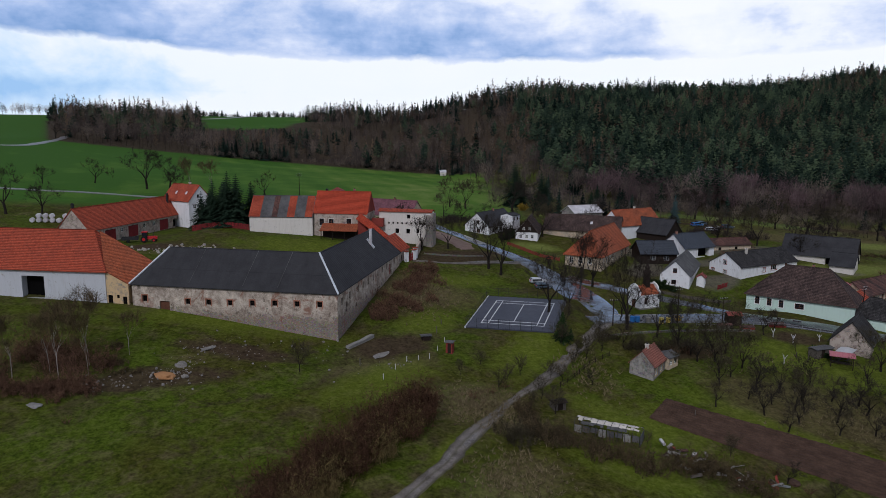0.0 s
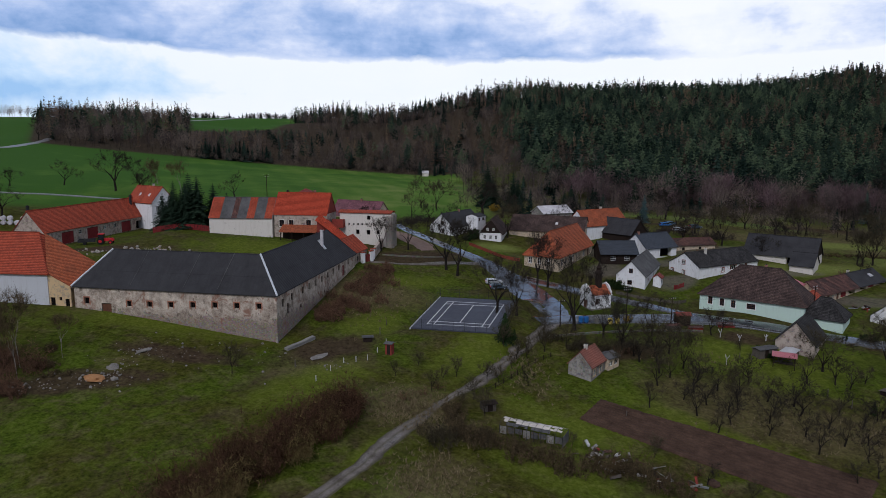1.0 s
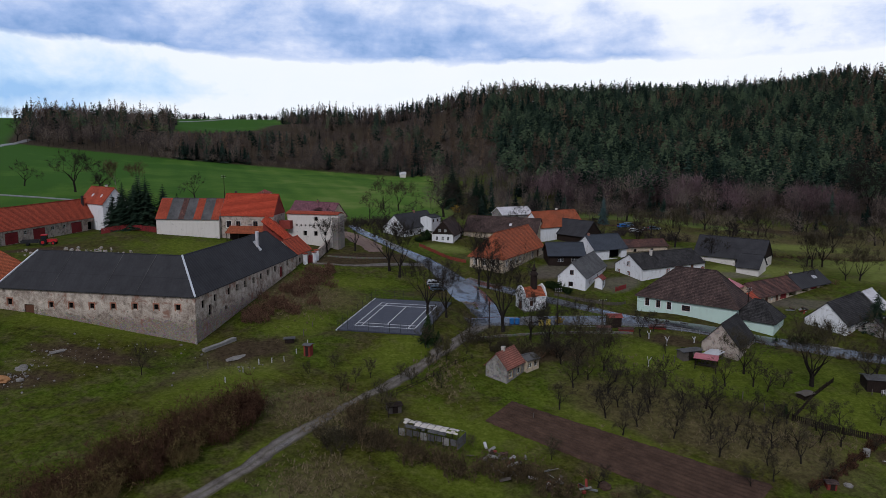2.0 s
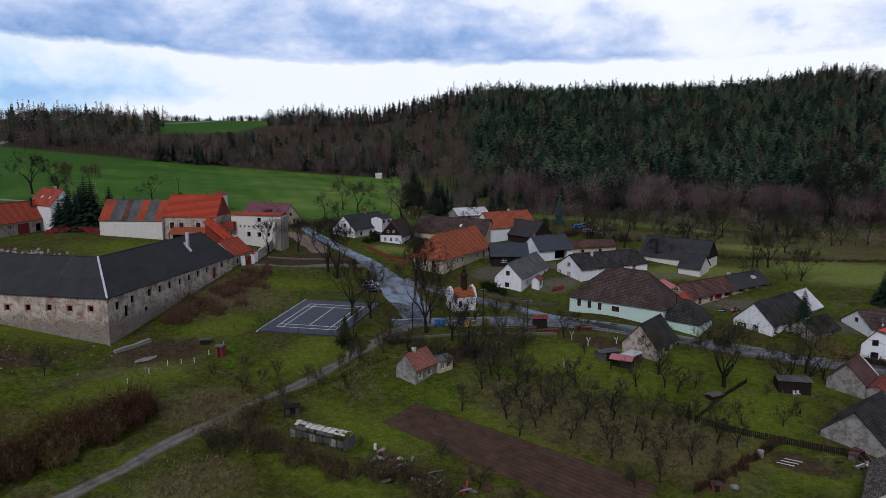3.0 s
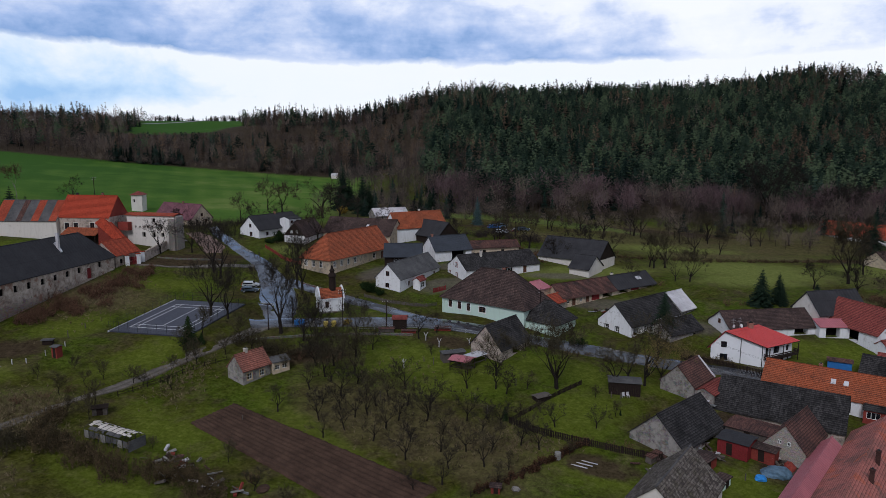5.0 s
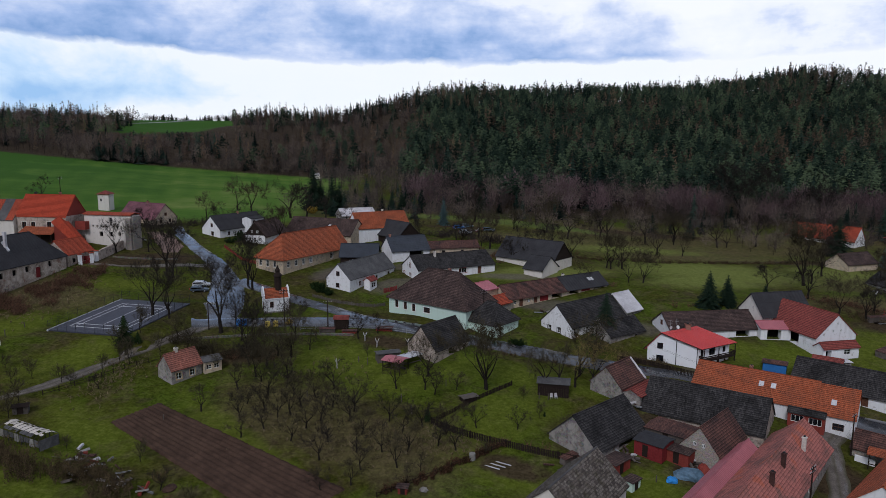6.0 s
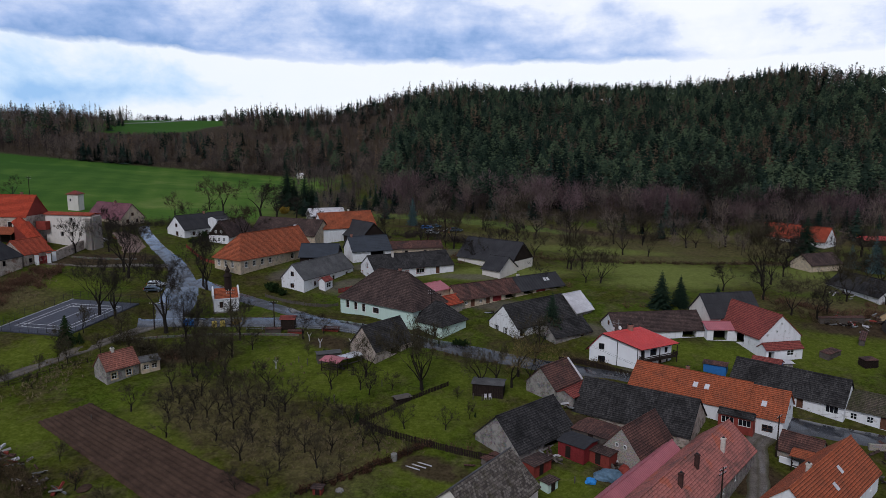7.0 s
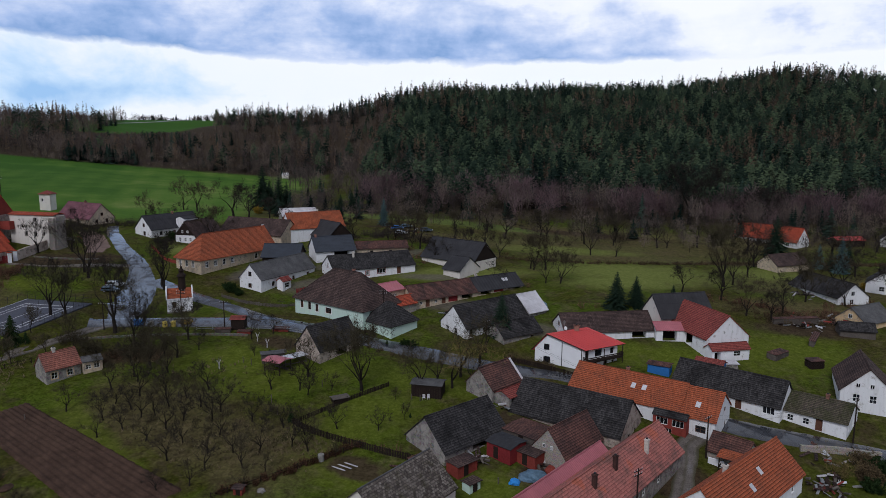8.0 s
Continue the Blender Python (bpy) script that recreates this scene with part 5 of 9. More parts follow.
house("shed", "low outbuilding with a blue-black roof and red doors", (72.5, 193.8), 180, 10.5, -9, 9.6, 2.8, "wood_dark", "felt_blue", "shed", over=0.7, holes=[("f", 2.2, -2.2, 1.6, 1.2, "w"), ("f", 6.2, -2.2, 1.6, 1.2, "w")])
house("cottage", "white gabled house with a black roof", (76.6, 199.0), 24, 12, 9.5, 10.2, 3.6, "wall_white", "felt_blue", over=0.5, chim=[(1.0, 4.7, 0.8, "brick")], holes=[("f", 5.5, 0, 4.5, 2.8, "open")])
house("shed", "long low shed with a mossy brown roof", (87.5, 208.5), 14, 16, 6, 9.6, 1.6, "wall_cream", "tile_rust", "shed", over=0.5, holes=[("f", 4, -1.8, 1.0, 1.0, "dark"), ("f", 10, -1.8, 1.0, 1.0, "dark")])
house("cottage", "whitewashed cottage with a grey sheet roof", (67.7, 171.1), 62, 21.5, 7.4, 7.2, 3.6, "wall_white", "asbestos", over=0.35,
      holes=[("s", 2.9, -2.5, 1.2, 1.2, "w"), ("f", 12.0, -2.2, 1.0, 1.2, "w"), ("f", 18.0, -2.1, 1.0, 1.2, "w"), ("f", 4.0, -2.4, 1.0, 1.2, "w")], attic=[("s", 3.2, 0.6, 1.0, 1.2)], frame="frame_brown")
house("porch", "small red roofed porch on the white cottage", (70.9, 174.5), 62, 3.2, -2.0, 6.3, 0.7, "wall_white", "tile_wine", "porch", over=0.3, holes=[("b", 0.6, -1.9, 1.8, 1.3, "w")])
house("cottage", "long white cottage with a grey roof", (85.0, 179.6), 27.4, 24, 10.5, 8.0, 3.2, "wall_white", "tile_dark", over=0.35,
      holes=[("s", 0.8, -2.7, 0.9, 1.1, "w"), ("s", 4.8, -2.7, 0.9, 1.1, "w"), ("f", 12.5, -1.7, 2.4, 1.3, "w"), ("f", 18.4, 0, 1.2, 2.0, "door"), ("f", 9.1, -2.0, 0.9, 1.2, "w")],
      attic=[("s", 4.6, 0.1, 1.0, 1.1)], chim=[(7, 4.2, 1.0, "brick_pale")], trim="wood_red", bars=(2, 0))
house("farmhouse", "mint green house with a brown hipped roof", (96.6, 147.8), 142.3, 23.0, -12, 5.3, 6.6, "wall_mint", "tile_brown", hip0=6.4, hip1=7.5, over=0.5,
      holes=[("f", 20.0, -2.6, 1.0, 1.8, "w"), ("f", 17.3, -2.7, 1.0, 1.8, "w"), ("f", 14.7, -2.8, 1.0, 1.8, "w"), ("f", 10.3, -2.6, 1.9, 1.3, "w")], trim="frame_white", chim=[(10, 7.2, 0.5, "brick")], frame="frame_brown", bars=(1, 2))
house("outbuilding", "mint green annex with a dark hipped roof", (103.1, 143.6), 139.2, 8.6, -8.4, 2.8, 3.8, "wall_mint", "tile_dark", "outbuilding", hip0=3.4, hip1=3.0, over=0.4)
house("barn", "grey gabled barn with a dark tiled roof", (89.9, 131.2), 50.6, 11.0, 7.4, 1.0, 4.2, "wall_barn", "tile_dark", "barn", over=0.4, holes=[("f", 4.4, 0, 3.0, 2.6, "open"), ("f", 9.0, -1.8, 0.8, 0.9, "dark")])
house("stable", "long low cream stable with dark red gates", (107.3, 160.3), 32.7, 19.0, 7.2, 4.8, 2.6, "wall_cream", "tile_rust", "stable", over=0.5,
      holes=[("f", 3.4, 0, 1.2, 2.0, "door"), ("f", 8.0, 0, 1.2, 2.0, "door"), ("f", 1.7, -1.6, 0.8, 0.8, "w"), ("f", 6, -1.6, 0.8, 0.8, "w"), ("f", 10.0, 0, 2.8, 2.4, "gate"), ("f", 14.0, 0, 3.2, 2.4, "open")])
house("stable", "dark roofed open cart shed", (123.35, 170.6), 32.7, 14.5, 7.2, 4.9, 2.6, "wall_cream", "felt", "stable", over=0.5, holes=[("f", 0.8, 0, 3.2, 2.4, "open"), ("f", 5.0, 0, 3.2, 2.4, "gate"), ("f", 9.4, 0, 4.0, 2.4, "open")], chim=[(2, 4, 0.7, "brick_pale")],
      skylights=[(9, 0.4), (10, 0.4)])
house("outbuilding", "cream two-storey annex with a pink tin roof", (99.8, 158.8), 44, 7.0, 6.5, 6.9, 1.1, "wall_cream", "tin_pink", "outbuilding", over=0.5, holes=[("f", 3.6, -2.0, 0.9, 1.0, "w"), ("s", 2.5, -2.2, 1.0, 1.0, "w")])
house("outbuilding", "low lean-to with an orange tiled roof", (103.4, 155.6), 44, 6.4, 4.2, 4.3, 1.5, "wall_stone", "tile_red", "outbuilding", over=0.4)
house("barn", "dark sheet-roofed barn with a boarded gable", (122.9, 190.5), 141, 19.5, -11, 8.6, 5.0, "wall_pale", "felt", "barn", over=0.5, gable_mat="wood_dark", holes=[("f", 4.5, 0, 3.0, 3.0, "open")])
house("barn", "projecting porch of the dark barn", (119.0, 184.5), 141, 6.0, -8.5, 7.4, 3.0, "wall_pale", "felt", "barn", over=0.5)
house("cottage", "whitewashed gabled cottage with a dark tiled roof", (119.6, 143.9), 38.9, 19, 9.0, 2.2, 4.2, "wall_white", "tile_dark", over=0.35,
      holes=[("s", 2.0, -1.9, 0.9, 1.1, "w"), ("s", 4.8, -1.9, 0.9, 1.1, "w"), ("f", 0.8, 0, 2.2, 2.2, "open"), ("f", 5, -1.8, 0.8, 1.0, "w")], trim="wood_dark")
house("shed", "shed with a pale corrugated roof behind the cottage", (134.6, 155.9), 38.9, 6.0, 8.0, 3.0, 3.4, "wall_grey", "tin_white", "shed", over=0.5)
house("outbuilding", "grey annex with a mossy dark roof", (127.5, 141.5), 32, 10.5, 6.4, 1.0, 2.4, "wall_grey", "tile_dark", "outbuilding", over=0.4, holes=[("f", 7.4, -1.5, 0.9, 0.9, "dark")])
house("shed", "brown-roofed cottage with a white verge", (123.5, 117.1), 45.1, 8.4, 6.4, -1.6, 3.2, "wall_grey", "tile_rust", "cottage", over=0.3)


def white_verge():
    """The broad pale verge board on the brown-roofed cottage."""
    m = pose(123.5, 117.1, 0, 0, 0, 45.1)
    h = thing("verge_board", m, "broad pale sheet verge on the brown-roofed cottage", "trim")
    a, b = Vector((8.56, -0.3, -1.72)), Vector((8.56, 3.2, 1.76))
    bm = bmesh.new()
    vs = [bm.verts.new(p + Vector((x, 0, z))) for p in (a, b) for x, z in ((-0.42, -0.06), (0.06, -0.06), (0.06, 0.12), (-0.42, 0.12))]
    for f in ((0, 1, 2, 3), (7, 6, 5, 4), (0, 4, 5, 1), (1, 5, 6, 2), (2, 6, 7, 3), (3, 7, 4, 0)):
        bm.faces.new([vs[k] for k in f])
    part("board", bm, M["tin_white"], h)


white_verge()
house("porch", "low lean-to with a reddish tin roof", (126.4, 115.2), 45.1, 8.0, 3.6, -2.4, 0.8, "wall_grey", "tile_wine", "porch", over=0.3, holes=[("f", 0.6, 0, 2.2, 1.8, "open"), ("f", 4.6, -1.4, 1.0, 0.8, "dark")])


def villa():
    """White villa on a skewed plot: a gable with its ridge near one end, a long red sheet slope, and a timber balcony on the garden side."""
    p1, p2, p3 = Vector((133.3, 134.4)), Vector((142.2, 130.4)), Vector((150.2, 134.8))
    base, low_eave, top, eave, ridge = -3.6, 1.0, 4.25, 2.05, 2.8
    W, L = (p2 - p1).length, (p3 - p2).length
    g, d = (p2 - p1).normalized(), (p3 - p2).normalized()
    v = thing("villa", pose(p1.x, p1.y, base), "white two-storey villa with a red sheet roof", "villa")
    at = lambda a, b, z: Vector((*(g * a + d * b), z - base))  # noqa: E731
    gable, side = pose(0, 0, -base, 0, 0, math.degrees(math.atan2(g.y, g.x))), pose(p2.x - p1.x, p2.y - p1.y, -base, 0, 0, math.degrees(math.atan2(d.y, d.x)))
    panes_g = [(1.9, 0.9, 3.0, 2.1), (1.8, -1.9, 3.2, -0.5)]
    panes_s = [(0.7, -0.5, 1.6, 1.5), (3.2, -0.1, 5.0, 1.3), (7.2, 0.0, 8.1, 1.2), (2.7, -2.6, 3.8, -1.3), (5.6, -2.5, 6.5, -1.3), (7.7, -2.4, 8.3, -1.4)]
    bm = bmesh.new()
    wall_with_holes(bm, W, base, low_eave, [p for p in panes_g if p[3] < low_eave], gable)
    wall_with_holes(bm, L, base, eave, panes_s, side)
    corners = [(0, 0, low_eave), (W, 0, low_eave), (W, 0, eave), (ridge, 0, top), (0, L, low_eave), (W, L, eave), (ridge, L, top), (0, L, base), (W, L, base), (0, 0, base), (W, L, low_eave)]
    q = [bm.verts.new(at(*c)) for c in corners]
    for f in ((0, 1, 2, 3), (6, 5, 10, 4), (4, 10, 8, 7), (0, 4, 7, 9)):
        bm.faces.new([q[k] for k in f])
    part("wall", bm, [M["wall_villa"], M["hole_shade"]], v)
    fall = (top - eave) / (W - ridge)
    tops = [[at(W + 1.0, -0.5, eave + 0.12 - fall), at(W + 1.0, L + 0.8, eave + 0.12 - fall), at(ridge, L + 0.8, top + 0.12), at(ridge, -0.5, top + 0.12)],
            [at(ridge, -0.5, top + 0.12), at(ridge, L + 0.8, top + 0.12), at(-0.5, L + 0.8, low_eave - 0.45), at(-0.5, -0.5, low_eave - 0.45)]]
    roof = part("roof", slab(tops, 0.12), M["tin_red"], v)
    part("verge_board", tube(bmesh.new(), [at(-0.5, -0.53, low_eave - 0.55), at(ridge, -0.53, top), at(W + 1.0, -0.53, eave - fall)], [0.09, 0.09, 0.09], 4), M["wood_dark"], roof, "dark verge board")
    for k in range(1, 12):
        b = -0.5 + (L + 1.3) * k / 12
        part("seam", tube(bmesh.new(), [at(W + 1.0, b, eave + 0.14 - fall), at(ridge, b, top + 0.14)], [0.03, 0.03], 4), M["tin_red"], roof)
    for m, panes in ((gable, panes_g), (side, panes_s)):
        for x0, z0, x1, z1 in panes:
            out = 0.20 if m is gable and z1 > low_eave else 0.0
            window(v, m @ pose(x0, 0, z0), x1 - x0, z1 - z0, M["wood_dark"], M["glass"], None, (1, 0), proud=out)
    bal = boxes((0.2, -1.3, -0.75, L + 0.4, -0.01, -0.6))
    for z in (-0.45, -0.15, 0.15):
        box(bal, 0.2, -1.34, z, L + 0.4, -1.28, z + 0.2)
        box(bal, 0.16, -1.34, z, 0.22, -0.02, z + 0.2)
        box(bal, L + 0.38, -1.34, z, L + 0.44, -0.02, z + 0.2)
    b = part("balcony", bal, M["wood_dark"], v, "dark timber balcony with board railing")
    b.matrix_local = side
    for x in (0.3, L * 0.5, L + 0.3):
        p = part("balcony_post", boxes((x - 0.07, -1.27, -3.0, x + 0.07, -1.13, 1.7)), M["wood_dark"], v)
        p.matrix_local = side
    for a, z in ((W * 0.58, 2.9), (W - 0.12, 1.9)):
        part("downpipe", tube(bmesh.new(), [at(a, -0.09, -3.0), at(a, -0.09, z)], [0.07, 0.07], 6), M["iron"], v)
    part("gutter", tube(bmesh.new(), [at(W + 1.02, -0.5, eave + 0.02 - fall), at(W + 1.02, L + 0.8, eave + 0.02 - fall)], [0.07, 0.07], 6), M["wood_dark"], roof)
    c = at(ridge + 0.4, L * 0.72, 0)
    ch = part("chimney", boxes((c.x - 0.5, c.y - 0.4, top - 0.6 - base, c.x + 0.5, c.y + 0.4, top + 1.0 - base), (c.x - 0.58, c.y - 0.48, top + 0.85 - base, c.x + 0.58, c.y + 0.48, top + 1.0 - base)), M["brick"], v)
    part("flue", boxes((c.x - 0.15, c.y - 0.15, top + 1.0 - base, c.x + 0.15, c.y + 0.15, top + 1.3 - base)), M["iron"], ch)
    c = at(ridge, L * 0.42, top)
    mast = part("aerial_mast", tube(bmesh.new(), [c, c + Vector((0, 0, 2.4))], [0.03, 0.03], 5), M["steel"], v)
    part("aerial", boxes(*[(c.x - 0.5 + 0.1 * k, c.y - 0.02, c.z + 1.5 + 0.3 * k, c.x + 0.5 - 0.1 * k, c.y + 0.02, c.z + 1.54 + 0.3 * k) for k in range(3)]), M["steel"], mast)
    dish = bmesh.new()
    tube(dish, [c + Vector((0.25, -0.35, 0.75)), c + Vector((0.15, -0.2, 0.68)), c + Vector((0.1, -0.1, 0.65))], [0.42, 0.3, 0.06], 12)
    part("satellite_dish", dish, M["frame_white"], mast, "pale satellite dish")


villa()
house("cottage", "long white cottage with a brown roof behind the villa", (140.9, 142.9), 7.8, 20.4, 9.2, 1.8, 3.0, "wall_white", "tile_brown", over=0.4, holes=[("f", 15.2, 0, 3.2, 2.2, "open"), ("f", 8, -1.7, 1.0, 1.1, "w")],
      attic=[("s", 4.2, 0.4, 0.9, 1.0)], frame="frame_brown")
house("garage", "low white garage with a pink tin roof", (160.9, 143.9), -2, 6.5, 6.0, 2.2, 0.9, "wall_white", "tin_pink", "garage", over=0.3, holes=[("f", 1.4, 0, 3.0, 2.2, "open")])
house("barn", "big white barn with a wine-red tiled roof", (169.0, 136.6), 106.3, 15.2, -10.4, 2.3, 4.5, "wall_white", "tile_wine", "barn", over=0.3, holes=[("f", 4.6, 0, 4.2, 3.4, "open")],
      attic=[("s", 4.0, 0.9, 0.4, 0.6), ("s", 6.0, 0.9, 0.4, 0.6), ("s", 5.1, 2.5, 0.35, 0.5)])
house("outbuilding", "white lean-to with a wine-red roof on the barn", (169.4, 134.3), 12, 8.6, 2.6, 0.6, 0.9, "wall_white", "tile_wine", "outbuilding", over=0.3, holes=[("f", 5, -1.5, 1.6, 1.1, "w"), ("f", 0.6, 0, 1.4, 2.0, "open")])
house("barn", "grey barn with a dark sheet roof behind the garage", (174.2, 159.8), -167.4, 13, 8.5, 3.8, 4.2, "wall_pale", "felt", "barn", over=0.5)
house("farmhouse", "long white house with a bright orange tiled roof", (154.65, 110.03), 144, 20.5, -9.4, -2.6, 3.5, "wall_white", "tile_orange", over=0.3,
      holes=[("f", 7.5, 0, 1.2, 2.2, "open"), ("f", 11, -2.3, 1.0, 1.1, "w")], chim=[(11.6, 6.4, 0.3, "brick")], skylights=[(6.6, 0.42), (8.6, 0.42)], frame="frame_brown")
house("farmhouse", "lower end of the orange-roofed house with a white gable", (159.5, 106.5), 144, 5.98, -9.3, -2.85, 3.4, "wall_white", "tile_orange", over=0.4,
      holes=[("f", 1.5, -2.6, 1.7, 1.2, "w"), ("f", 4.6, -2.8, 1.0, 1.1, "w"), ("s", 6.0, -3.0, 1.0, 1.2, "w")], attic=[("s", 5.2, 0.2, 0.5, 0.6)], skylights=[(3.0, 0.3)], frame="frame_brown")


def bay():
    """The red-brown timber bay on two floors of the orange house."""
    d = pose(159.5, 106.5, 0, 0, 0, 144) @ pose(0, 0, 0)
    m = d @ pose(9.8, 1.7, -7.0, 0, 0, 180)
    b = house("bay", "red-brown timber bay with white windows", (m.translation.x, m.translation.y), 144 + 180, 5.6, 1.9, -3.2, 0.5, "wood_red", "tile_dark", "bay", over=0.25,
              holes=[("f", 0.5, -1.6, 2.0, 1.2, "w"), ("f", 3.2, -1.6, 2.0, 1.2, "w"), ("f", 1.8, 0, 1.4, 1.6, "w")], bars=(2, 0))
    return b


bay()
house("cottage", "long white house with a dark tiled roof", (173.0, 112.5), 137.9, 19.5, -7.4, -2.7, 3.6, "wall_white", "tile_dark", over=0.4, holes=[("f", 0.9, -1.8, 2.0, 1.3, "w"), ("f", 6.5, 0, 1.1, 2.0, "door"), ("f", 8.4, -1.8, 0.7, 0.8, "w")], bars=(2, 0))
house("cottage", "low white cottage with a mossy brown roof", (181.6, 107.3), 138.3, 11.2, -8, -3.4, 2.1, "wall_white", "tile_mossy", over=0.4,
      holes=[("f", 8.2, -1.9, 1.0, 1.1, "w"), ("f", 5.7, -1.9, 1.0, 1.1, "w"), ("f", 3.6, 0, 1.1, 2.1, "door"), ("s", 1.2, -1.9, 0.9, 1.2, "w"), ("s", 4.2, -1.9, 0.9, 1.2, "w")], chim=[(4, 4, 0.9, "brick")])
house("cottage", "white gabled house with a dark roof", (186.0, 117.4), 66, 13, -8.6, -1.2, 4.2, "wall_white", "tile_brown", over=0.3,
      holes=[("s", 2.0, -1.9, 1.1, 1.4, "w"), ("s", 4.6, -1.9, 1.1, 1.4, "w")], attic=[("s", 2.3, 0.8, 0.7, 0.8), ("s", 4.5, 0.8, 0.7, 0.8)])
house("shed", "blue-fronted shed with a wine-red roof", (163.2, 127.2), -35, 5.0, 4.0, 0.2, 0.8, "blue_paint", "tile_wine", "shed", over=0.4)
house("barn", "long stone barn with a dark tiled roof", (143.1, 103.5), 146.2, 20.0, -10.6, -4.4, 4.4, "wall_barn", "tile_dark", "barn", over=0.35, holes=[("s", 4.0, -2.2, 1.0, 1.2, "dark"), ("s", 7.0, -2.2, 1.0, 1.2, "dark")])
house("barn", "small gabled rubble-stone barn with rusty tiles", (133.1, 96.6), 45.7, 10.4, 6.3, -4.7, 3.7, "wall_stone", "tile_rust", "barn", over=0.3, holes=[("f", 3.9, 0, 1.6, 2.2, "open"), ("f", 7.5, -1.7, 0.8, 1.0, "dark")],
      attic=[("s", 2.2, 0.6, 0.5, 0.6), ("s", 3.6, 0.6, 0.5, 0.6)])
house("barn", "grey gabled barn with dark ribbed tiles", (115.0, 98.1), 41.9, 13.8, 9.4, -4.7, 4.3, "wall_grey", "tile_dark", "barn", over=0.35, holes=[("f", 6.0, 0, 4.5, 2.4, "open")])
house("barn", "barn with a mossy slate roof", (116.5, 87.1), -126.4, 14.2, -9.2, -4.2, 4.0, "wall_pale", "slate_lichen", "barn", over=0.35, ridge_mat="asbestos")
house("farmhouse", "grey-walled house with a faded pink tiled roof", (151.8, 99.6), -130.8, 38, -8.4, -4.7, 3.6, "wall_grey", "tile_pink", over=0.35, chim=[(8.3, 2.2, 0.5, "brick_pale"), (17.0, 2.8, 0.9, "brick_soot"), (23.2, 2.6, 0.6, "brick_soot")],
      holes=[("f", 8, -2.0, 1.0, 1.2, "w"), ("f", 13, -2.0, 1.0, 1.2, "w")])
house("outbuilding", "long lean-to with a light pink tin roof", (140.5, 99.2), -130.8, 27, -3.6, -5.2, 1.5, "wall_grey", "tin_pink", "outbuilding", over=0.3)
house("farmhouse", "white house with an orange tiled roof", (167.4, 93.6), -137.3, 23, -8.4, -5.1, 3.9, "wall_white", "tile_orange", over=0.35, chim=[(15.5, 4.6, 0.8, "brick_pale")], skylights=[(9, 0.5), (13, 0.3)],
      holes=[("f", 3, -1.9, 1.0, 1.2, "w"), ("f", 8, -1.9, 1.0, 1.2, "w")])
house("shed", "small brown-roofed shed by the lane", (164.5, 101.9), 136, 6.0, 5.0, -5.6, 2.0, "wall_stone", "tile_rust", "shed", over=0.35)
house("garden_house", "small plastered garden house with a weathered rust-red roof", (41.8, 119.6), 52.2, 6.2, 4.6, 0.6, 2.4, "wall_grey", "tile_faded", "garden house", over=0.3, holes=[("f", 0.9, -2.0, 1.1, 1.2, "w"), ("f", 3.7, -2.0, 1.1, 1.2, "w")],
      chim=[(2.5, 2.4, 0.9, "brick_pale")], trim="wall_ochre")
house("shed", "lean-to annex with a grey sheet roof", (46.2, 124.2), 40, 3.4, 3.2, 0.6, 0.5, "wall_cream", "asbestos", "shed", over=0.25, holes=[("f", 0.4, -1.5, 1.0, 0.9, "w"), ("f", 1.9, -1.5, 1.0, 0.9, "w")])

# ---- the far side of the valley ----
house("farmhouse", "far white farmhouse with a red roof at the wood's edge", (245.4, 251.2), 125, 26, -8.6, 6.2, 4.8, "wall_white", "tile_red", over=0.4, holes=[("f", 3 + 4 * i, -2.0, 1.2, 1.3, "w") for i in range(5)], attic=[("s", 3.8, 0.6, 1.0, 1.0)])
house("cottage", "grey-white house with a dark roof across the meadow", (216.6, 172.8), 100, 19, -9.0, 3.0, 3.4, "wall_white", "tile_dark", over=0.4, holes=[("s", 3.5, -1.9, 1.2, 1.3, "w")], attic=[("s", 3.6, 0.4, 1.1, 1.2)])
house("cottage", "ochre-gabled cottage with a grey slate roof", (212.1, 153.3), 28.3, 11, 7.4, 1.3, 3.0, "wall_ochre", "asbestos", over=0.4, attic=[("s", 3.2, 0.5, 0.9, 1.1)], holes=[("s", 2, 0, 2.4, 2.1, "gate")])
house("shed", "low wooden shed with dark tiles", (204.4, 150.0), -14, 7.2, 3.8, 0.9, 1.3, "wood_grey", "tile_dark", "shed", over=0.4)
house("barn", "brown-roofed barn in the meadow", (217.5, 208), 20, 13, 8, 5.0, 2.8, "wall_cream", "tile_brown", "barn", over=0.4)
house("house", "white house with a dark roof at the valley's edge", (284, 250), 60, 10, 7, 7.4, 3.0, "wall_white", "tile_dark", holes=[("s", 3.2, -2, 1.1, 1.3, "w")])
house("shed", "open shed with a red tin roof", (262, 254), 5, 11, 5, 6.6, 0.9, "wood_dark", "tin_red", "shed")
house("house", "white house with a grey roof among gardens", (238.5, 182), 55, 10, 8, 4.2, 3.2, "wall_white", "tile_dark", holes=[("s", 3.2, -2, 1.3, 1.3, "w")])
house("field_hut", "tiny pale hut on the field's edge", (8, 446), 0, 4, 3, 20.5, 1.2, "wall_pale", "tin_white", "hut")


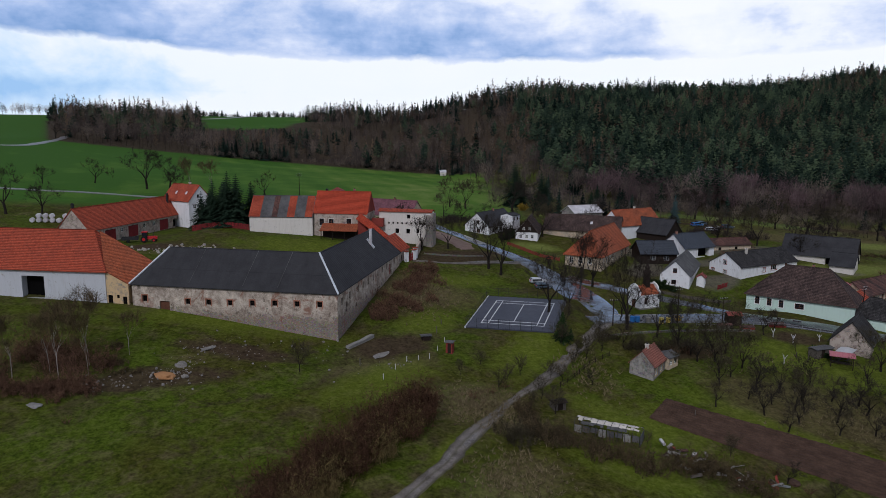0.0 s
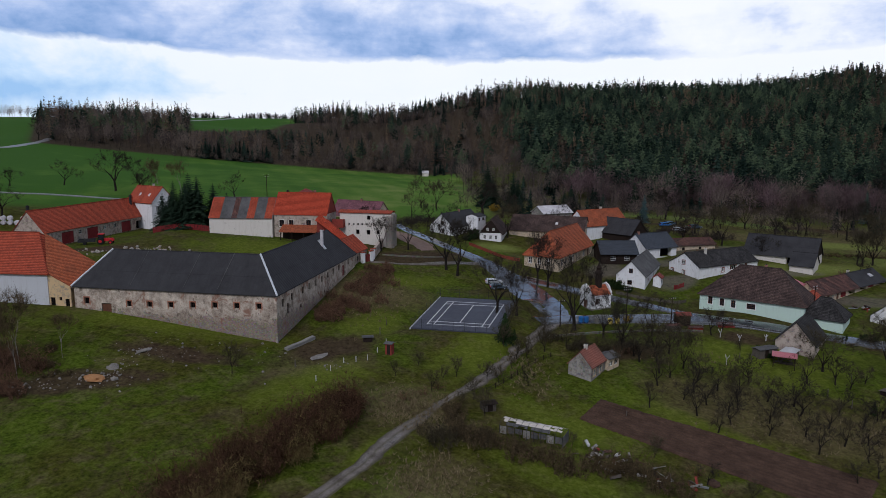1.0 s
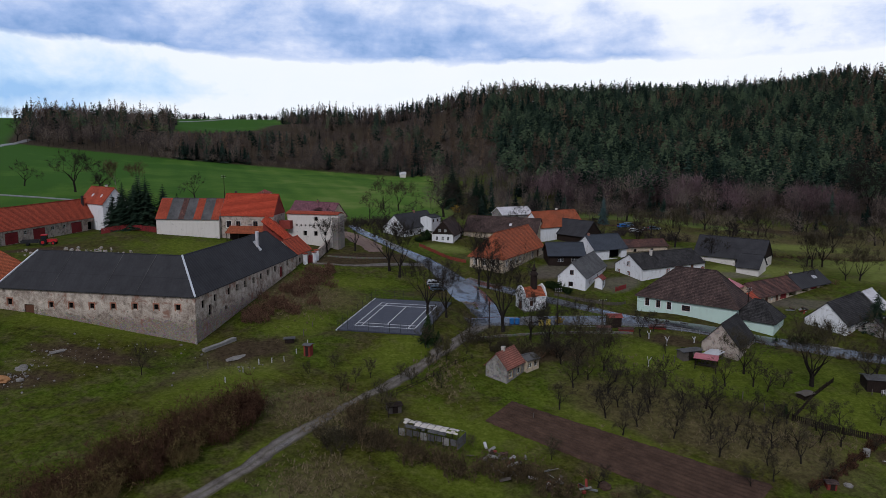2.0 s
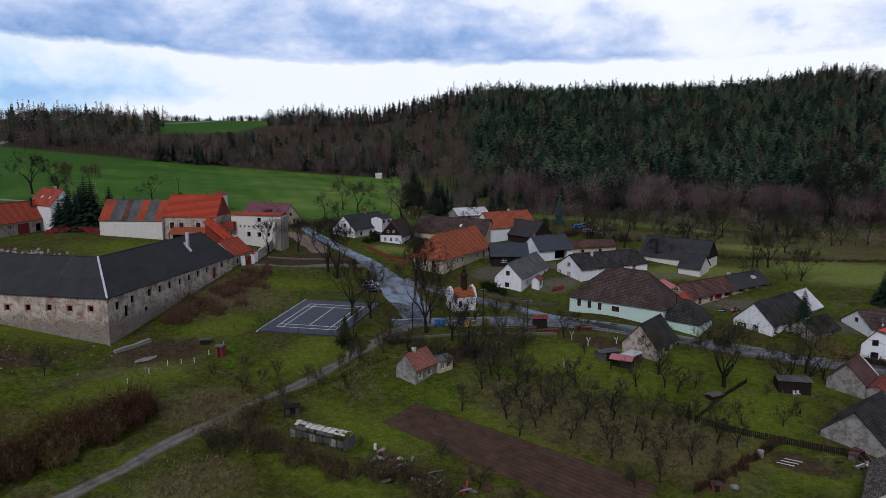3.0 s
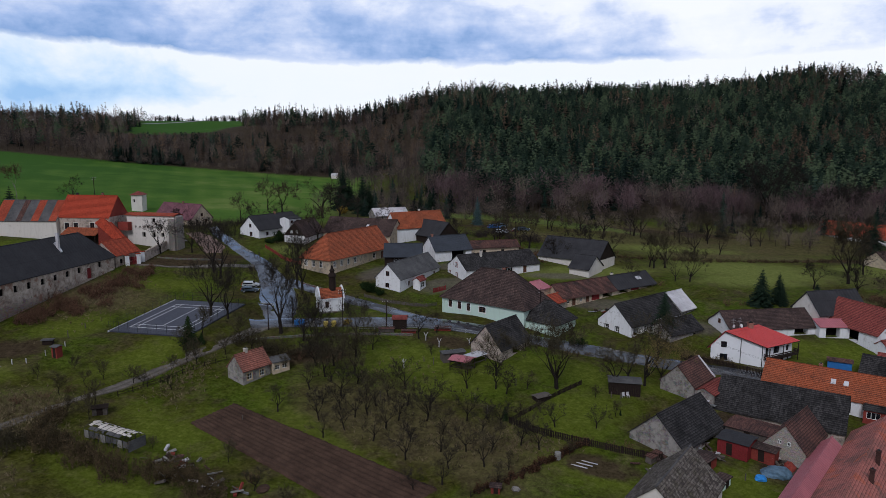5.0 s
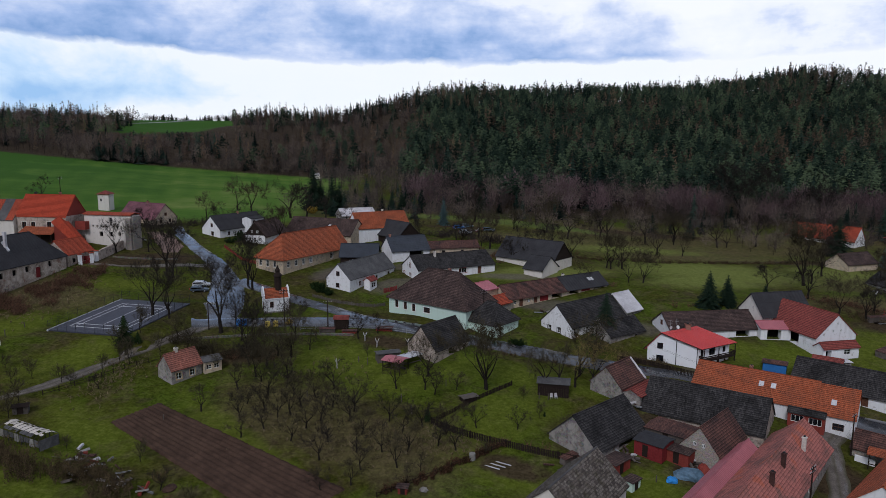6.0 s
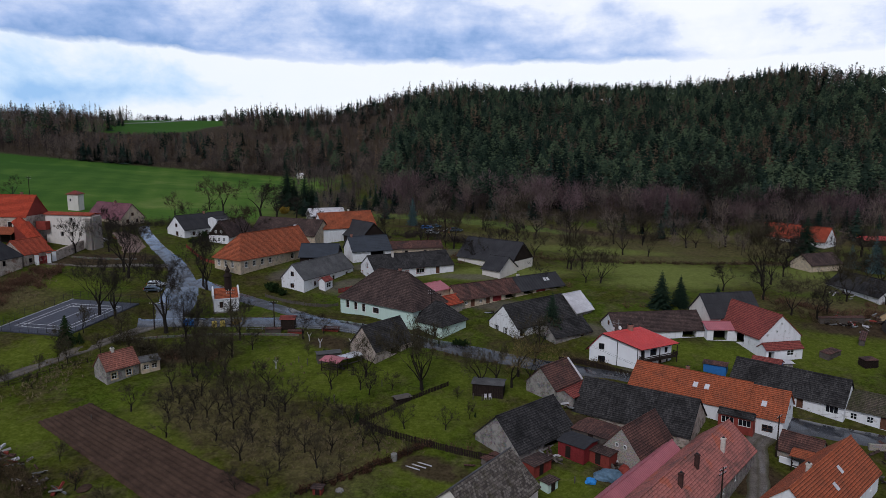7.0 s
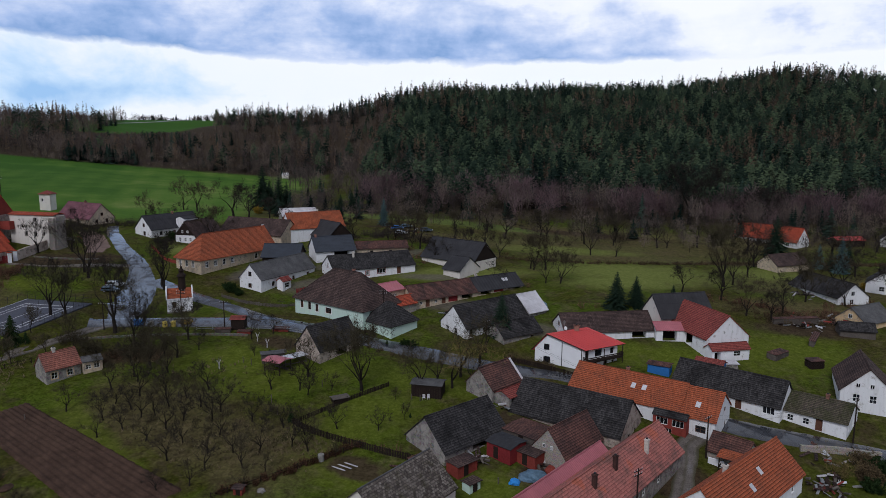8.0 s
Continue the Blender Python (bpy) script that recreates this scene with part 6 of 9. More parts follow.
# ---- trees and scrub ----
def leafy(name, a, b, rough=0.9, scale=0.12, c=None):
    """Foliage or twigs whose tone varies from tree to tree and blade to blade."""
    m, n, sh, pos = material(name, rough, 0, 0.02)
    geo = n.add("ShaderNodeNewGeometry")
    f = n.math("ADD", n.math("MULTIPLY", geo.outputs["Random Per Island"], 0.4), n.math("MULTIPLY", n.noise(pos, scale, 3, 0.6), 0.6))
    if c is None:
        paint(n, sh, n.ramp(f, [(0.25, a), (0.75, b)]))
        return m
    own = n.add("ShaderNodeAttribute")
    own.attribute_name = "tree_tone"
    f = n.math("ADD", n.math("MULTIPLY", f, 0.46), n.math("MULTIPLY", own.outputs["Fac"], 0.56))
    paint(n, sh, n.ramp(f, [(0.2, a), (0.55, b), (0.85, c)]))
    return m


M["pine"] = leafy("pine_needles", (0.005, 0.010, 0.008), (0.028, 0.045, 0.030), scale=0.02, c=(0.088, 0.116, 0.062))
M["spruce"] = leafy("spruce_needles", (0.004, 0.008, 0.007), (0.014, 0.026, 0.020), scale=0.03, c=(0.044, 0.070, 0.052))
M["garden_spruce"] = leafy("garden_spruce_needles", (0.006, 0.013, 0.009), (0.028, 0.046, 0.028))
M["blue_spruce"] = leafy("blue_spruce_needles", (0.030, 0.055, 0.055), (0.075, 0.115, 0.115))
M["larch"] = leafy("brown_larch_twigs", (0.034, 0.024, 0.019), (0.092, 0.063, 0.044), scale=0.03, c=(0.200, 0.135, 0.088))
M["far_twigs"] = leafy("grey_brown_twigs", (0.036, 0.028, 0.027), (0.100, 0.078, 0.071), scale=0.03, c=(0.205, 0.162, 0.132))
M["alder"] = leafy("purple_brown_twigs", (0.060, 0.038, 0.042), (0.125, 0.082, 0.088), scale=0.03, c=(0.210, 0.145, 0.148))
M["hedge"] = leafy("red_brown_hedge_twigs", (0.006, 0.003, 0.002), (0.140, 0.075, 0.046), scale=0.5)
M["hedge_green"] = leafy("budding_hedge_twigs", (0.050, 0.040, 0.016), (0.240, 0.180, 0.075), scale=0.5)
M["bramble"] = leafy("bramble_twigs", (0.018, 0.010, 0.007), (0.230, 0.130, 0.085), scale=0.5)
M["bramble_olive"] = leafy("olive_bramble_twigs", (0.016, 0.012, 0.008), (0.165, 0.120, 0.066), scale=0.5)
M["evergreen"] = leafy("dark_evergreen_leaves", (0.007, 0.015, 0.006), (0.032, 0.054, 0.018), scale=0.6)
M["yellow_bush"] = leafy("yellow_flowering_twigs", (0.16, 0.10, 0.015), (0.40, 0.28, 0.05), scale=0.6)
M["dry_grass"] = leafy("dry_grass_blades", (0.10, 0.075, 0.040), (0.25, 0.20, 0.12), scale=0.4)
M["lichen_twig"] = leafy("lichened_twigs", (0.016, 0.013, 0.009), (0.100, 0.084, 0.052), scale=0.3)
M["pine_bark"] = plain("pine_bark", (0.075, 0.055, 0.044), 0.9, 0, 0.35, 1.0)


def prisms(segs, sides):
    """Tapered, open prisms round line pieces (n, 8): two ends with their radii."""
    s = np.asarray(segs, float)
    a, b, ra, rb = s[:, 0:3], s[:, 3:6], s[:, 6], s[:, 7]
    d = b - a
    d /= np.linalg.norm(d, axis=1)[:, None] + 1e-9
    ref = np.where(np.abs(d[:, 2:3]) < 0.9, [[0, 0, 1.0]], [[1.0, 0, 0]])
    u = np.cross(d, ref)
    u /= np.linalg.norm(u, axis=1)[:, None]
    v = np.cross(d, u)
    ring = [u * math.cos(2 * math.pi * k / sides) + v * math.sin(2 * math.pi * k / sides) for k in range(sides)]
    verts = np.stack([a + r * ra[:, None] for r in ring] + [b + r * rb[:, None] for r in ring], 1)
    base = np.arange(len(s))[:, None, None] * 2 * sides
    quad = np.array([[k, (k + 1) % sides, sides + (k + 1) % sides, sides + k] for k in range(sides)])[None]
    return verts.reshape(-1, 3), (base + quad).reshape(-1, 4)


def slivers(segs, r):
    """One thin pointed blade along each line piece (n, 8), for twigs too fine to be round."""
    s = np.asarray(segs, float)
    a, b, w = s[:, 0:3], s[:, 3:6], s[:, 6]
    side = np.cross(b - a, r.randn(len(s), 3))
    side *= (1.25 * w / (np.linalg.norm(side, axis=1) + 1e-9))[:, None]
    return np.stack([a - side, a + side, b], 1).reshape(-1, 3), np.arange(3 * len(s)).reshape(-1, 3)


def sprays(segs, r, many, length, width):
    """Fine shoots along line pieces, leaning the way the pieces grow."""
    s = np.repeat(np.asarray(segs, float), many, 0)
    a, d = s[:, 0:3], s[:, 3:6] - s[:, 0:3]
    at = a + d * r.rand(len(s), 1)
    way = d / (np.linalg.norm(d, axis=1)[:, None] + 1e-9) * 0.7 + r.randn(len(s), 3) * 0.55 + [0, 0, 0.25]
    to = at + way * (length * (0.5 + 0.8 * r.rand(len(s), 1)))
    return np.hstack([at, to, np.full((len(s), 1), width), np.zeros((len(s), 1))])


def grow(r, p, d, length, radius, depth, segs, spread=0.6, lift=0.12, kids=(3, 5), shrink=0.62, bend=0.18, side_shoots=(1, 3)):
    """A limb that bends on its way and forks; segs collects (depth, ends, radii)."""
    k = 4 if depth > 1 else 2
    q, w = np.array(p, float), np.array(d, float)
    for i in range(k):
        e = q + w * length / k
        r0, r1 = radius * (1 - 0.6 * i / k), radius * (1 - 0.6 * (i + 1) / k)
        segs.append((depth, *q, *e, r0, r1))
        if depth and (i >= 1 or depth < 3):
            for _ in range(r.randint(*kids) if i == k - 1 else r.randint(*side_shoots)):
                side = r.randn(3)
                side -= w * (side @ w)
                side /= np.linalg.norm(side) + 1e-9
                t = w * (1 - spread * 0.6) + side * spread * (0.6 + 0.6 * r.rand())
                t[2] += lift
                grow(r, e, t / np.linalg.norm(t), length * shrink * (0.7 + 0.5 * r.rand()), max(r1 * 0.62, 0.016), depth - 1, segs, spread, lift, kids, shrink, bend, side_shoots)
        w = w + r.randn(3) * bend
        w[2] += lift * 0.4
        w /= np.linalg.norm(w)
        q = e


def bare_tree(name, label, seed, height, radius, depth=3, spread=0.6, lift=0.12, kids=(3, 5), fork=0.4, bark="bark", twig="twig", lean=0.05, shrink=0.62, side_shoots=(1, 3), fuzz=3):
    """A leafless tree at the origin: the trunk with its limbs, and the crown of twigs."""
    r = np.random.RandomState(seed)
    segs = []
    w = np.array([r.randn() * lean, r.randn() * lean, 1.0])
    top = np.array([0, 0, 0.0])
    n = 3
    for i in range(n):
        e = top + w * height * fork / n
        segs.append((9, *top, *e, radius * (1.25 - 0.25 * i / n if i else 1.35), radius * (1.1 - 0.2 * (i + 1) / n)))
        top = e
        w = w + r.randn(3) * 0.05
        w /= np.linalg.norm(w)
    for k in range(r.randint(4, 6)):
        a = 2 * math.pi * (k + r.rand() * 0.6) / 5
        t = np.array([math.cos(a) * spread, math.sin(a) * spread, 0.75 + 0.4 * r.rand()])
        if k == 0:
            t = np.array([0.1 * r.randn(), 0.1 * r.randn(), 1.0])
        grow(r, top - w * height * 0.06 * r.rand(), t / np.linalg.norm(t), height * (1 - fork) * 0.62, radius * 0.55, depth, segs, spread, lift, kids, shrink, 0.18, side_shoots)
    s = np.array(segs)
    thick, middle, fine = s[s[:, 0] >= depth - 0.5][:, 1:], s[(s[:, 0] < depth - 0.5) & (s[:, 0] >= 1.5)][:, 1:], s[s[:, 0] < 1.5][:, 1:]
    t = new(name)
    tagged(t, label, "tree")
    v, f = prisms(thick, 6)
    new("trunk", raw_mesh("trunk", v, f, M[bark])).parent = t
    shoots = sprays(fine, r, fuzz, 0.055 * height + 0.15, 0.0012 * height + 0.004)
    v, f = slivers(np.vstack([fine, shoots]), r)
    if len(middle):
        u, g = prisms(middle, 3)
        tri = np.vstack([g[:, [0, 1, 2]], g[:, [0, 2, 3]]])
        v, f = np.vstack([v, u]), np.vstack([f, tri + len(v)])
    new("crown", raw_mesh("crown", v, f, M[twig])).parent = t
    return t


def spruce_tree(name, label, seed, height, width, mat="garden_spruce", levels=26, bottom=0.04):
    """A needled tree: whorls of drooping, ragged boughs round a trunk."""
    r = np.random.RandomState(seed)
    tri = []
    for i in range(levels):
        f = i / (levels - 1)
        z = height * (bottom + (0.98 - bottom) * f)
        reach = width / 2 * (1 - f) ** 0.85 + 0.12
        for k in range(14):
            a = 2 * math.pi * (k + r.rand()) / 14
            ln = reach * (0.7 + 0.5 * r.rand())
            c, s = math.cos(a), math.sin(a)
            drop = ln * (0.25 + 0.25 * r.rand()) * (1 - 0.6 * f)
            root, tip = np.array([0, 0, z + 0.15]), np.array([c * ln, s * ln, z - drop])
            side = np.array([-s, c, 0])
            for j in range(5):
                g0, g1 = j / 5, (j + 1.3) / 5
                p, q = root + (tip - root) * g0, root + (tip - root) * min(1.05, g1)
                wd = ln * 0.3 * (1 - 0.5 * g0) * (0.7 + 0.6 * r.rand())
                tri += [p, q + side * wd + [0, 0, -0.1], q - [0, 0, 0.02], p, q - [0, 0, 0.02], q - side * wd + [0, 0, -0.1]]
    t = new(name)
    tagged(t, label, "tree")
    v = np.array(tri)
    ob = new("crown", raw_mesh("crown", v, np.arange(len(v)).reshape(-1, 3), M[mat]))
    ob.parent = t
    v, f = prisms([(0, 0, -0.3, 0, 0, height * 0.97, height * 0.014 + 0.03, 0.02)], 6)
    ob = new("trunk", raw_mesh("trunk", v, f, M["bark"]))
    ob.parent = t
    return t


def shrub(name, label, seed, height, width, mat, stems=26, leaves=0):
    """A bush of many thin stems from one root, with buds or small leaves."""
    r = np.random.RandomState(seed)
    segs, tri = [], []
    for _ in range(stems):
        a, lean = r.rand() * 2 * math.pi, r.rand() * 0.9
        d = np.array([math.cos(a) * lean * width / height, math.sin(a) * lean * width / height, 1.0])
        p = np.array([math.cos(a), math.sin(a), 0]) * r.rand() * width * 0.22
        ln = height * (0.6 + 0.4 * r.rand())
        q = p
        for i in range(4):
            e = q + d * ln / 4 / np.linalg.norm(d)
            segs.append((*q, *e, 0.03 * (1 - i / 5), 0.03 * (1 - (i + 1) / 5)))
            for _ in range(4):
                t = d + r.randn(3) * 0.7
                t /= np.linalg.norm(t)
                g = e + t * height * (0.12 + 0.14 * r.rand())
                segs.append((*e, *g, 0.014, 0.008))
                for _ in range(leaves):
                    c = e + (g - e) * r.rand() + r.randn(3) * 0.08
                    tri += [c, c + r.randn(3) * 0.14, c + r.randn(3) * 0.14]
            d = d + r.randn(3) * 0.22
            q = e
    t = new(name)
    tagged(t, label, "bush")
    v, f = slivers(segs, r)
    ob = new("growth", raw_mesh("growth", v, f, M[mat]))
    ob.parent = t
    if tri:
        v = np.array(tri)
        ob = new("foliage", raw_mesh("foliage", v, np.arange(len(v)).reshape(-1, 3), M[mat]))
        ob.parent = t
    return t


def plant(kinds, spots, group, seed=0, small=0.8, big=1.2):
    """Copies of some kinds of tree, turned and sized at will, each on the ground at (x, y) or (x, y, size)."""
    r = random.Random(seed)
    for i, sp in enumerate(spots):
        k = kinds[i % len(kinds)]
        s = (sp[2] if len(sp) > 2 else 1.0) * r.uniform(small, big)
        k.scale = (s, s, s * r.uniform(0.9, 1.1))
        ob = copy_thing(k, pose(sp[0], sp[1], gz(sp[0], sp[1]) - 0.12, 0, 0, r.uniform(0, 360)))
        tagged(ob, group=group)
    for k in kinds:
        for o in (*k.children_recursive, k):
            bpy.data.objects.remove(o)


fruit = [bare_tree("fruit_tree", "leafless old fruit tree with lichened twigs", 11 + i, 4.6, 0.125, 3, 0.75, 0.2, (2, 3), 0.28, side_shoots=(0, 2), twig="lichen_twig" if i % 2 else "twig", lean=0.15, fuzz=5) for i in range(5)]
plant(fruit, [(29.8, 116.8, 0.7), (50, 111, 1.1), (57.4, 108.7), (65.4, 110.7, 1.15), (68.8, 106.7), (75.5, 109.4, 1.1), (58.9, 103.6, 0.8), (72.4, 98.1), (78.1, 105.4, 1.1), (82.3, 109.6, 1.15),
              (84.7, 106.3), (77.8, 100.4), (70.7, 109.3, 0.9), (62.4, 121.7, 1.2), (63.9, 136.2, 1.1), (73.3, 142), (77.1, 145.1, 0.8), (88.1, 120.6, 1.0), (93.9, 120.9, 0.7), (103.9, 107.8, 0.8),
              (73.9, 90.7, 0.8), (78, 92.2, 0.8), (90.6, 102.5, 0.9), (85.8, 100.8, 1.1), (81.8, 100.6, 1.1), (51.5, 89.6, 0.7), (84.4, 96.7), (93.4, 101.4, 0.9), (66.6, 113.8, 1.1),
              (63.3, 110, 1.0), (71.4, 120.2, 1.1), (82.8, 120.7), (89.9, 118.9, 0.8), (72, 114, 1.1), (76, 112.5, 1.2), (60, 117, 1.2), (56, 124, 1.3),
              (53.5, 128.5, 1.3), (58, 133, 1.3), (51.5, 134, 1.3), (97, 108, 0.9), (88, 96, 0.8), (62, 106, 0.9), (67, 103, 0.9), (73, 103, 1.0), (79, 96, 0.9), (86, 92, 0.8), (60.5, 112.5, 1.0), (68.5, 117, 1.1), (64.5, 117.5, 1.1), (57, 114, 1.0), (54, 119, 1.1), (88, 108, 0.9), (92, 106, 0.8)],
      "old fruit trees of the gardens", 1)
plant([bare_tree("fruit_tree", "tall pruned fruit tree with upright shoots", 40, 8.2, 0.22, 3, 0.6, 0.24, (2, 4), 0.25, twig="lichen_twig", side_shoots=(0, 2)),
       bare_tree("fruit_tree", "broad old fruit tree with dense twigs", 41, 7.0, 0.2, 3, 0.8, 0.12, (2, 4), 0.28, twig="lichen_twig", side_shoots=(0, 3))],
      [(99.4, 121.4, 1.05), (89, 132.4, 0.95), (122, 133, 1.1), (110.5, 121.8, 1.1), (113.5, 124, 0.9), (118, 127, 1.0)], "tall garden trees", 2)

lime = [bare_tree("lime_tree", "tall bare lime tree beside the road", 60 + i, 13.0, 0.36, 4, 0.5, 0.2, (2, 3), 0.25, shrink=0.64, side_shoots=(0, 2)) for i in range(3)]
plant(lime, [(19.6, 178.2, 1.0), (16.7, 182, 0.9), (42.6, 171.4, 0.95), (40.5, 175, 0.85), (27.1, 147.2, 0.75), (31.3, 145.8, 0.8), (43.5, 142.7, 1.0), (49, 139.5, 0.75),
             (52.5, 136.5, 0.7), (-1.5, 192, 0.6), (6, 196, 0.55), (60, 141, 0.5)], "bare trees along the village road", 3)
field_tree = [bare_tree("field_tree", "lone bare tree on the sown slope", 80 + i, 8.5, 0.25, 4, 0.7, 0.1, (2, 3), 0.3, side_shoots=(0, 2)) for i in range(2)]
plant(field_tree, [(-139, 250, 0.8), (-126, 262, 1.2), (-105, 258, 1.3), (-98, 262, 1.4), (-93, 255, 1.1), (-120, 196, 1.1), (-112, 200, 0.9), (-62, 262, 0.9), (33, 262, 1.4), (40, 258, 1.3), (46, 265, 1.0),
                   (-250, 470, 1.2), (122, 206, 0.9), (140, 198, 0.7), (186, 172, 0.9), (197, 162, 1.0), (205, 200, 1.2), (226, 188, 1.0), (214, 216, 1.0), (205, 178, 0.8),
                   (240, 205, 1.0), (118, 214, 0.9), (128, 224, 1.1), (136, 240, 1.2), (150, 250, 1.3), (165, 244, 1.1), (178, 252, 1.3), (192, 246, 1.2), (208, 250, 1.3), (222, 240, 1.2), (236, 250, 1.4), (250, 236, 1.3), (262, 222, 1.2), (272, 246, 1.4), (112, 200, 0.7), (104, 218, 0.8), (84, 226, 0.8), (66, 226, 0.7), (45, 228, 0.8), (128, 178, 0.7), (178, 178, 0.9), (218, 172, 0.9), (232, 176, 1.0), (30, 230, 0.9), (12, 240, 0.8), (118, 250, 1.0), (104, 262, 1.1), (58, 236, 0.9), (-8, 226, 0.8), (22, 235, 0.8), (96, 222, 0.8), (104, 232, 0.9), (192, 157, 0.8)], "scattered bare trees round the village", 4)
shade_tree = [bare_tree("shade_tree", "broad leafless tree with a dense haze of fine twigs", 300 + i, 10.0, 0.26, 4, 0.62, 0.14, (2, 3), 0.22, twig="lichen_twig", shrink=0.66, side_shoots=(0, 2), fuzz=5) for i in range(3)]
plant(shade_tree, [(140.9, 196.8, 1.0), (144.3, 197.4, 0.9), (163.1, 223.9, 0.85), (192.3, 186.2, 1.4), (196, 189, 1.2), (187.6, 160.5, 0.85), (209.1, 174.5, 0.8), (132, 211.3, 0.7), (195.8, 246.8, 0.9), (171.7, 224.4, 0.7),
                   (57, 128.6, 0.62), (60.8, 132.6, 0.66), (61.4, 126.2, 0.6), (53.2, 131.2, 0.6), (57.4, 122.2, 0.55), (99.5, 121.1, 0.95), (88.6, 125.8, 0.7), (142.3, 182.4, 0.75), (146.3, 182.4, 0.8), (15.1, 272.5, 1.0), (9, 274.3, 0.95), (37.9, 222.2, 1.1), (106.7, 216.1, 0.9),
                   (5.9, 246.6, 0.8), (118.8, 245.5, 0.8), (102.2, 244.8, 0.7), (130.4, 251.1, 0.9), (98, 226, 0.8), (63.5, 226.1, 0.7), (44.5, 150.6, 0.7), (215, 188, 0.9), (228, 196, 1.0), (240, 214, 1.1), (176, 246, 1.0), (152, 248, 0.9)],
      "broad bare trees round the village", 14)
plant([bare_tree("willow", "sprawling willow with thin yellowish shoots beside the lane", 320, 10.0, 0.22, 3, 0.85, 0.06, (2, 4), 0.2, bark="bark", twig="hedge_green", side_shoots=(0, 2), fuzz=4)], [(116.3, 122.6, 1.05), (120, 124.5, 0.8)], "willows by the lane", 16)
plant([bare_tree("oak", "great bare oak with dark crooked limbs at the wood's edge", 330, 22.0, 0.6, 4, 0.8, 0.06, (2, 4), 0.26, bark="bark", twig="bark", shrink=0.66, side_shoots=(0, 2), fuzz=4)], [(220.2, 294, 1.0), (250, 284, 0.8)], "old oaks", 15)
birch = [bare_tree("birch", "slender bare birch with pale bark", 90 + i, 10.0, 0.065, 3, 0.4, 0.1, (3, 5), 0.45, "bark_pale", "bramble_olive", side_shoots=(0, 2), fuzz=2) for i in range(2)]
plant(birch, [(-59, 106), (-57, 112, 0.9), (-62, 109, 1.1), (-55.5, 108.5, 0.8), (-64, 114, 1.0), (-67, 107, 1.0), (-52, 116, 0.7), (-86, 250, 1.3), (-80, 256, 1.2)], "birches", 5)
sapling = [bare_tree("sapling", "thin young tree in rough grass", 100 + i, 3.4, 0.05, 2, 0.6, 0.18, (3, 4), 0.25, twig="lichen_twig", fuzz=4) for i in range(3)]
plant(sapling, [(-22.1, 113.9, 1.3), (14.5, 116.5, 1.0), (17, 118.5, 1.1), (22.5, 118, 0.9), (12.5, 112, 1.0), (29, 127, 1.2), (26.8, 131, 1.2), (31, 126.5, 1.3), (27.5, 123, 1.1), (24.5, 117.5, 1.0), (19.5, 110, 1.1),
                (17, 106, 1.0), (21, 105, 1.3), (108, 111.5, 0.8), (112, 105.5, 0.9), (106, 118, 0.7), (95, 112, 0.7), (116, 108, 0.8), (56.5, 86.4, 1.0), (60.5, 84, 0.8), (46, 96, 1.0), (34, 98, 0.8),
                (98, 100, 0.8), (76, 134, 0.9), (10, 122, 0.9), (6, 117, 0.8), (28.5, 137.5, 1.3), (36, 138, 1.4), (40, 133, 1.3), (43, 131, 1.2), (46, 130, 1.3), (35, 131, 1.2), (48, 126, 1.1)],
      "saplings and thin trees", 6)

firs = [spruce_tree("spruce", "dense dark green spruce tree", 120 + i, 13.0, 8.6) for i in range(2)]
plant(firs, [(-66, 207, 0.95), (-62, 205, 1.0), (-58.5, 208, 1.1), (-54, 210, 1.1), (-63, 211, 1.0), (-50.5, 212, 0.8), (-69, 209, 0.9), (-64.5, 206, 1.15), (-60.5, 204.5, 1.2), (-57.5, 206, 1.2), (-61, 209, 1.25), (-66.5, 210, 1.1), (37, 290, 1.45), (39.5, 292, 1.0), (46.6, 279, 1.15), (49, 282, 1.0),
             (156.7, 162.8, 0.72), (162, 164.8, 0.66), (170.8, 163.6, 0.5), (127.4, 146.2, 0.72), (230.3, 235.9, 1.1), (237, 213, 0.5), (250, 226, 0.5), (161.9, 163, 0.42), (100, 290, 0.9), (108, 296, 0.8),
             (74, 296, 0.8), (88, 300, 1.0), (70, 290, 0.7)], "spruces", 7, 0.9, 1.1)
plant([spruce_tree("blue_spruce", "blue-grey spruce behind the houses", 130, 11.0, 5.5, "blue_spruce")], [(92, 251), (234.8, 216.3, 0.75), (238.2, 209.8, 0.95)], "blue spruces", 8)
plant([spruce_tree("thuja", "small dark clipped garden evergreen", 140, 2.6, 1.5, "evergreen", 14, 0.0)],
      [(88.8, 110.2, 0.95), (27.3, 133, 2.0), (29.4, 134.2, 0.8), (102.5, 141.0, 0.5), (109, 112, 0.35)], "small evergreens", 9)

box_bush = [shrub("bush", "rounded evergreen garden bush", 150, 2.0, 2.6, "evergreen", 24, 5), shrub("bush", "dense dark evergreen garden shrub", 151, 1.5, 2.4, "evergreen", 20, 5)]
plant(box_bush, [(60.5, 170, 1.2), (62.5, 168.5, 1.1), (58.8, 172, 1.0), (80.5, 131.5, 0.9), (79.5, 133, 0.8), (106.5, 140.8, 0.8), (108, 140.2, 0.7), (117.5, 152, 0.9), (192, 120, 1.4), (194.5, 123, 1.2), (26.5, 216.5, 1.4), (24.5, 213.5, 1.0),
                 (48.5, 250, 1.0), (-6, 205, 1.1), (182, 98, 1.4), (184, 96, 1.1), (178, 93.5, 1.0), (163, 156.5, 1.0)], "garden shrubs", 10)
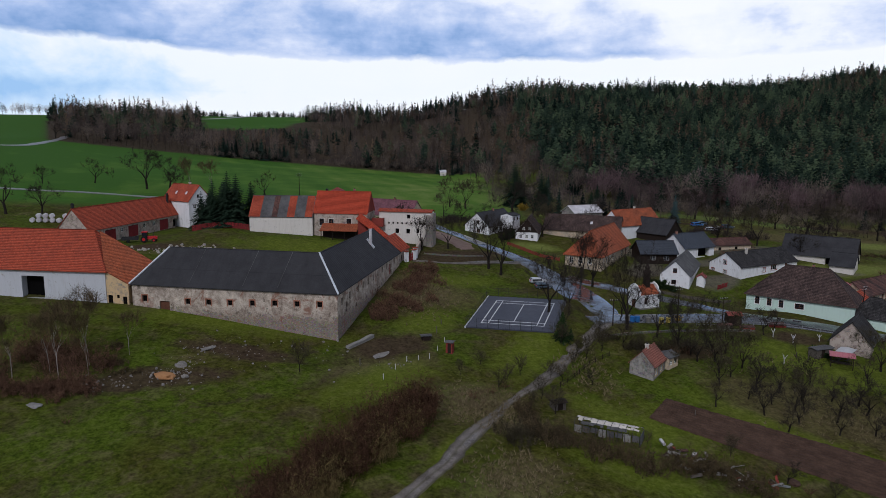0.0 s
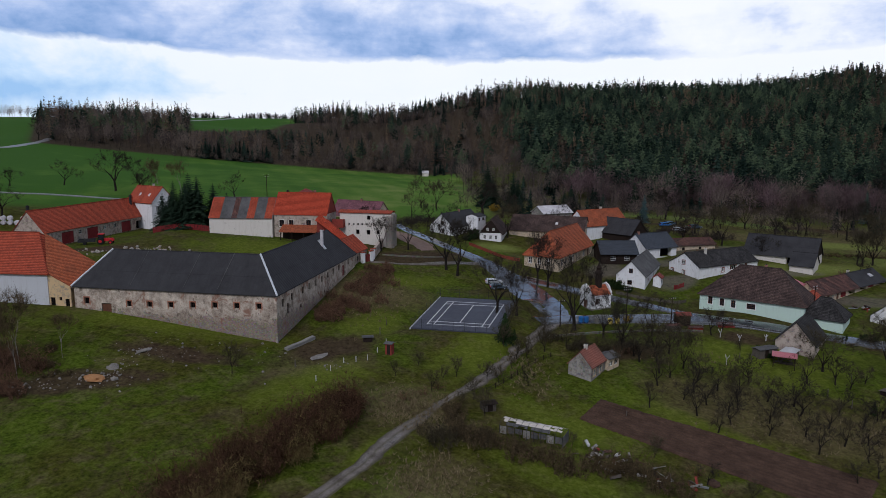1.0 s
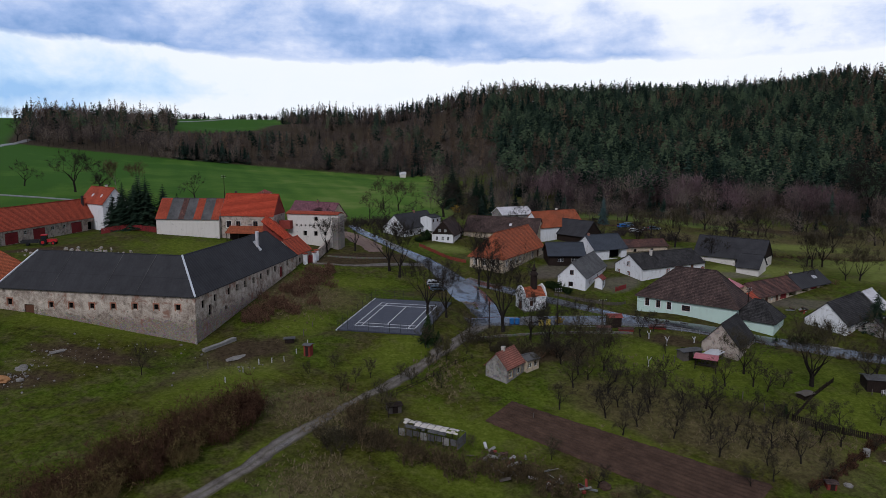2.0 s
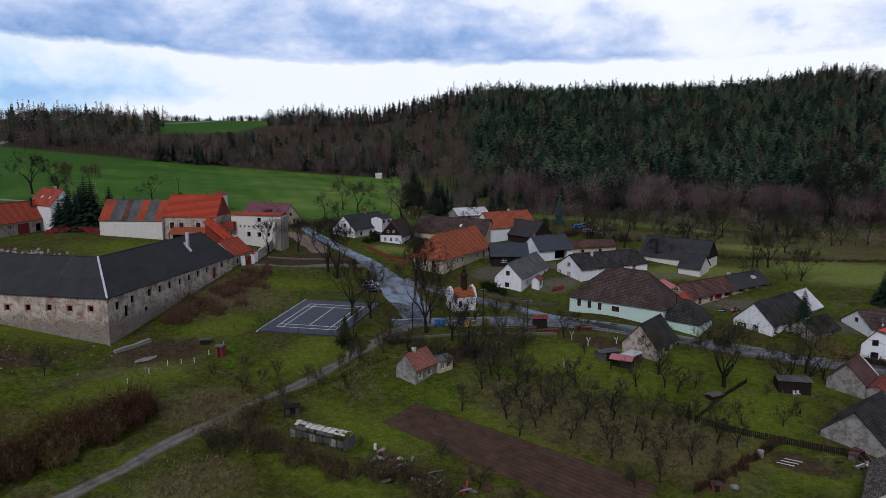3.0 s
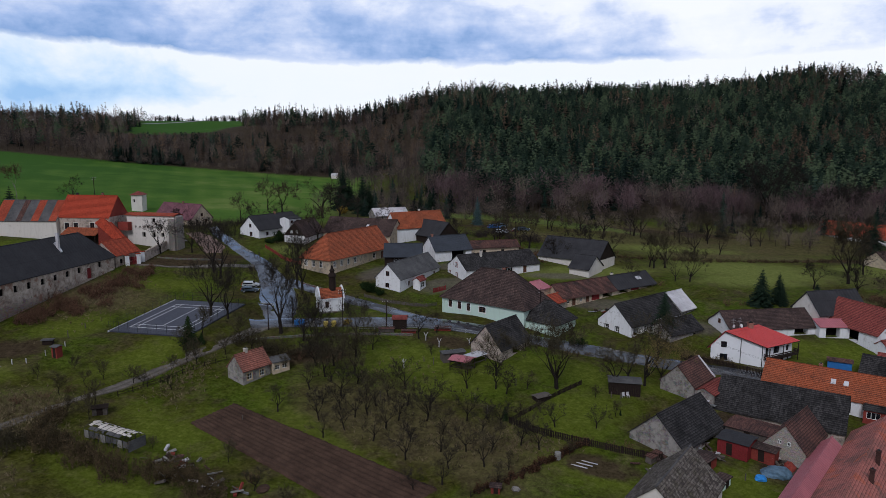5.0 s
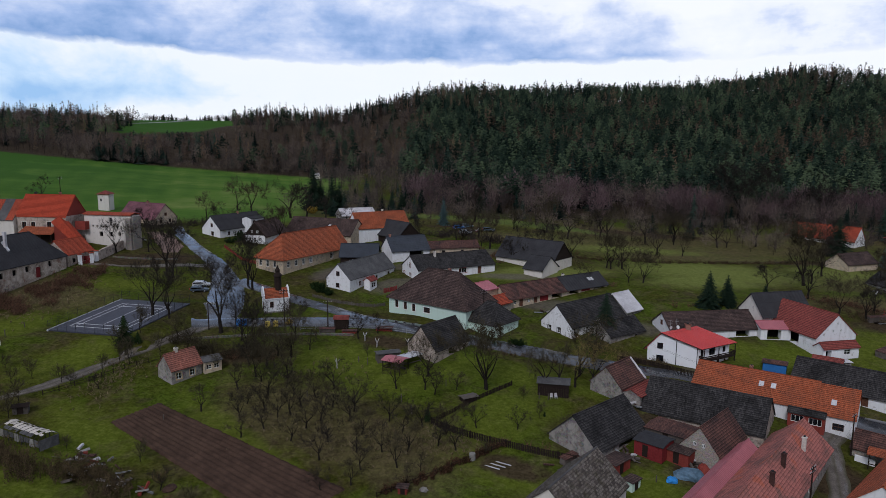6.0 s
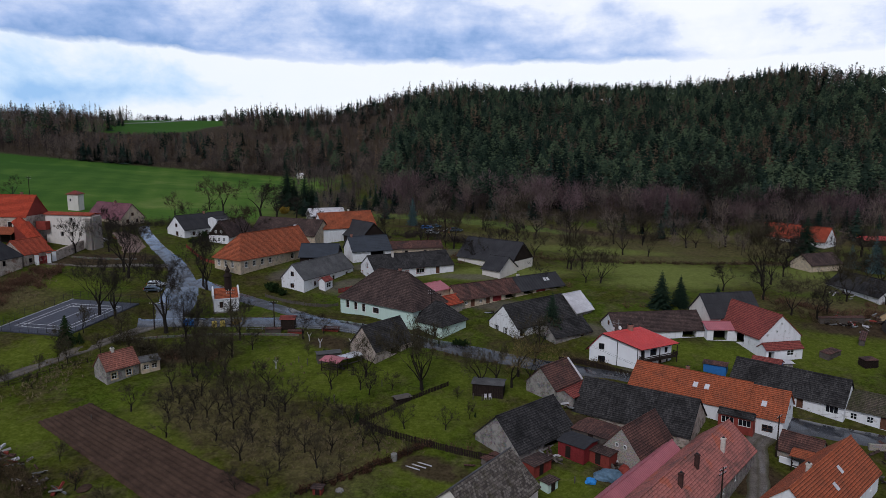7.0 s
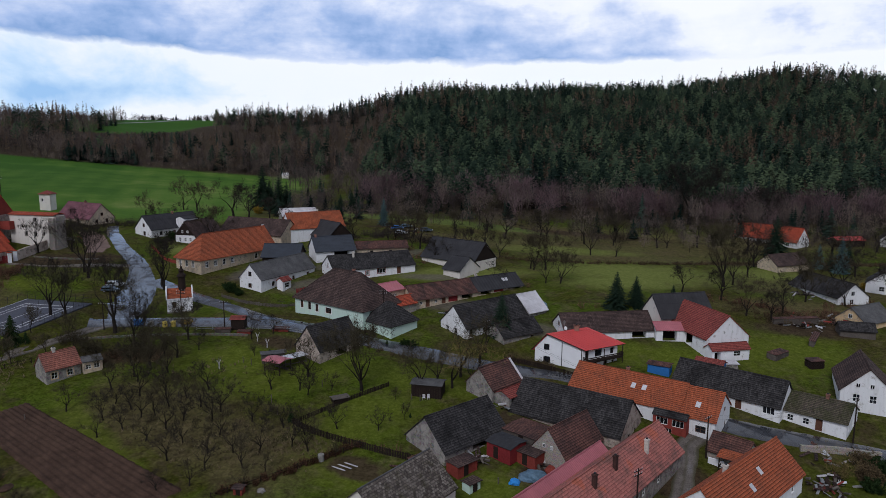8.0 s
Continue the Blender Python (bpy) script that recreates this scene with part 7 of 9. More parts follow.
plant([shrub("bush", "yellow flowering garden shrub", 155, 2.2, 2.6, "yellow_bush", 24, 4)], [(38.8, 276, 1.3), (57, 148.8, 0.6), (234, 190, 0.9)], "yellow shrubs", 11)
red_bush = [shrub("bush", "bare red-brown bush in rough grass", 160 + i, 1.9, 2.6, "bramble", 24) for i in range(3)]
plant(red_bush, [(148.5, 161.9, 1.2), (152, 162.5, 1.0), (169, 161.1, 1.3), (116, 150, 0.9), (72.3, 151.4, 0.6), (120.4, 143.9, 0.7), (42.7, 247, 1.2), (57.3, 130.8, 1.0), (98, 226.1, 1.0), (110, 206, 1.1), (104, 214, 1.2), (86, 222, 1.1), (134, 214, 0.9), (128, 186, 0.8), (137, 178, 0.9), (-52, 94.5, 0.9), (-5, 152, 1.1), (-3, 156, 1.3), (-6.5, 160, 1.4), (-1, 161, 1.2), (-4, 165, 1.3), (-6, 169, 1.2), (0.5, 157, 1.0), (2, 166, 1.1), (-8, 148, 1.0), (-4.5, 172, 1.0), (-58, 101, 1.2), (-61, 103, 1.3),
                 (-65, 101, 1.2), (-68, 104, 1.4), (-54, 103, 1.0), (11, 110.5, 1.0), (13.5, 113, 1.1), (50.6, 91.7, 0.8), (53.6, 87.6, 0.7), (105, 102, 0.8), (107.5, 101.5, 0.9), (101, 103, 0.7), (82, 88, 0.7), (8, 108, 0.8),
                 (49.5, 131, 1.2), (53, 132, 1.3), (98, 146.5, 0.8), (199, 157, 1.2), (206, 160, 1.4), (210, 164, 1.3), (193, 160, 1.1), (180, 160, 1.0), (170, 150, 0.6),
                 (184, 90, 1.0), (187, 94, 1.1)], "bare bushes", 12)


def part_of(ob, name, me):
    p = new(name, me)
    p.parent = ob
    return tagged(p, kind="stuff")


def thicket(name, label, spots, mat, seed, per=90, height=2.6, reach=1.7, leaves=1, leaf=0.075):
    """Scrub too dense to count: thin crossing stems over the given stretch of ground."""
    r = np.random.RandomState(seed)
    segs, tri = [], []
    for x, y, s in spots:
        for _ in range(int(per * s)):
            a, d = r.rand() * 2 * math.pi, reach * s * math.sqrt(r.rand())
            px, py = x + math.cos(a) * d, y + math.sin(a) * d
            p = np.array([px, py, gz(px, py) - 0.1])
            w = np.array([math.cos(a) * 0.35 * r.rand(), math.sin(a) * 0.35 * r.rand(), 1.0]) + r.randn(3) * 0.15
            ln = height * s * (0.6 + 0.45 * r.rand()) * (1.05 - 0.55 * (d / (reach * s)) ** 2)
            for i in range(3):
                e = p + w * ln / 3
                segs.append((*p, *e, 0.035 - 0.009 * i, 0.026 - 0.009 * i))
                for _ in range(6):
                    g = e + (w * 0.5 + r.randn(3) * 0.75) * ln * 0.2
                    segs.append((*e, *g, 0.017, 0.010))
                    for _ in range(leaves):
                        c = e + (g - e) * (0.4 + 0.7 * r.rand())
                        tri += [c, c + r.randn(3) * leaf, c + r.randn(3) * leaf]
                w = w + r.randn(3) * 0.25
                p = e
    v, f = slivers(segs, r)
    ob = tagged(new(name, raw_mesh(name, v, f, M[mat])), label, "bushes", kind="stuff")
    v = np.array(tri)
    part_of(ob, "dry_leaf_cover", raw_mesh("dry_leaf_cover", v, np.arange(len(v)).reshape(-1, 3), M[mat]))
    return ob


def along(pts, step, wide, seed, size=1.0):
    r = np.random.RandomState(seed)
    p = smooth_line([(*q, 0) for q in pts], step)
    return [(a + r.randn() * wide, b + r.randn() * wide, size * (0.8 + 0.45 * r.rand())) for a, b, _ in p]


thicket("hedge", "thick red-brown leafless hedge along the track", along([(-20, 72), (-15.5, 80.5), (-9.5, 88.5), (-4.5, 97), (-1.2, 104)], 1.1, 1.2, 21, 1.25), "hedge", 22, 95, 3.3, 1.9)
thicket("hedge", "budding olive twigs in the hedge by the track", along([(-17, 74), (-12, 82), (-6, 90.5), (-1.8, 99)], 2.2, 1.0, 23, 1.05), "hedge_green", 24, 80, 3.3, 1.4)
thicket("scrub", "tangled brown scrub round the old greenhouse", along([(15.5, 104), (17.5, 100.5), (20, 96.5), (24, 94.2), (29.4, 92.2), (36.3, 90.6), (42, 90.5), (47, 87.5)], 1.2, 1.0, 25, 0.85), "bramble_olive", 26, 62, 3.0, 1.7)
thicket("scrub", "grey tangled scrub on the verge", along([(12, 95), (17, 98), (22, 96)], 0.8, 1.6, 27, 0.85), "lichen_twig", 28, 34, 2.4, 2.1)
thicket("scrub", "brown brambles on the bank below the granary", along([(-10, 139), (-6, 150), (-4, 160), (-1, 168), (-2, 177)], 0.8, 2.3, 29, 0.75), "bramble", 30, 70, 2.0, 1.9)
thicket("scrub", "bare scrub between the road and the gardens", along([(37, 137), (40, 135), (47, 133), (51, 134), (56, 133)], 1.3, 1.2, 31, 0.9), "lichen_twig", 32, 50, 2.6, 1.6)
thicket("scrub", "red-brown brambles below the birches", along([(-72, 103), (-62, 104), (-54, 103)], 0.9, 1.6, 33, 0.9), "bramble", 34, 60, 1.9, 1.8)
thicket("scrub", "brown scrub along the brook", along([(186, 172), (195, 166), (206, 163), (222, 168)], 0.9, 3.0, 35, 0.7), "bramble", 36, 40, 1.6, 1.9)
thicket("scrub", "bare hedge on the field boundary", along([(132, 209), (150, 209), (163, 210), (180, 214), (197, 218), (225, 222), (260, 222)], 1.0, 0.7, 37, 0.5), "bramble_olive", 38, 40, 1.8, 1.6)
thicket("climber", "red-brown climbing plants along the garden fence", along([(83, 90.5), (88, 93.8), (95, 98.8), (101, 102.8)], 0.9, 0.3, 41, 0.5), "hedge", 42, 50, 2.0, 1.0)
thicket("scrub", "garden hedges and bare shrubs behind the houses", along([(-4, 232), (8, 238), (20, 240), (60, 228), (90, 232), (112, 224)], 1.4, 3.0, 39, 0.9), "far_twigs", 40, 35, 2.4, 1.8)


thicket("shrub", "bare yellowish shrub in the garden by the stone wall", [(174.4, 96.8, 1.0), (175.6, 97.8, 0.8)], "hedge_green", 71, 26, 4.6, 1.2)
thicket("scrub", "dark bramble along the lower lawn", along([(178.4, 95), (180.2, 99), (181.5, 101)], 0.9, 0.5, 73, 0.8), "bramble_olive", 74, 80, 1.9, 1.4, 3, 0.12)
thicket("hedge", "clipped brown hedge behind the lane fence", along([(128.5, 134.4), (132, 133.2), (136.5, 131.2)], 0.8, 0.3, 61, 0.45), "bramble_olive", 62, 70, 2.2, 1.4)
thicket("hedge", "ragged bare shrubs along the lane verge", along([(100, 138.5), (108, 134.6), (116, 131)], 1.8, 0.6, 63, 0.4), "bramble_olive", 64, 40, 2.0, 1.6)
thicket("scrub", "shrubs and dead stems in the gardens behind the houses", along([(92, 205), (104, 206), (112, 203), (118, 206)], 1.6, 2.4, 65, 0.6), "bramble", 66, 40, 2.2, 1.8)
thicket("scrub", "bare shrubs between the cottages", along([(40, 232), (52, 234), (66, 238), (80, 244)], 1.6, 2.4, 67, 0.7), "bramble_olive", 68, 40, 2.4, 1.8)
thicket("scrub", "overgrown bank below the meadow", along([(186, 166), (194, 160), (204, 158)], 0.9, 2.2, 69, 0.6), "bramble_olive", 70, 40, 2.0, 1.8)


thicket("scrub", "tall red-brown bare bushes under the birches", along([(-70, 112), (-64, 114), (-58, 111), (-55, 106)], 1.0, 2.2, 71, 1.0), "bramble", 72, 55, 3.6, 1.9)
thicket("scrub", "dark brushwood heap beside the birches", along([(-56, 116), (-52, 113), (-49, 109)], 1.1, 1.2, 73, 0.6), "bramble_olive", 74, 50, 1.8, 1.7)


def tufts():
    """Dry grass standing in patches."""
    r = np.random.RandomState(50)
    tri = []
    for cx, cy, rx, ry, n in ((8, 106, 7, 5, 700), (-2, 160, 6, 14, 900), (72, 107, 14, 6, 150), (82, 102, 12, 5, 150), (12, 86, 6, 6, 400), (14, 100, 5, 4, 300), (66, 128, 9, 6, 80), (30, 122, 4, 8, 300), (90, 103, 8, 3, 300)):
        for _ in range(n):
            x, y = cx + rx * r.randn() * 0.6, cy + ry * r.randn() * 0.6
            p = np.array([x, y, gz(x, y) - 0.03])
            for _ in range(6):
                t = np.array([r.randn() * 0.35, r.randn() * 0.35, 0.3 + 0.45 * r.rand()])
                s = np.array([r.randn() * 0.035, r.randn() * 0.035, 0])
                tri += [p - s, p + s, p + t]
    v = np.array(tri)
    tagged(new("dry_grass", raw_mesh("dry_grass", v, np.arange(len(v)).reshape(-1, 3), M["dry_grass"])), "tufts of dry straw-coloured grass", "grass", kind="stuff")


tufts()


# ---- the woods on the hills ----
def fir_shape(r, kind):
    """Corners of one far tree of height 1, three to a face: needled kinds and bare kinds."""
    tri = []

    def sliver(p, q, w):
        s = np.cross(q - p, r.randn(3))
        s *= w / (np.linalg.norm(s) + 1e-9)
        tri.extend([p - s, p + s, q])

    if kind == "spruce":
        for i in range(15):
            f = i / 14
            z, reach = 0.08 + 0.89 * f, 0.19 * (1 - f) ** 0.85 + 0.018
            for k in range(7):
                a = 2 * math.pi * (k + r.rand()) / 7
                c, s = math.cos(a), math.sin(a)
                ln = reach * (0.6 + 0.7 * r.rand())
                w = ln * 0.5
                tip = np.array([c * ln, s * ln, z - 0.06 * (1 - f * 0.6)])
                tri += [(0, 0, z + 0.03), tip + [-s * w, c * w, 0], tip - [-s * w, c * w, 0]]
    elif kind in ("pine", "crest_pine"):
        low, bent = (0.12 if kind == "crest_pine" else 0.46) + 0.12 * r.rand(), r.randn(2) * 0.04
        for i in range(8):
            f = i / 7
            z = low + (0.97 - low) * f
            reach = (0.178 * (1 - f) ** 0.5 + 0.022) * (0.7 if i == 0 else 1.0) * (0.8 + 0.4 * r.rand())
            for k in range(7 if f < 0.8 else 5):
                a, g = r.rand() * 2 * math.pi, reach * math.sqrt(0.1 + 0.9 * r.rand())
                c = np.array([math.cos(a) * g + bent[0] * f, math.sin(a) * g + bent[1] * f, z + 0.035 * r.randn() - 0.10 * (g - 0.05)])
                size = 0.035 + 0.030 * r.rand()
                turn = r.rand() * 2 * math.pi
                rim = [c + [math.cos(turn + 2.1 * q) * size * (0.7 + 0.6 * r.rand()), math.sin(turn + 2.1 * q) * size * (0.7 + 0.6 * r.rand()), -0.020 * r.rand()] for q in range(3)]
                top = c + [0, 0, 0.022 + 0.016 * r.rand()]
                tri += [rim[0], rim[1], top, rim[1], rim[2], top, rim[2], rim[0], top]
    elif kind == "larch":
        for i in range(46):
            f = 0.16 + 0.82 * r.rand()
            a = r.rand() * 2 * math.pi
            ln = 0.15 * (1.06 - f) ** 0.7 * (0.6 + 0.5 * r.rand())
            p = np.array([0, 0, f])
            q = p + np.array([math.cos(a), math.sin(a), 0.15 + 0.3 * r.rand()]) * ln
            sliver(p, q, 0.007)
            for _ in range(4):
                g = p + (q - p) * (0.3 + 0.7 * r.rand())
                sliver(g, g + r.randn(3) * 0.020 - [0, 0, 0.012], 0.009)
    else:
        wide, mid, tall, twigs = (0.30, 0.56, 0.42, 330) if kind == "alder" else (0.23, 0.62, 0.37, 190)
        for k in range(9):
            a, z = r.rand() * 2 * math.pi, 0.15 + 0.35 * r.rand()
            g = wide * (0.3 + 0.6 * r.rand())
            sliver(np.array([0, 0, z]), np.array([math.cos(a) * g, math.sin(a) * g, min(0.97, z + 0.3 + 0.3 * r.rand())]), 0.006)
        for k in range(twigs):
            d = r.randn(3)
            d *= (r.rand() ** 0.45) / np.linalg.norm(d)
            p = np.array([d[0] * wide, d[1] * wide, mid + d[2] * tall * 0.9])
            way = np.array([d[0], d[1], 0.5 * d[2] + 0.75]) + r.randn(3) * 0.5
            sliver(p, p + way * (0.05 + 0.05 * r.rand()), 0.0052)
    tri = [np.array(t, float) for t in tri]
    w = 0.007
    top = 0.8 if kind in ("pine", "crest_pine", "spruce") else 0.93
    for k in range(3):
        a, b = 2 * math.pi * k / 3, 2 * math.pi * (k + 1) / 3
        tri += [np.array([w * math.cos(a), w * math.sin(a), -0.02]), np.array([w * math.cos(b), w * math.sin(b), -0.02]), np.array([0, 0, top])]
    return np.array(tri)


def woods(name, label, kind, mat, spots, heights, seed, slim=1.0):
    """One mesh of many far trees of a kind; each tree has a tone of its own, and the trunks take the bark."""
    r = np.random.RandomState(seed)
    shapes = [fir_shape(r, kind) for _ in range(7)]
    out, idx, tone = [], [], []
    land = ground_z([p[0] for p in spots], [p[1] for p in spots])
    for (x, y), h, z in zip(spots, heights, land):
        if -185 < x < -35 and y < 605:
            h = min(h, 40 + 0.017 * y - z)
            if h < 3:
                continue
        s = shapes[r.randint(7)]
        a = r.rand() * 2 * math.pi
        wide = h * (0.8 + 0.45 * r.rand()) * slim
        c, sn = math.cos(a) * wide, math.sin(a) * wide
        out.append(np.stack([x + s[:, 0] * c - s[:, 1] * sn, y + s[:, 0] * sn + s[:, 1] * c, z + s[:, 2] * h], 1))
        k = np.zeros(len(s) // 3, np.int32)
        k[-3:] = 1
        idx.append(k)
        tone.append(np.full(len(s), r.rand(), np.float32))
    v = np.vstack(out)
    me = raw_mesh(name, v, np.arange(len(v)).reshape(-1, 3), [M[mat], M["pine_bark" if kind in ("pine", "crest_pine", "larch") else "bark"]], index=np.concatenate(idx))
    me.attributes.new("tree_tone", "FLOAT", "POINT").data.foreach_set("value", np.concatenate(tone))
    return tagged(new(name, me), label, "forest", kind="stuff")


def scatter():
    """Where each kind stands: pines and spruces on the far hill, bare trees at its foot and on the near crest."""
    r = np.random.RandomState(77)
    got = {k: [] for k in ("pine", "crest_pine", "spruce", "larch", "bare", "alder", "edge")}
    y = 282.0
    while y < 840:
        step = 4.7 + 0.0050 * (y - 282)
        for x in np.arange(-420, 560, step):
            px, py = x + r.randn() * step * 0.33, y + r.randn() * step * 0.33
            foot = float(hill_foot(px))
            edge = foot + 22 + 10 * math.sin(px / 23) + 6 * math.sin(px / 7)
            if px < 90:
                edge = max(edge, 452 + 6 * math.sin(px / 17)) if px < 30 else edge + 10
            if py < edge or px < -0.53 * py + 5 * math.sin(py / 9):
                continue
            if ((px + 62) / 30) ** 2 + ((py - 545) / 26) ** 2 < 1 or (py > 590 and abs(px + 165) < 24):
                continue
            if abs(px) > 0.72 * py + 130:
                continue
            if py > 600 and (abs(px + 0.27 * py) < 0.055 * py or abs(px - 115 + 0.385 * py) < 0.05 * py):
                continue
            n = noise.noise((px / 55, py / 55, 3.0))
            if px < 60 and r.rand() < 0.3:
                continue
            right = float(smooth(20, 110, px + 50 * n))
            up = (py - edge) / 60
            if right > 0.5:
                q = r.rand()
                brow = math.exp(-(((px - 75) / 60) ** 2 + ((py - 700) / 80) ** 2)) + 0.9 * math.exp(-(((px - 470) / 90) ** 2 + ((py - 690) / 70) ** 2)) + 0.8 * math.exp(-(((px - 330) / 45) ** 2 + ((py - 735) / 30) ** 2))
                if up < 0.5 and q < 0.4:
                    k = "bare"
                elif q < brow * 0.85 or (n > 0.12 and q < 0.55):
                    k = "larch" if r.rand() < 0.75 else "bare"
                else:
                    k = "pine" if noise.noise((px / 30, py / 30, 9.0)) + 0.5 * r.rand() > -0.22 else "spruce"
            else:
                q = r.rand()
                k = ("spruce" if q < 0.55 else "pine" if q < 0.8 else "larch") if ((py > 735 and px > -130) or n < -0.45) else ("bare" if q < 0.60 else "larch" if q < 0.90 else "pine" if q < 0.98 else "spruce")
            if k == "pine" and py > 722:
                k = "crest_pine"
            if k in ("bare", "larch") and px < 70 and py < 640 and noise.noise((px / 26, py / 26, 21.0)) < -0.05 and px > -100:
                continue
            got[k].append((px, py))
        y += step
    # rounded clumps of alder along the brook at the hill's foot, with gaps between them
    for px, py, wide, n in ((144, 322, 15, 34), (128, 316, 10, 16), (163, 318, 10, 18), (201, 300, 13, 26), (100, 326, 10, 16), (84, 332, 8, 10), (240, 296, 9, 12), (272, 300, 12, 16), (305, 292, 12, 16), (340, 300, 14, 18), (380, 296, 14, 18), (425, 300, 16, 18)):
        for _ in range(n):
            a, g = r.rand() * 2 * math.pi, wide * math.sqrt(r.rand())
            got["alder"].append((px + math.cos(a) * g, py + 0.7 * math.sin(a) * g))
    for _ in range(210):
        px = r.uniform(70, 460)
        py = float(hill_foot(px)) + r.uniform(-22, 26) + 10 * math.sin(px / 23)
        got["bare" if r.rand() < 0.75 else "alder"].append((px, py))
    for px, py in ((211, 297), (213, 300), (209, 301)):
        got["larch"].append((px, py))
    for _ in range(120):
        px = r.uniform(25, 120)
        got["bare"].append((px, r.uniform(330, 450)))
    for _ in range(46):
        px = r.uniform(215, 330)
        got["bare"].append((px, r.uniform(262, 285)))
    for _ in range(34):
        px = r.uniform(-143, -92)
        got["edge"].append((px, 440 + 0.12 * (px + 143) + r.uniform(6, 22)))
    for px, py, n, w in ((72, 342, 9, 9), (52, 320, 5, 6), (12, 452, 6, 8), (-40, 480, 5, 12), (120, 300, 4, 8), (35, 470, 5, 8), (260, 280, 8, 12), (205, 282, 5, 6)):
        for _ in range(n):
            got["edge"].append((px + r.randn() * w, py + r.randn() * w * 0.5))
    for px in (244, 302, 312, 398):
        got["spruce"].append((px, 772))
    for _ in range(46):
        got["spruce"].append((462 + r.randn() * 17, 742 + r.randn() * 9))
    for px, py, n in ((215, 640, 26), (310, 700, 18), (120, 560, 14)):
        for _ in range(n):
            got["spruce"].append((px + r.randn() * 13, py + r.randn() * 13))
    return got, r


GOT, RNG = scatter()
for kind, mat, lo, hi, label in (("edge", "spruce", 6, 14, "dark spruces at the edge of the wood"), ("pine", "pine", 14, 20, "dense dark green pine forest on the hill"), ("crest_pine", "pine", 11, 19, "pines along the crest of the hill"), ("spruce", "spruce", 12, 24, "dark spruces among the pines"),
                                 ("larch", "larch", 13, 26, "brown leafless larches on the slope"), ("bare", "far_twigs", 9, 18, "grey-brown leafless broadleaf wood"),
                                 ("alder", "alder", 13, 18, "purple-brown leafless alders at the foot of the hill")):
    woods("forest", label, "spruce" if kind == "edge" else kind, mat, GOT[kind], RNG.uniform(lo, hi, len(GOT[kind])) * (0.8 + 0.25 * RNG.rand(len(GOT[kind]))), 5)
woods("treeline", "far trees along the horizon", "bare", "far_twigs", [(x + RNG.randn() * 4, 700 + 30 * math.sin(x / 40) + RNG.randn() * 6) for x in np.arange(-460, -385, 2.5)], RNG.uniform(9, 15, 40), 6)
woods("treeline", "far dark woodland beyond the fields", "alder", "far_twigs", [(x + RNG.randn() * 3, 985 + RNG.randn() * 14) for x in np.arange(-420, -90, 1.6)], RNG.uniform(5, 10, 207) * (0.8 + 0.4 * np.sin(np.arange(207) / 9.0)), 7, 1.6)
woods("treeline", "far conifers beyond the fields", "spruce", "spruce", [(x + RNG.randn() * 4, 990 + RNG.randn() * 12) for x in np.arange(-330, -110, 3.2)], RNG.uniform(6, 11, 69), 8, 1.3)
SCRUB = [(RNG.uniform(26, 112), RNG.uniform(276, 330)) for _ in range(70)] + [(RNG.uniform(36, 130), RNG.uniform(250, 282)) for _ in range(34)] + [(RNG.uniform(128, 300), RNG.uniform(236, 280)) for _ in range(90)]
SCRUB += [(RNG.uniform(-60, 40), 448 + RNG.uniform(0, 60)) for _ in range(90)]
woods("bushes", "grey-brown leafless bushes between the field and the houses", "alder", "far_twigs", SCRUB, RNG.uniform(3, 9, len(SCRUB)), 12, 1.3)
YOUNG = [(x + RNG.randn() * 7, y + RNG.randn() * 5) for x, y, n in ((70, 262, 6), (62, 272, 5), (-30, 470, 8), (5, 476, 8), (28, 462, 9), (128, 286, 5), (182, 264, 4), (84, 300, 6)) for _ in range(n)]
woods("young_spruces", "young dark green spruces at the field's edge", "spruce", "spruce", YOUNG, RNG.uniform(5, 11, len(YOUNG)), 13, 1.2)
UNDER = [(px, float(hill_foot(px)) - 22 + 10 * math.sin(px / 23) + RNG.randn() * 7) for px in np.arange(72, 470, 1.5)]
UNDER += [(px, 444 - 0.12 * px * 0 + 0.16 * (px + 143) + RNG.randn() * 3) for px in np.arange(-150, 40, 1.6)]
woods("undergrowth", "brown leafless undergrowth at the edge of the wood", "alder", "far_twigs", UNDER, RNG.uniform(3, 7, len(UNDER)), 9)


# ---- small things ----
def put(name, label, category, x, y, yaw=0.0, z=None, group=""):
    return thing(name, pose(x, y, gz(x, y) if z is None else z, 0, 0, yaw), label, category, group)


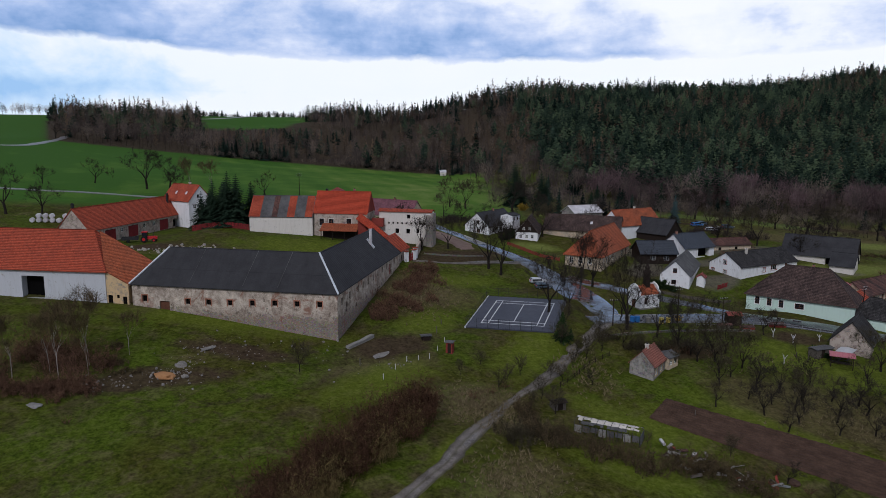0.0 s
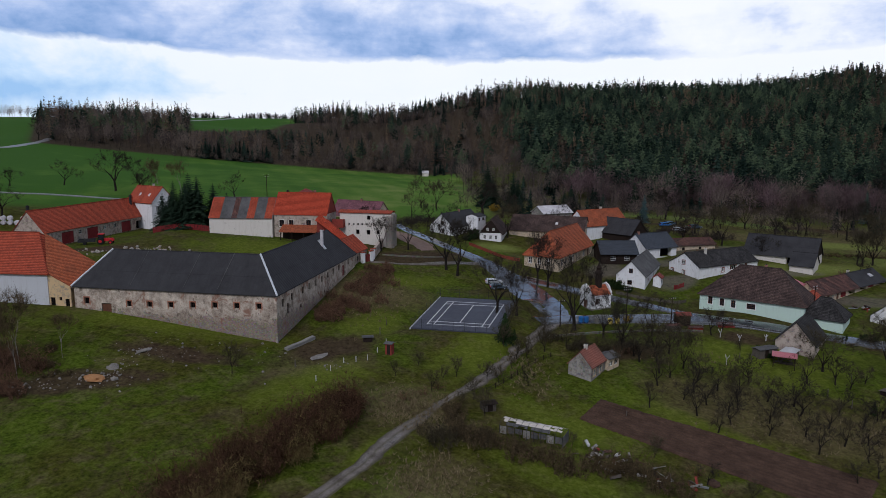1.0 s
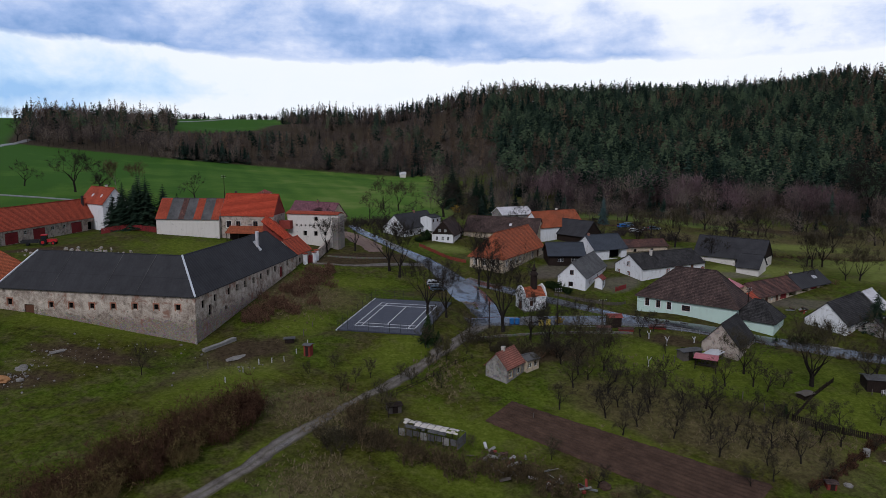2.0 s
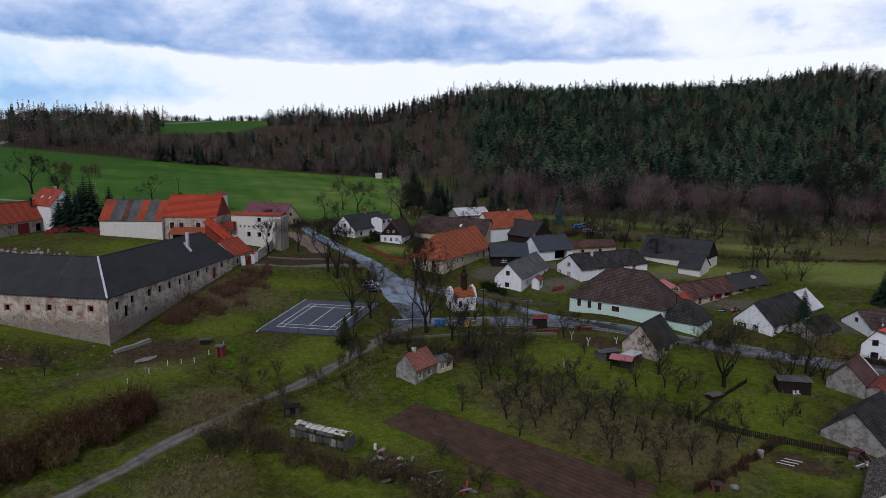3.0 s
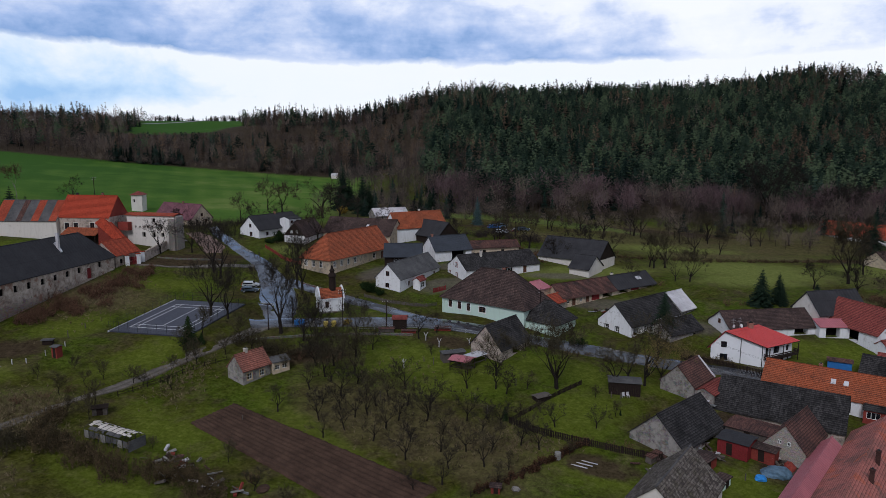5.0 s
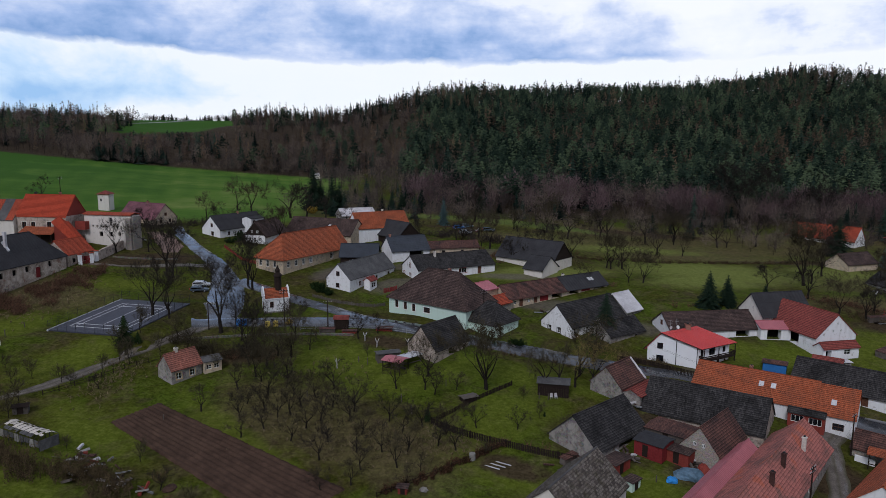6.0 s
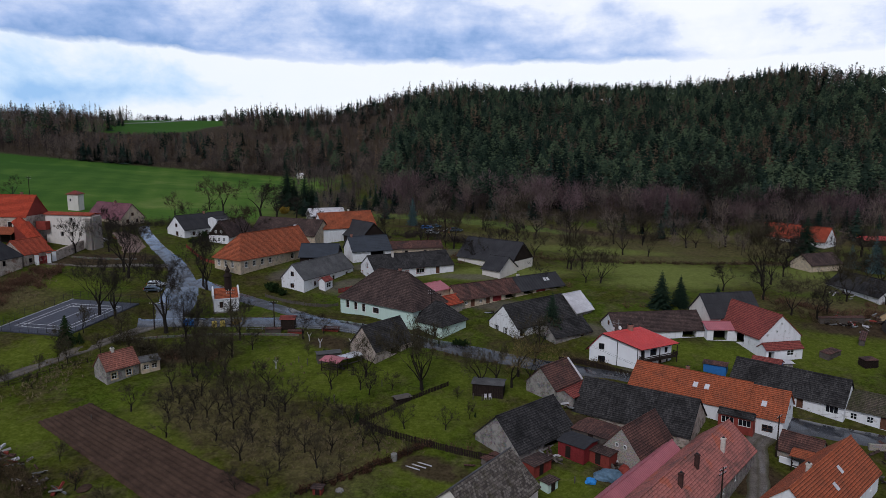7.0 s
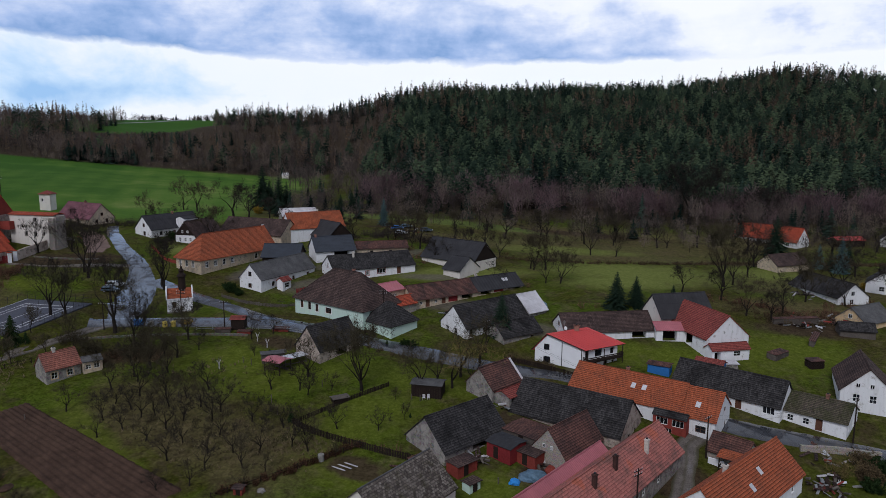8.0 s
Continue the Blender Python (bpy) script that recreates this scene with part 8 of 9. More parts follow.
def chapel():
    """White baroque chapel: curved gables, a tiled roof and a dark bell turret."""
    h = put("chapel", "small white baroque chapel with an orange roof and dark turret", "chapel", 50.0, 154.9, 22)
    L, W, e = 5.6, 4.6, 3.3
    bm = bmesh.new()
    box(bm, 0, 0, -1, L, W, e)
    part("wall", bm, M["wall_white"], h)
    part("plinth", boxes((-0.08, -0.08, -1, L + 0.08, W + 0.08, 0.35)), M["wall_grey"], h)
    part("cornice", boxes((-0.2, -0.2, e - 0.05, L + 0.2, W + 0.2, e + 0.16)), M["wall_white"], h)
    tops, P, Q = roof_planes(L, W, e + 0.2, 2.0, 0.15)
    part("roof", slab(tops, 0.1), M["tile_orange"], h)
    for x in (-0.2, L - 0.1):
        prof = [(0, e + 0.16), (W, e + 0.16), (W, e + 0.9), (W - 0.5, e + 1.25), (W - 0.8, e + 1.9), (W - 1.3, e + 2.3), (W / 2 + 0.5, e + 2.5), (W / 2, e + 2.75), (W / 2 - 0.5, e + 2.5), (1.3, e + 2.3), (0.8, e + 1.9), (0.5, e + 1.25), (0, e + 0.9)]
        bm = bmesh.new()
        a = [bm.verts.new((x, y, z)) for y, z in prof]
        b = [bm.verts.new((x + 0.3, y, z)) for y, z in prof]
        bm.faces.new(list(reversed(a)))
        bm.faces.new(b)
        for i in range(len(prof)):
            j = (i + 1) % len(prof)
            bm.faces.new((a[i], a[j], b[j], b[i]))
        part("curved_gable", bm, M["wall_white"], h)
    bm = bmesh.new()
    cx, cy = L * 0.62, W / 2
    tube(bm, [(cx, cy, e + 1.6), (cx, cy, e + 4.9), (cx, cy, e + 4.95), (cx, cy, e + 5.3), (cx, cy, e + 5.9), (cx, cy, e + 6.3), (cx, cy, e + 6.8), (cx, cy, e + 7.7)], [0.85, 0.8, 1.1, 0.95, 0.48, 0.66, 0.34, 0.05], 8)
    t = part("bell_turret", bm, M["wood_dark"], h)
    part("cross", boxes((cx - 0.03, cy - 0.03, e + 7.6, cx + 0.03, cy + 0.03, e + 8.4), (cx - 0.22, cy - 0.03, e + 8.05, cx + 0.22, cy + 0.03, e + 8.12)), M["iron"], t)
    window(h, pose(1.2, -0.0, 1.3), 0.8, 1.4, M["frame_brown"], M["glass"], None, (1, 2), proud=0.20)
    d = door(h, pose(0, W / 2 + 0.6, 0.1, 0, 0, -90) @ pose(0, -0.17, 0), 1.2, 2.1, M["frame_brown"])


chapel()


def car(x, y, yaw, label, mat):
    """A parked estate car: body with cabin, windows, lights and wheels."""
    c = put("car", label, "car", x, y, yaw, group="parked cars")
    prof = [(-2.2, 0.35), (2.2, 0.35), (2.25, 0.75), (1.1, 0.92), (0.45, 1.45), (-1.75, 1.48), (-2.2, 0.95)]
    bm = bmesh.new()
    rows = []
    for yy, tuck in ((-0.86, 0.0), (0.86, 0.0)):
        rows.append([bm.verts.new((px, yy * (0.84 if pz > 1.2 else 1.0), pz)) for px, pz in prof])
    bm.faces.new(rows[0])
    bm.faces.new(list(reversed(rows[1])))
    for i in range(len(prof)):
        j = (i + 1) % len(prof)
        bm.faces.new((rows[0][j], rows[0][i], rows[1][i], rows[1][j]))
    bmesh.ops.bevel(bm, geom=bm.edges[:], offset=0.07, segments=2, affect="EDGES")
    body = part("body", bm, mat, c)
    for s in (-1, 1):
        bm = boxes((-1.85, -0.01, 0.98, 0.62, 0.01, 1.36))
        w = part("side_window", bm, M["glass"], c)
        w.matrix_local = pose(0, s * 0.82, 0, -s * 16) @ pose(0, 0, 0)
        w.location = (0, s * 1.13, 0.02)
        for xx in (-1.35, 1.4):
            wm = bmesh.new()
            tube(wm, [(xx, s * 0.72, 0.32), (xx, s * 0.9, 0.32)], [0.32, 0.32], 12)
            wh = part("wheel", wm, M["rubber"], c)
            rm = bmesh.new()
            tube(rm, [(xx, s * 0.89, 0.32), (xx, s * 0.915, 0.32)], [0.18, 0.18], 10)
            part("rim", rm, M["steel"], wh)
        part("headlight", boxes((2.16, s * 0.62 - 0.17, 0.62, 2.28, s * 0.62 + 0.17, 0.78)), M["tin_white"], c)
        part("tail_light", boxes((-2.25, s * 0.7 - 0.1, 0.75, -2.12, s * 0.7 + 0.1, 1.05)), M["red_paint"], c)
    bm = bmesh.new()
    q = [bm.verts.new(p) for p in ((1.08, -0.68, 0.96), (1.08, 0.68, 0.96), (0.52, 0.62, 1.43), (0.52, -0.62, 1.43))]
    bm.faces.new(q)
    part("windscreen", bm, M["glass"], c)
    bm = bmesh.new()
    q = [bm.verts.new(p) for p in ((-2.2, 0.66, 1.02), (-2.2, -0.66, 1.02), (-1.84, -0.62, 1.42), (-1.84, 0.62, 1.42))]
    bm.faces.new(q)
    part("rear_window", bm, M["glass"], c)
    return c


M["car_silver"] = plain("silver_car_paint", (0.62, 0.64, 0.66), 0.25, 0.3, 0.05)
M["car_dark"] = plain("dark_blue_car_paint", (0.10, 0.13, 0.16), 0.25, 0.3, 0.1)
car(28.9, 173.6, 6, "silver estate car parked beside the wet road", M["car_silver"])
car(29.7, 169.6, 8, "dark grey-blue estate car parked beside the road", M["car_dark"])
car(100.5, 246.5, 20, "teal car parked in a garden", M["grey_sheet"])
car(97.5, 243.0, 10, "blue car parked in a garden", M["blue_paint"])
car(99.5, 235.0, -20, "white car parked by the garden path", M["car_silver"])
car(108, 241.5, 0, "dark car parked behind the houses", M["car_dark"])


def tractor(x, y, yaw):
    t = put("tractor", "red farm tractor with a loader in the farmyard", "tractor", x, y, yaw)
    bm = boxes((-0.3, -0.45, 0.8, 2.0, 0.45, 1.6), (2.0, -0.4, 0.85, 2.15, 0.4, 1.45))
    part("bonnet", bm, M["red_paint"], t)
    part("cab", boxes((-1.6, -0.75, 1.0, -0.3, 0.75, 2.7)), M["glass"], t)
    part("cab_roof", boxes((-1.7, -0.85, 2.7, -0.2, 0.85, 2.86)), M["red_paint"], t)
    for s in (-1, 1):
        for xx, r in ((-1.1, 0.85), (1.4, 0.55)):
            wm = bmesh.new()
            tube(wm, [(xx, s * 0.75, r), (xx, s * 1.15, r)], [r, r], 16)
            w = part("wheel", wm, M["rubber"], t)
            rm = bmesh.new()
            tube(rm, [(xx, s * 1.1, r), (xx, s * 1.18, r)], [r * 0.5, r * 0.5], 12)
            part("rim", rm, M["red_paint"], w)
    part("exhaust", tube(bmesh.new(), [(1.2, 0.3, 1.6), (1.2, 0.3, 2.6)], [0.06, 0.06], 6), M["iron"], t)
    w = put("trailer", "dark low farm trailer behind the tractor", "trailer", x - 5.2, y + 0.6, yaw + 8)
    part("bed", boxes((-2.2, -1, 0.7, 2.0, 1, 0.85), (-2.2, -1, 0.85, 2.0, -0.92, 1.5), (-2.2, 0.92, 0.85, 2.0, 1, 1.5)), M["iron"], w)
    for s in (-1, 1):
        part("wheel", tube(bmesh.new(), [(-0.6, s * 0.7, 0.4), (-0.6, s * 0.95, 0.4)], [0.4, 0.4], 12), M["rubber"], w)


tractor(-75.2, 184.0, 12)


def pole(x, y, h, label, arms=1, yaw=0.0, lean=0.0):
    p = put("utility_pole", label, "pole", x, y, yaw, group="utility poles")
    part("mast", tube(bmesh.new(), [(0, 0, -0.5), (lean * h, 0, h)], [0.15, 0.09], 8), M["wood_dark"], p)
    for k in range(arms):
        a = part("crossarm", boxes((-0.9, -0.06, h - 0.35 - 0.6 * k, 0.9, 0.06, h - 0.25 - 0.6 * k)), M["wood_dark"], p)
        for x0 in (-0.8, -0.3, 0.3, 0.8):
            part("insulator", tube(bmesh.new(), [(x0, 0, h - 0.25 - 0.6 * k), (x0, 0, h - 0.02 - 0.6 * k)], [0.05, 0.03], 6), M["tin_white"], a)
    return p


POLES = [(56.2, 147.6, 8.5, 20), (66.0, 146.6, 6.5, 10), (140.8, 85.2, 8.5, 40), (156.5, 102.1, 7.0, 40), (182.4, 106.6, 7.6, 40), (40.6, 143.8, 6.0, 0), (100.8, 151.5, 8.0, 30), (123.5, 137.6, 7.0, 30), (-46, 246, 12, 0), (-2, 206, 7, 0)]
for px, py, ph, pyaw in POLES:
    pole(px, py, ph, "dark wooden utility pole with a crossarm", 2 if ph > 7.7 else 1, pyaw)


def wires():
    """Thin sagging cables from pole to pole."""
    bm = bmesh.new()
    for a, b in ((0, 1), (1, 6), (6, 7), (7, 3), (3, 4), (2, 3), (5, 0)):
        p = Vector((POLES[a][0], POLES[a][1], gz(*POLES[a][:2]) + POLES[a][2] - 0.1))
        q = Vector((POLES[b][0], POLES[b][1], gz(*POLES[b][:2]) + POLES[b][2] - 0.1))
        for off in (-0.7, 0.7):
            pts = [p.lerp(q, i / 8) + Vector((0, off, -1.2 * 4 * (i / 8) * (1 - i / 8))) for i in range(9)]
            tube(bm, pts, [0.014] * 9, 3, False)
    tagged(link_mesh("overhead_cable", bm, M["iron"]), "thin sagging overhead cables between the poles", "cable")


wires()


def fence_line(label, pts, h=1.1, gap=2.2, mat="wood_grey", pale=0.0, rails=2, group="garden fences"):
    """A fence on the ground: posts, rails, and palings where pale > 0."""
    f = thing("fence", pose(0, 0, 0), label, "fence", group)
    p = smooth_line([(*q, 0) for q in pts], gap)
    tops = [Vector((a, b, gz(a, b))) for a, b, _ in p]
    for i, q in enumerate(tops):
        part("post", boxes((q.x - 0.06, q.y - 0.06, q.z - 0.3, q.x + 0.06, q.y + 0.06, q.z + h + 0.1)), M[mat], f)
    for k in range(rails):
        z = Vector((0, 0, h * (0.35 + 0.5 * k)))
        for a, b in zip(tops, tops[1:]):
            part("rail", tube(bmesh.new(), [a + z, b + z], [0.045, 0.045], 4), M[mat], f)
    if pale:
        one = link_mesh("paling", boxes((-pale * 0.36, 0, 0, pale * 0.36, 0.03, h)), M[mat])
        me = one.data
        bpy.data.objects.remove(one)
        for a, b in zip(tops, tops[1:]):
            n = max(2, int((b - a).length / pale))
            turn = math.degrees(math.atan2(b.y - a.y, b.x - a.x))
            for i in range(n):
                c = a.lerp(b, (i + 0.5) / n)
                ob = new("paling", me)
                ob.parent = f
                ob.matrix_local = pose(c.x, c.y, c.z - 0.05 + random.uniform(-0.05, 0.05), 0, random.uniform(-2, 2), turn)
    return f


fence_line("dark wooden paling fence between gardens", [(89.4, 109.0), (93.1, 106.4), (99, 103.6), (106.4, 100.6), (112, 98.6)], 1.2, 2.4, "wood_dark", 0.28)
fence_line("dark wooden paling fence up the garden", [(89.6, 109.3), (93.5, 113), (97.4, 117), (104.4, 122.8)], 0.9, 2.4, "wood_dark", 0.34)
fence_line("low wire fence with grey posts", [(82, 89.5), (88, 93.5), (95, 98.5), (101, 102.6)], 0.8, 2.4, "wood_dark")
fence_line("red-brown picket fence by the road", [(24.5, 207), (29, 201), (33, 195.5), (38, 192.5)], 1.0, 2.0, "wood_red", 0.22)
fence_line("red board fence in the farmyard", [(-70, 203), (-60, 201), (-52, 199.5)], 1.7, 2.5, "door_red", 0.22)
fence_line("low rail fence along the lane", [(60, 146), (70, 147), (80, 146.3), (90, 142.6), (97, 139.6)], 0.9, 3.0, "steel")
fence_line("low picket fence before the white cottage", [(59, 166.5), (66, 163), (72, 163.5), (77, 167)], 0.8, 2.2, "wood_grey", 0.3)
fence_line("wire fence beside the track", [(22, 113), (27, 119), (31, 124.5), (36, 129)], 0.9, 2.2, "wood_dark")
fence_line("grey board fence by the barns", [(-96, 144.5), (-88, 146), (-82, 144.6)], 1.6, 2.2, "asbestos", 0.24)
fence_line("thin white electric fence posts in the meadow", [(-7.5, 113), (-3.7, 121.1), (0.5, 123.0), (3.5, 131)], 0.9, 3.6, "tin_white", 0, 0)
fence_line("dark fence along the lower lane", [(127, 133.6), (131, 132.4), (136, 129.8), (140.6, 127.2)], 1.1, 2.0, "wood_dark", 0.25)
fence_line("red garden gate and boards", [(76.2, 173.4), (79.4, 175.2)], 1.2, 1.6, "door_red", 0.2)


def low_wall(name, label, pts, h, thick, mat):
    p = smooth_line([(*q, 0) for q in pts], 1.5)
    bm = bmesh.new()
    for a, b in zip(p, p[1:]):
        q, r = Vector((a[0], a[1], 0)), Vector((b[0], b[1], 0))
        d = (r - q).normalized()
        n = Vector((-d.y, d.x, 0)) * thick / 2
        z0, z1 = gz(*a[:2]), gz(*b[:2])
        ja, jb = random.Random(a[0]).uniform(-0.08, 0.08), random.Random(b[0]).uniform(-0.08, 0.08)
        vs = [bm.verts.new(v) for v in (q - n + Vector((0, 0, z0 - 0.6)), r - n + Vector((0, 0, z1 - 0.6)), r + n + Vector((0, 0, z1 - 0.6)), q + n + Vector((0, 0, z0 - 0.6)),
                                        q - n + Vector((0, 0, z0 + h + ja)), r - n + Vector((0, 0, z1 + h + jb)), r + n + Vector((0, 0, z1 + h + jb)), q + n + Vector((0, 0, z0 + h + ja)))]
        for f in ((4, 5, 6, 7), (0, 1, 5, 4), (2, 3, 7, 6), (1, 2, 6, 5), (3, 0, 4, 7)):
            bm.faces.new([vs[i] for i in f])
    return tagged(link_mesh(name, bm, M[mat]), label, "wall")


low_wall("stone_wall", "old farm enclosure wall of pale stone", [(-3.2, 184.2), (-2.4, 190), (-1.6, 196.5)], 2.6, 0.6, "wall_barn")
low_wall("stone_wall", "low wall of stacked stones by the farm", [(-15, 204), (-8, 201), (-2.6, 199)], 2.2, 0.6, "wall_stone")
low_wall("retaining_wall", "low grey retaining wall beside the meadow road", [(-1, 188.5), (6, 189), (16, 191.5)], 0.35, 0.5, "wall_moss")
low_wall("garden_wall", "low mossy stone wall along the gardens", [(36, 137.5), (48, 141.5), (60, 143.4), (72, 143.6)], 0.4, 0.5, "wall_moss")
low_wall("garden_wall", "curved yard wall with a pale coping", [(114.5, 82.5), (118.5, 86.2), (122, 86.6), (126.5, 84.4)], 1.3, 0.5, "wall_pale")
low_wall("garden_wall", "low white garden wall by the lane", [(156.4, 100.9), (158.6, 99.2)], 1.0, 0.3, "wall_white")
low_wall("culvert", "concrete cattle trough beside the granary", [(-15.0, 124.8), (-12.6, 128.2), (-10.8, 131.0)], 0.55, 0.9, "concrete")
low_wall("stone_wall", "low stone wall by the orange house", [(172.6, 104.4), (178, 103.6), (184.3, 102.1)], 1.0, 0.5, "wall_stone")


def farm_gate():
    for x, y in ((-5.6, 180.0), (-3.6, 182.2), (-3.3, 184.2)):
        g = put("gate_pillar", "white rendered gate pillar with a cap", "pillar", x, y, 40, group="gate pillars")
        part("shaft", boxes((-0.45, -0.45, -0.4, 0.45, 0.45, 2.7)), M["wall_white"], g)
        part("cap", boxes((-0.58, -0.58, 2.7, 0.58, 0.58, 2.9)), M["tile_red"], g)
    fence_line("red boarded farm gate", [(-5.2, 180.5), (-3.9, 181.9)], 2.1, 1.2, "door_red", 0.2)


farm_gate()


def hut(name, label, x, y, yaw, w, d, h, wall, roof, slope=0.25, openf=False, z=None):
    """A small shed: boarded walls, door, pitched sheet roof."""
    t = put(name, label, "shed", x, y, yaw, z)
    if openf:
        for px, py in ((0.1, 0.1), (w - 0.1, 0.1), (0.1, d - 0.1), (w - 0.1, d - 0.1)):
            part("post", boxes((px - 0.07, py - 0.07, -0.3, px + 0.07, py + 0.07, h)), M[wall], t)
        part("rail", boxes((0.05, 0.06, 0.75, w - 0.05, 0.14, 0.9), (0.06, 0.05, 0.75, 0.14, d - 0.05, 0.9)), M[wall], t)
        part("bench", boxes((0.4, d - 0.7, 0, w - 0.4, d - 0.3, 0.45)), M["wood_grey"], t)
    else:
        bm = bmesh.new()
        n = max(3, int(w / 0.3))
        for i in range(n):
            box(bm, w * i / n + 0.01, 0, -0.3, w * (i + 1) / n - 0.01, 0.05, h)
        box(bm, 0, 0.05, -0.3, 0.05, d, h)
        box(bm, w - 0.05, 0.05, -0.3, w, d, h)
        box(bm, 0.05, d - 0.05, -0.3, w - 0.05, d, h)
        part("wall", bm, M[wall], t)
        part("door", boxes((w * 0.3, -0.04, 0, w * 0.3 + min(0.9, w * 0.5), -0.005, min(1.9, h - 0.1))), M["wood_dark"], t)
    o = 0.25
    part("roof", slab([[(-o, -o, h + 0.05), (w + o, -o, h + 0.05), (w + o, d / 2, h + 0.05 + slope * d), (-o, d / 2, h + 0.05 + slope * d)],
                       [(-o, d / 2, h + 0.05 + slope * d), (w + o, d / 2, h + 0.05 + slope * d), (w + o, d + o, h + 0.05), (-o, d + o, h + 0.05)]], 0.07), M[roof], t)
    return t


hut("privy", "small red-brown wooden privy in the meadow", 3.6, 126.0, -20, 1.3, 1.3, 2.1, "wood_red", "asbestos", 0.15)
hut("shed", "dark wooden garden hut with a pale sheet roof", 108.8, 119.4, -12, 5.6, 3.4, 2.3, "wood_dark", "asbestos", 0.1)
hut("kiosk", "dark red wooden shelter beside the lane", 67.4, 146.6, 0, 3.0, 2.2, 2.3, "wood_dark", "tile_wine", 0.3)
hut("pavilion", "garden pavilion on posts with a pink tin roof", 79.6, 127.6, -28, 4.0, 3.4, 2.2, "wood_dark", "tin_pink", 0.12, True)
hut("lean_to", "grey lean-to of boards and sheets", 78.5, 130.6, 20, 4.6, 2.0, 1.9, "wood_grey", "asbestos", 0.1)
hut("lean_to", "open lean-to with a pale sheet roof against the barn", 83.6, 128.4, 45, 5.0, 2.4, 2.0, "wood_grey", "zinc", 0.08, True)
hut("shed", "red boarded shed with a dark felt roof", 121.6, 101.4, -42, 4.6, 4.2, 2.3, "door_red", "felt", 0.08)
hut("shed", "low plank shed with a purple-brown sheet roof", 126.2, 99.6, -42, 3.4, 2.6, 1.9, "wood_red", "tile_brown", 0.06)
hut("shed", "open store with a rusty board roof", 124.6, 105.8, -42, 10.0, 5.5, 1.9, "wood_grey", "tile_rust", 0.05)
hut("shed", "low plank store with a wine-red sheet roof", 117.0, 94.8, 42, 4.0, 2.6, 2.0, "wood_red", "tile_brown", 0.06)
hut("shed", "mint-painted small store with a tin roof", 118.6, 91.4, 42, 2.2, 1.6, 1.5, "wall_mint", "tile_brown", 0.06)
hut("carport", "carport with an orange tiled roof on posts", 157.0, 98.6, -38, 6.4, 3.4, 2.4, "wood_dark", "tile_orange", 0.12, True)
hut("hutch", "small red-brown hutch on the lawn", 84.9, 90.4, -10, 1.3, 1.1, 1.0, "wood_red", "tile_brown", 0.15)
hut("hen_house", "dark low hen house in the grass", 95.2, 115.8, 30, 2.8, 1.6, 0.9, "wood_dark", "wood_grey", 0.1)
hut("hutch", "low dark hutch near the meadow fence", -1.0, 131.0, 10, 1.8, 1.2, 0.9, "wood_dark", "asbestos", 0.1)
hut("shed", "pale tin-roofed fowl shed behind the house", 166.8, 131.8, 0, 7.0, 2.2, 1.0, "wall_grey", "tin_white", 0.05)
hut("shed", "blue painted shed with a brown sheet roof", 160.1, 130.4, 150, 4.2, 2.6, 1.7, "blue_paint", "tile_rust", 0.12)
hut("shed", "dark little shed on the track verge", 21.0, 106.0, 20, 2.2, 1.6, 1.2, "wood_grey", "wood_dark", 0.2)


def greenhouse():
    """The long, half-fallen greenhouse frame with torn film."""
    t = put("greenhouse", "old tunnel greenhouse with torn grey film", "greenhouse", 23.6, 101.0, -28)
    L, r, up = 10.0, 1.5, 1.35
    for k in range(10):
        x = L * k / 9
        part("hoop", tube(bmesh.new(), [(x, r * math.cos(a), up + r * 0.4 * math.sin(a)) for a in np.linspace(0, math.pi, 9)], [0.035] * 9, 5), M["iron"], t)
        for s in (-1, 1):
            part("leg", boxes((x - 0.04, s * r - 0.04, -0.3, x + 0.04, s * r + 0.04, up + 0.02)), M["iron"], t)
    for a0, a1, x0, x1 in ((0.35, 0.95, 0, L), (0.95, 1.55, 0, L * 0.94), (1.55, 2.2, 0.4, L * 0.97), (2.2, 2.8, 1.0, L * 0.8)):
        bm = bmesh.new()
        n = 14
        rows = [[bm.verts.new((x0 + (x1 - x0) * i / n, r * 1.02 * math.cos(a), up + r * 0.42 * math.sin(a) - 0.1 * abs(math.sin(i * 1.7)))) for i in range(n + 1)] for a in (a0, (a0 + a1) / 2, a1)]
        for p, q in zip(rows, rows[1:]):
            for i in range(n):
                if random.random() < 0.9:
                    bm.faces.new((p[i], p[i + 1], q[i + 1], q[i]))
        part("film", bm, M["brick_pale"] if a0 < 2 else M["asbestos"], t)
    for k in range(8):
        x = L * k / 8
        part("pane", boxes((x + 0.08, -r - 0.03, 0.05 + 0.2 * (k % 3), x + L / 8 - 0.08, -r + 0.01, up - 0.08)), M["asbestos"] if k % 3 else M["concrete"], t)
    part("end_wall", boxes((L + 0.02, -r, -0.3, L + 0.1, r, up)), M["asbestos"], t)


greenhouse()


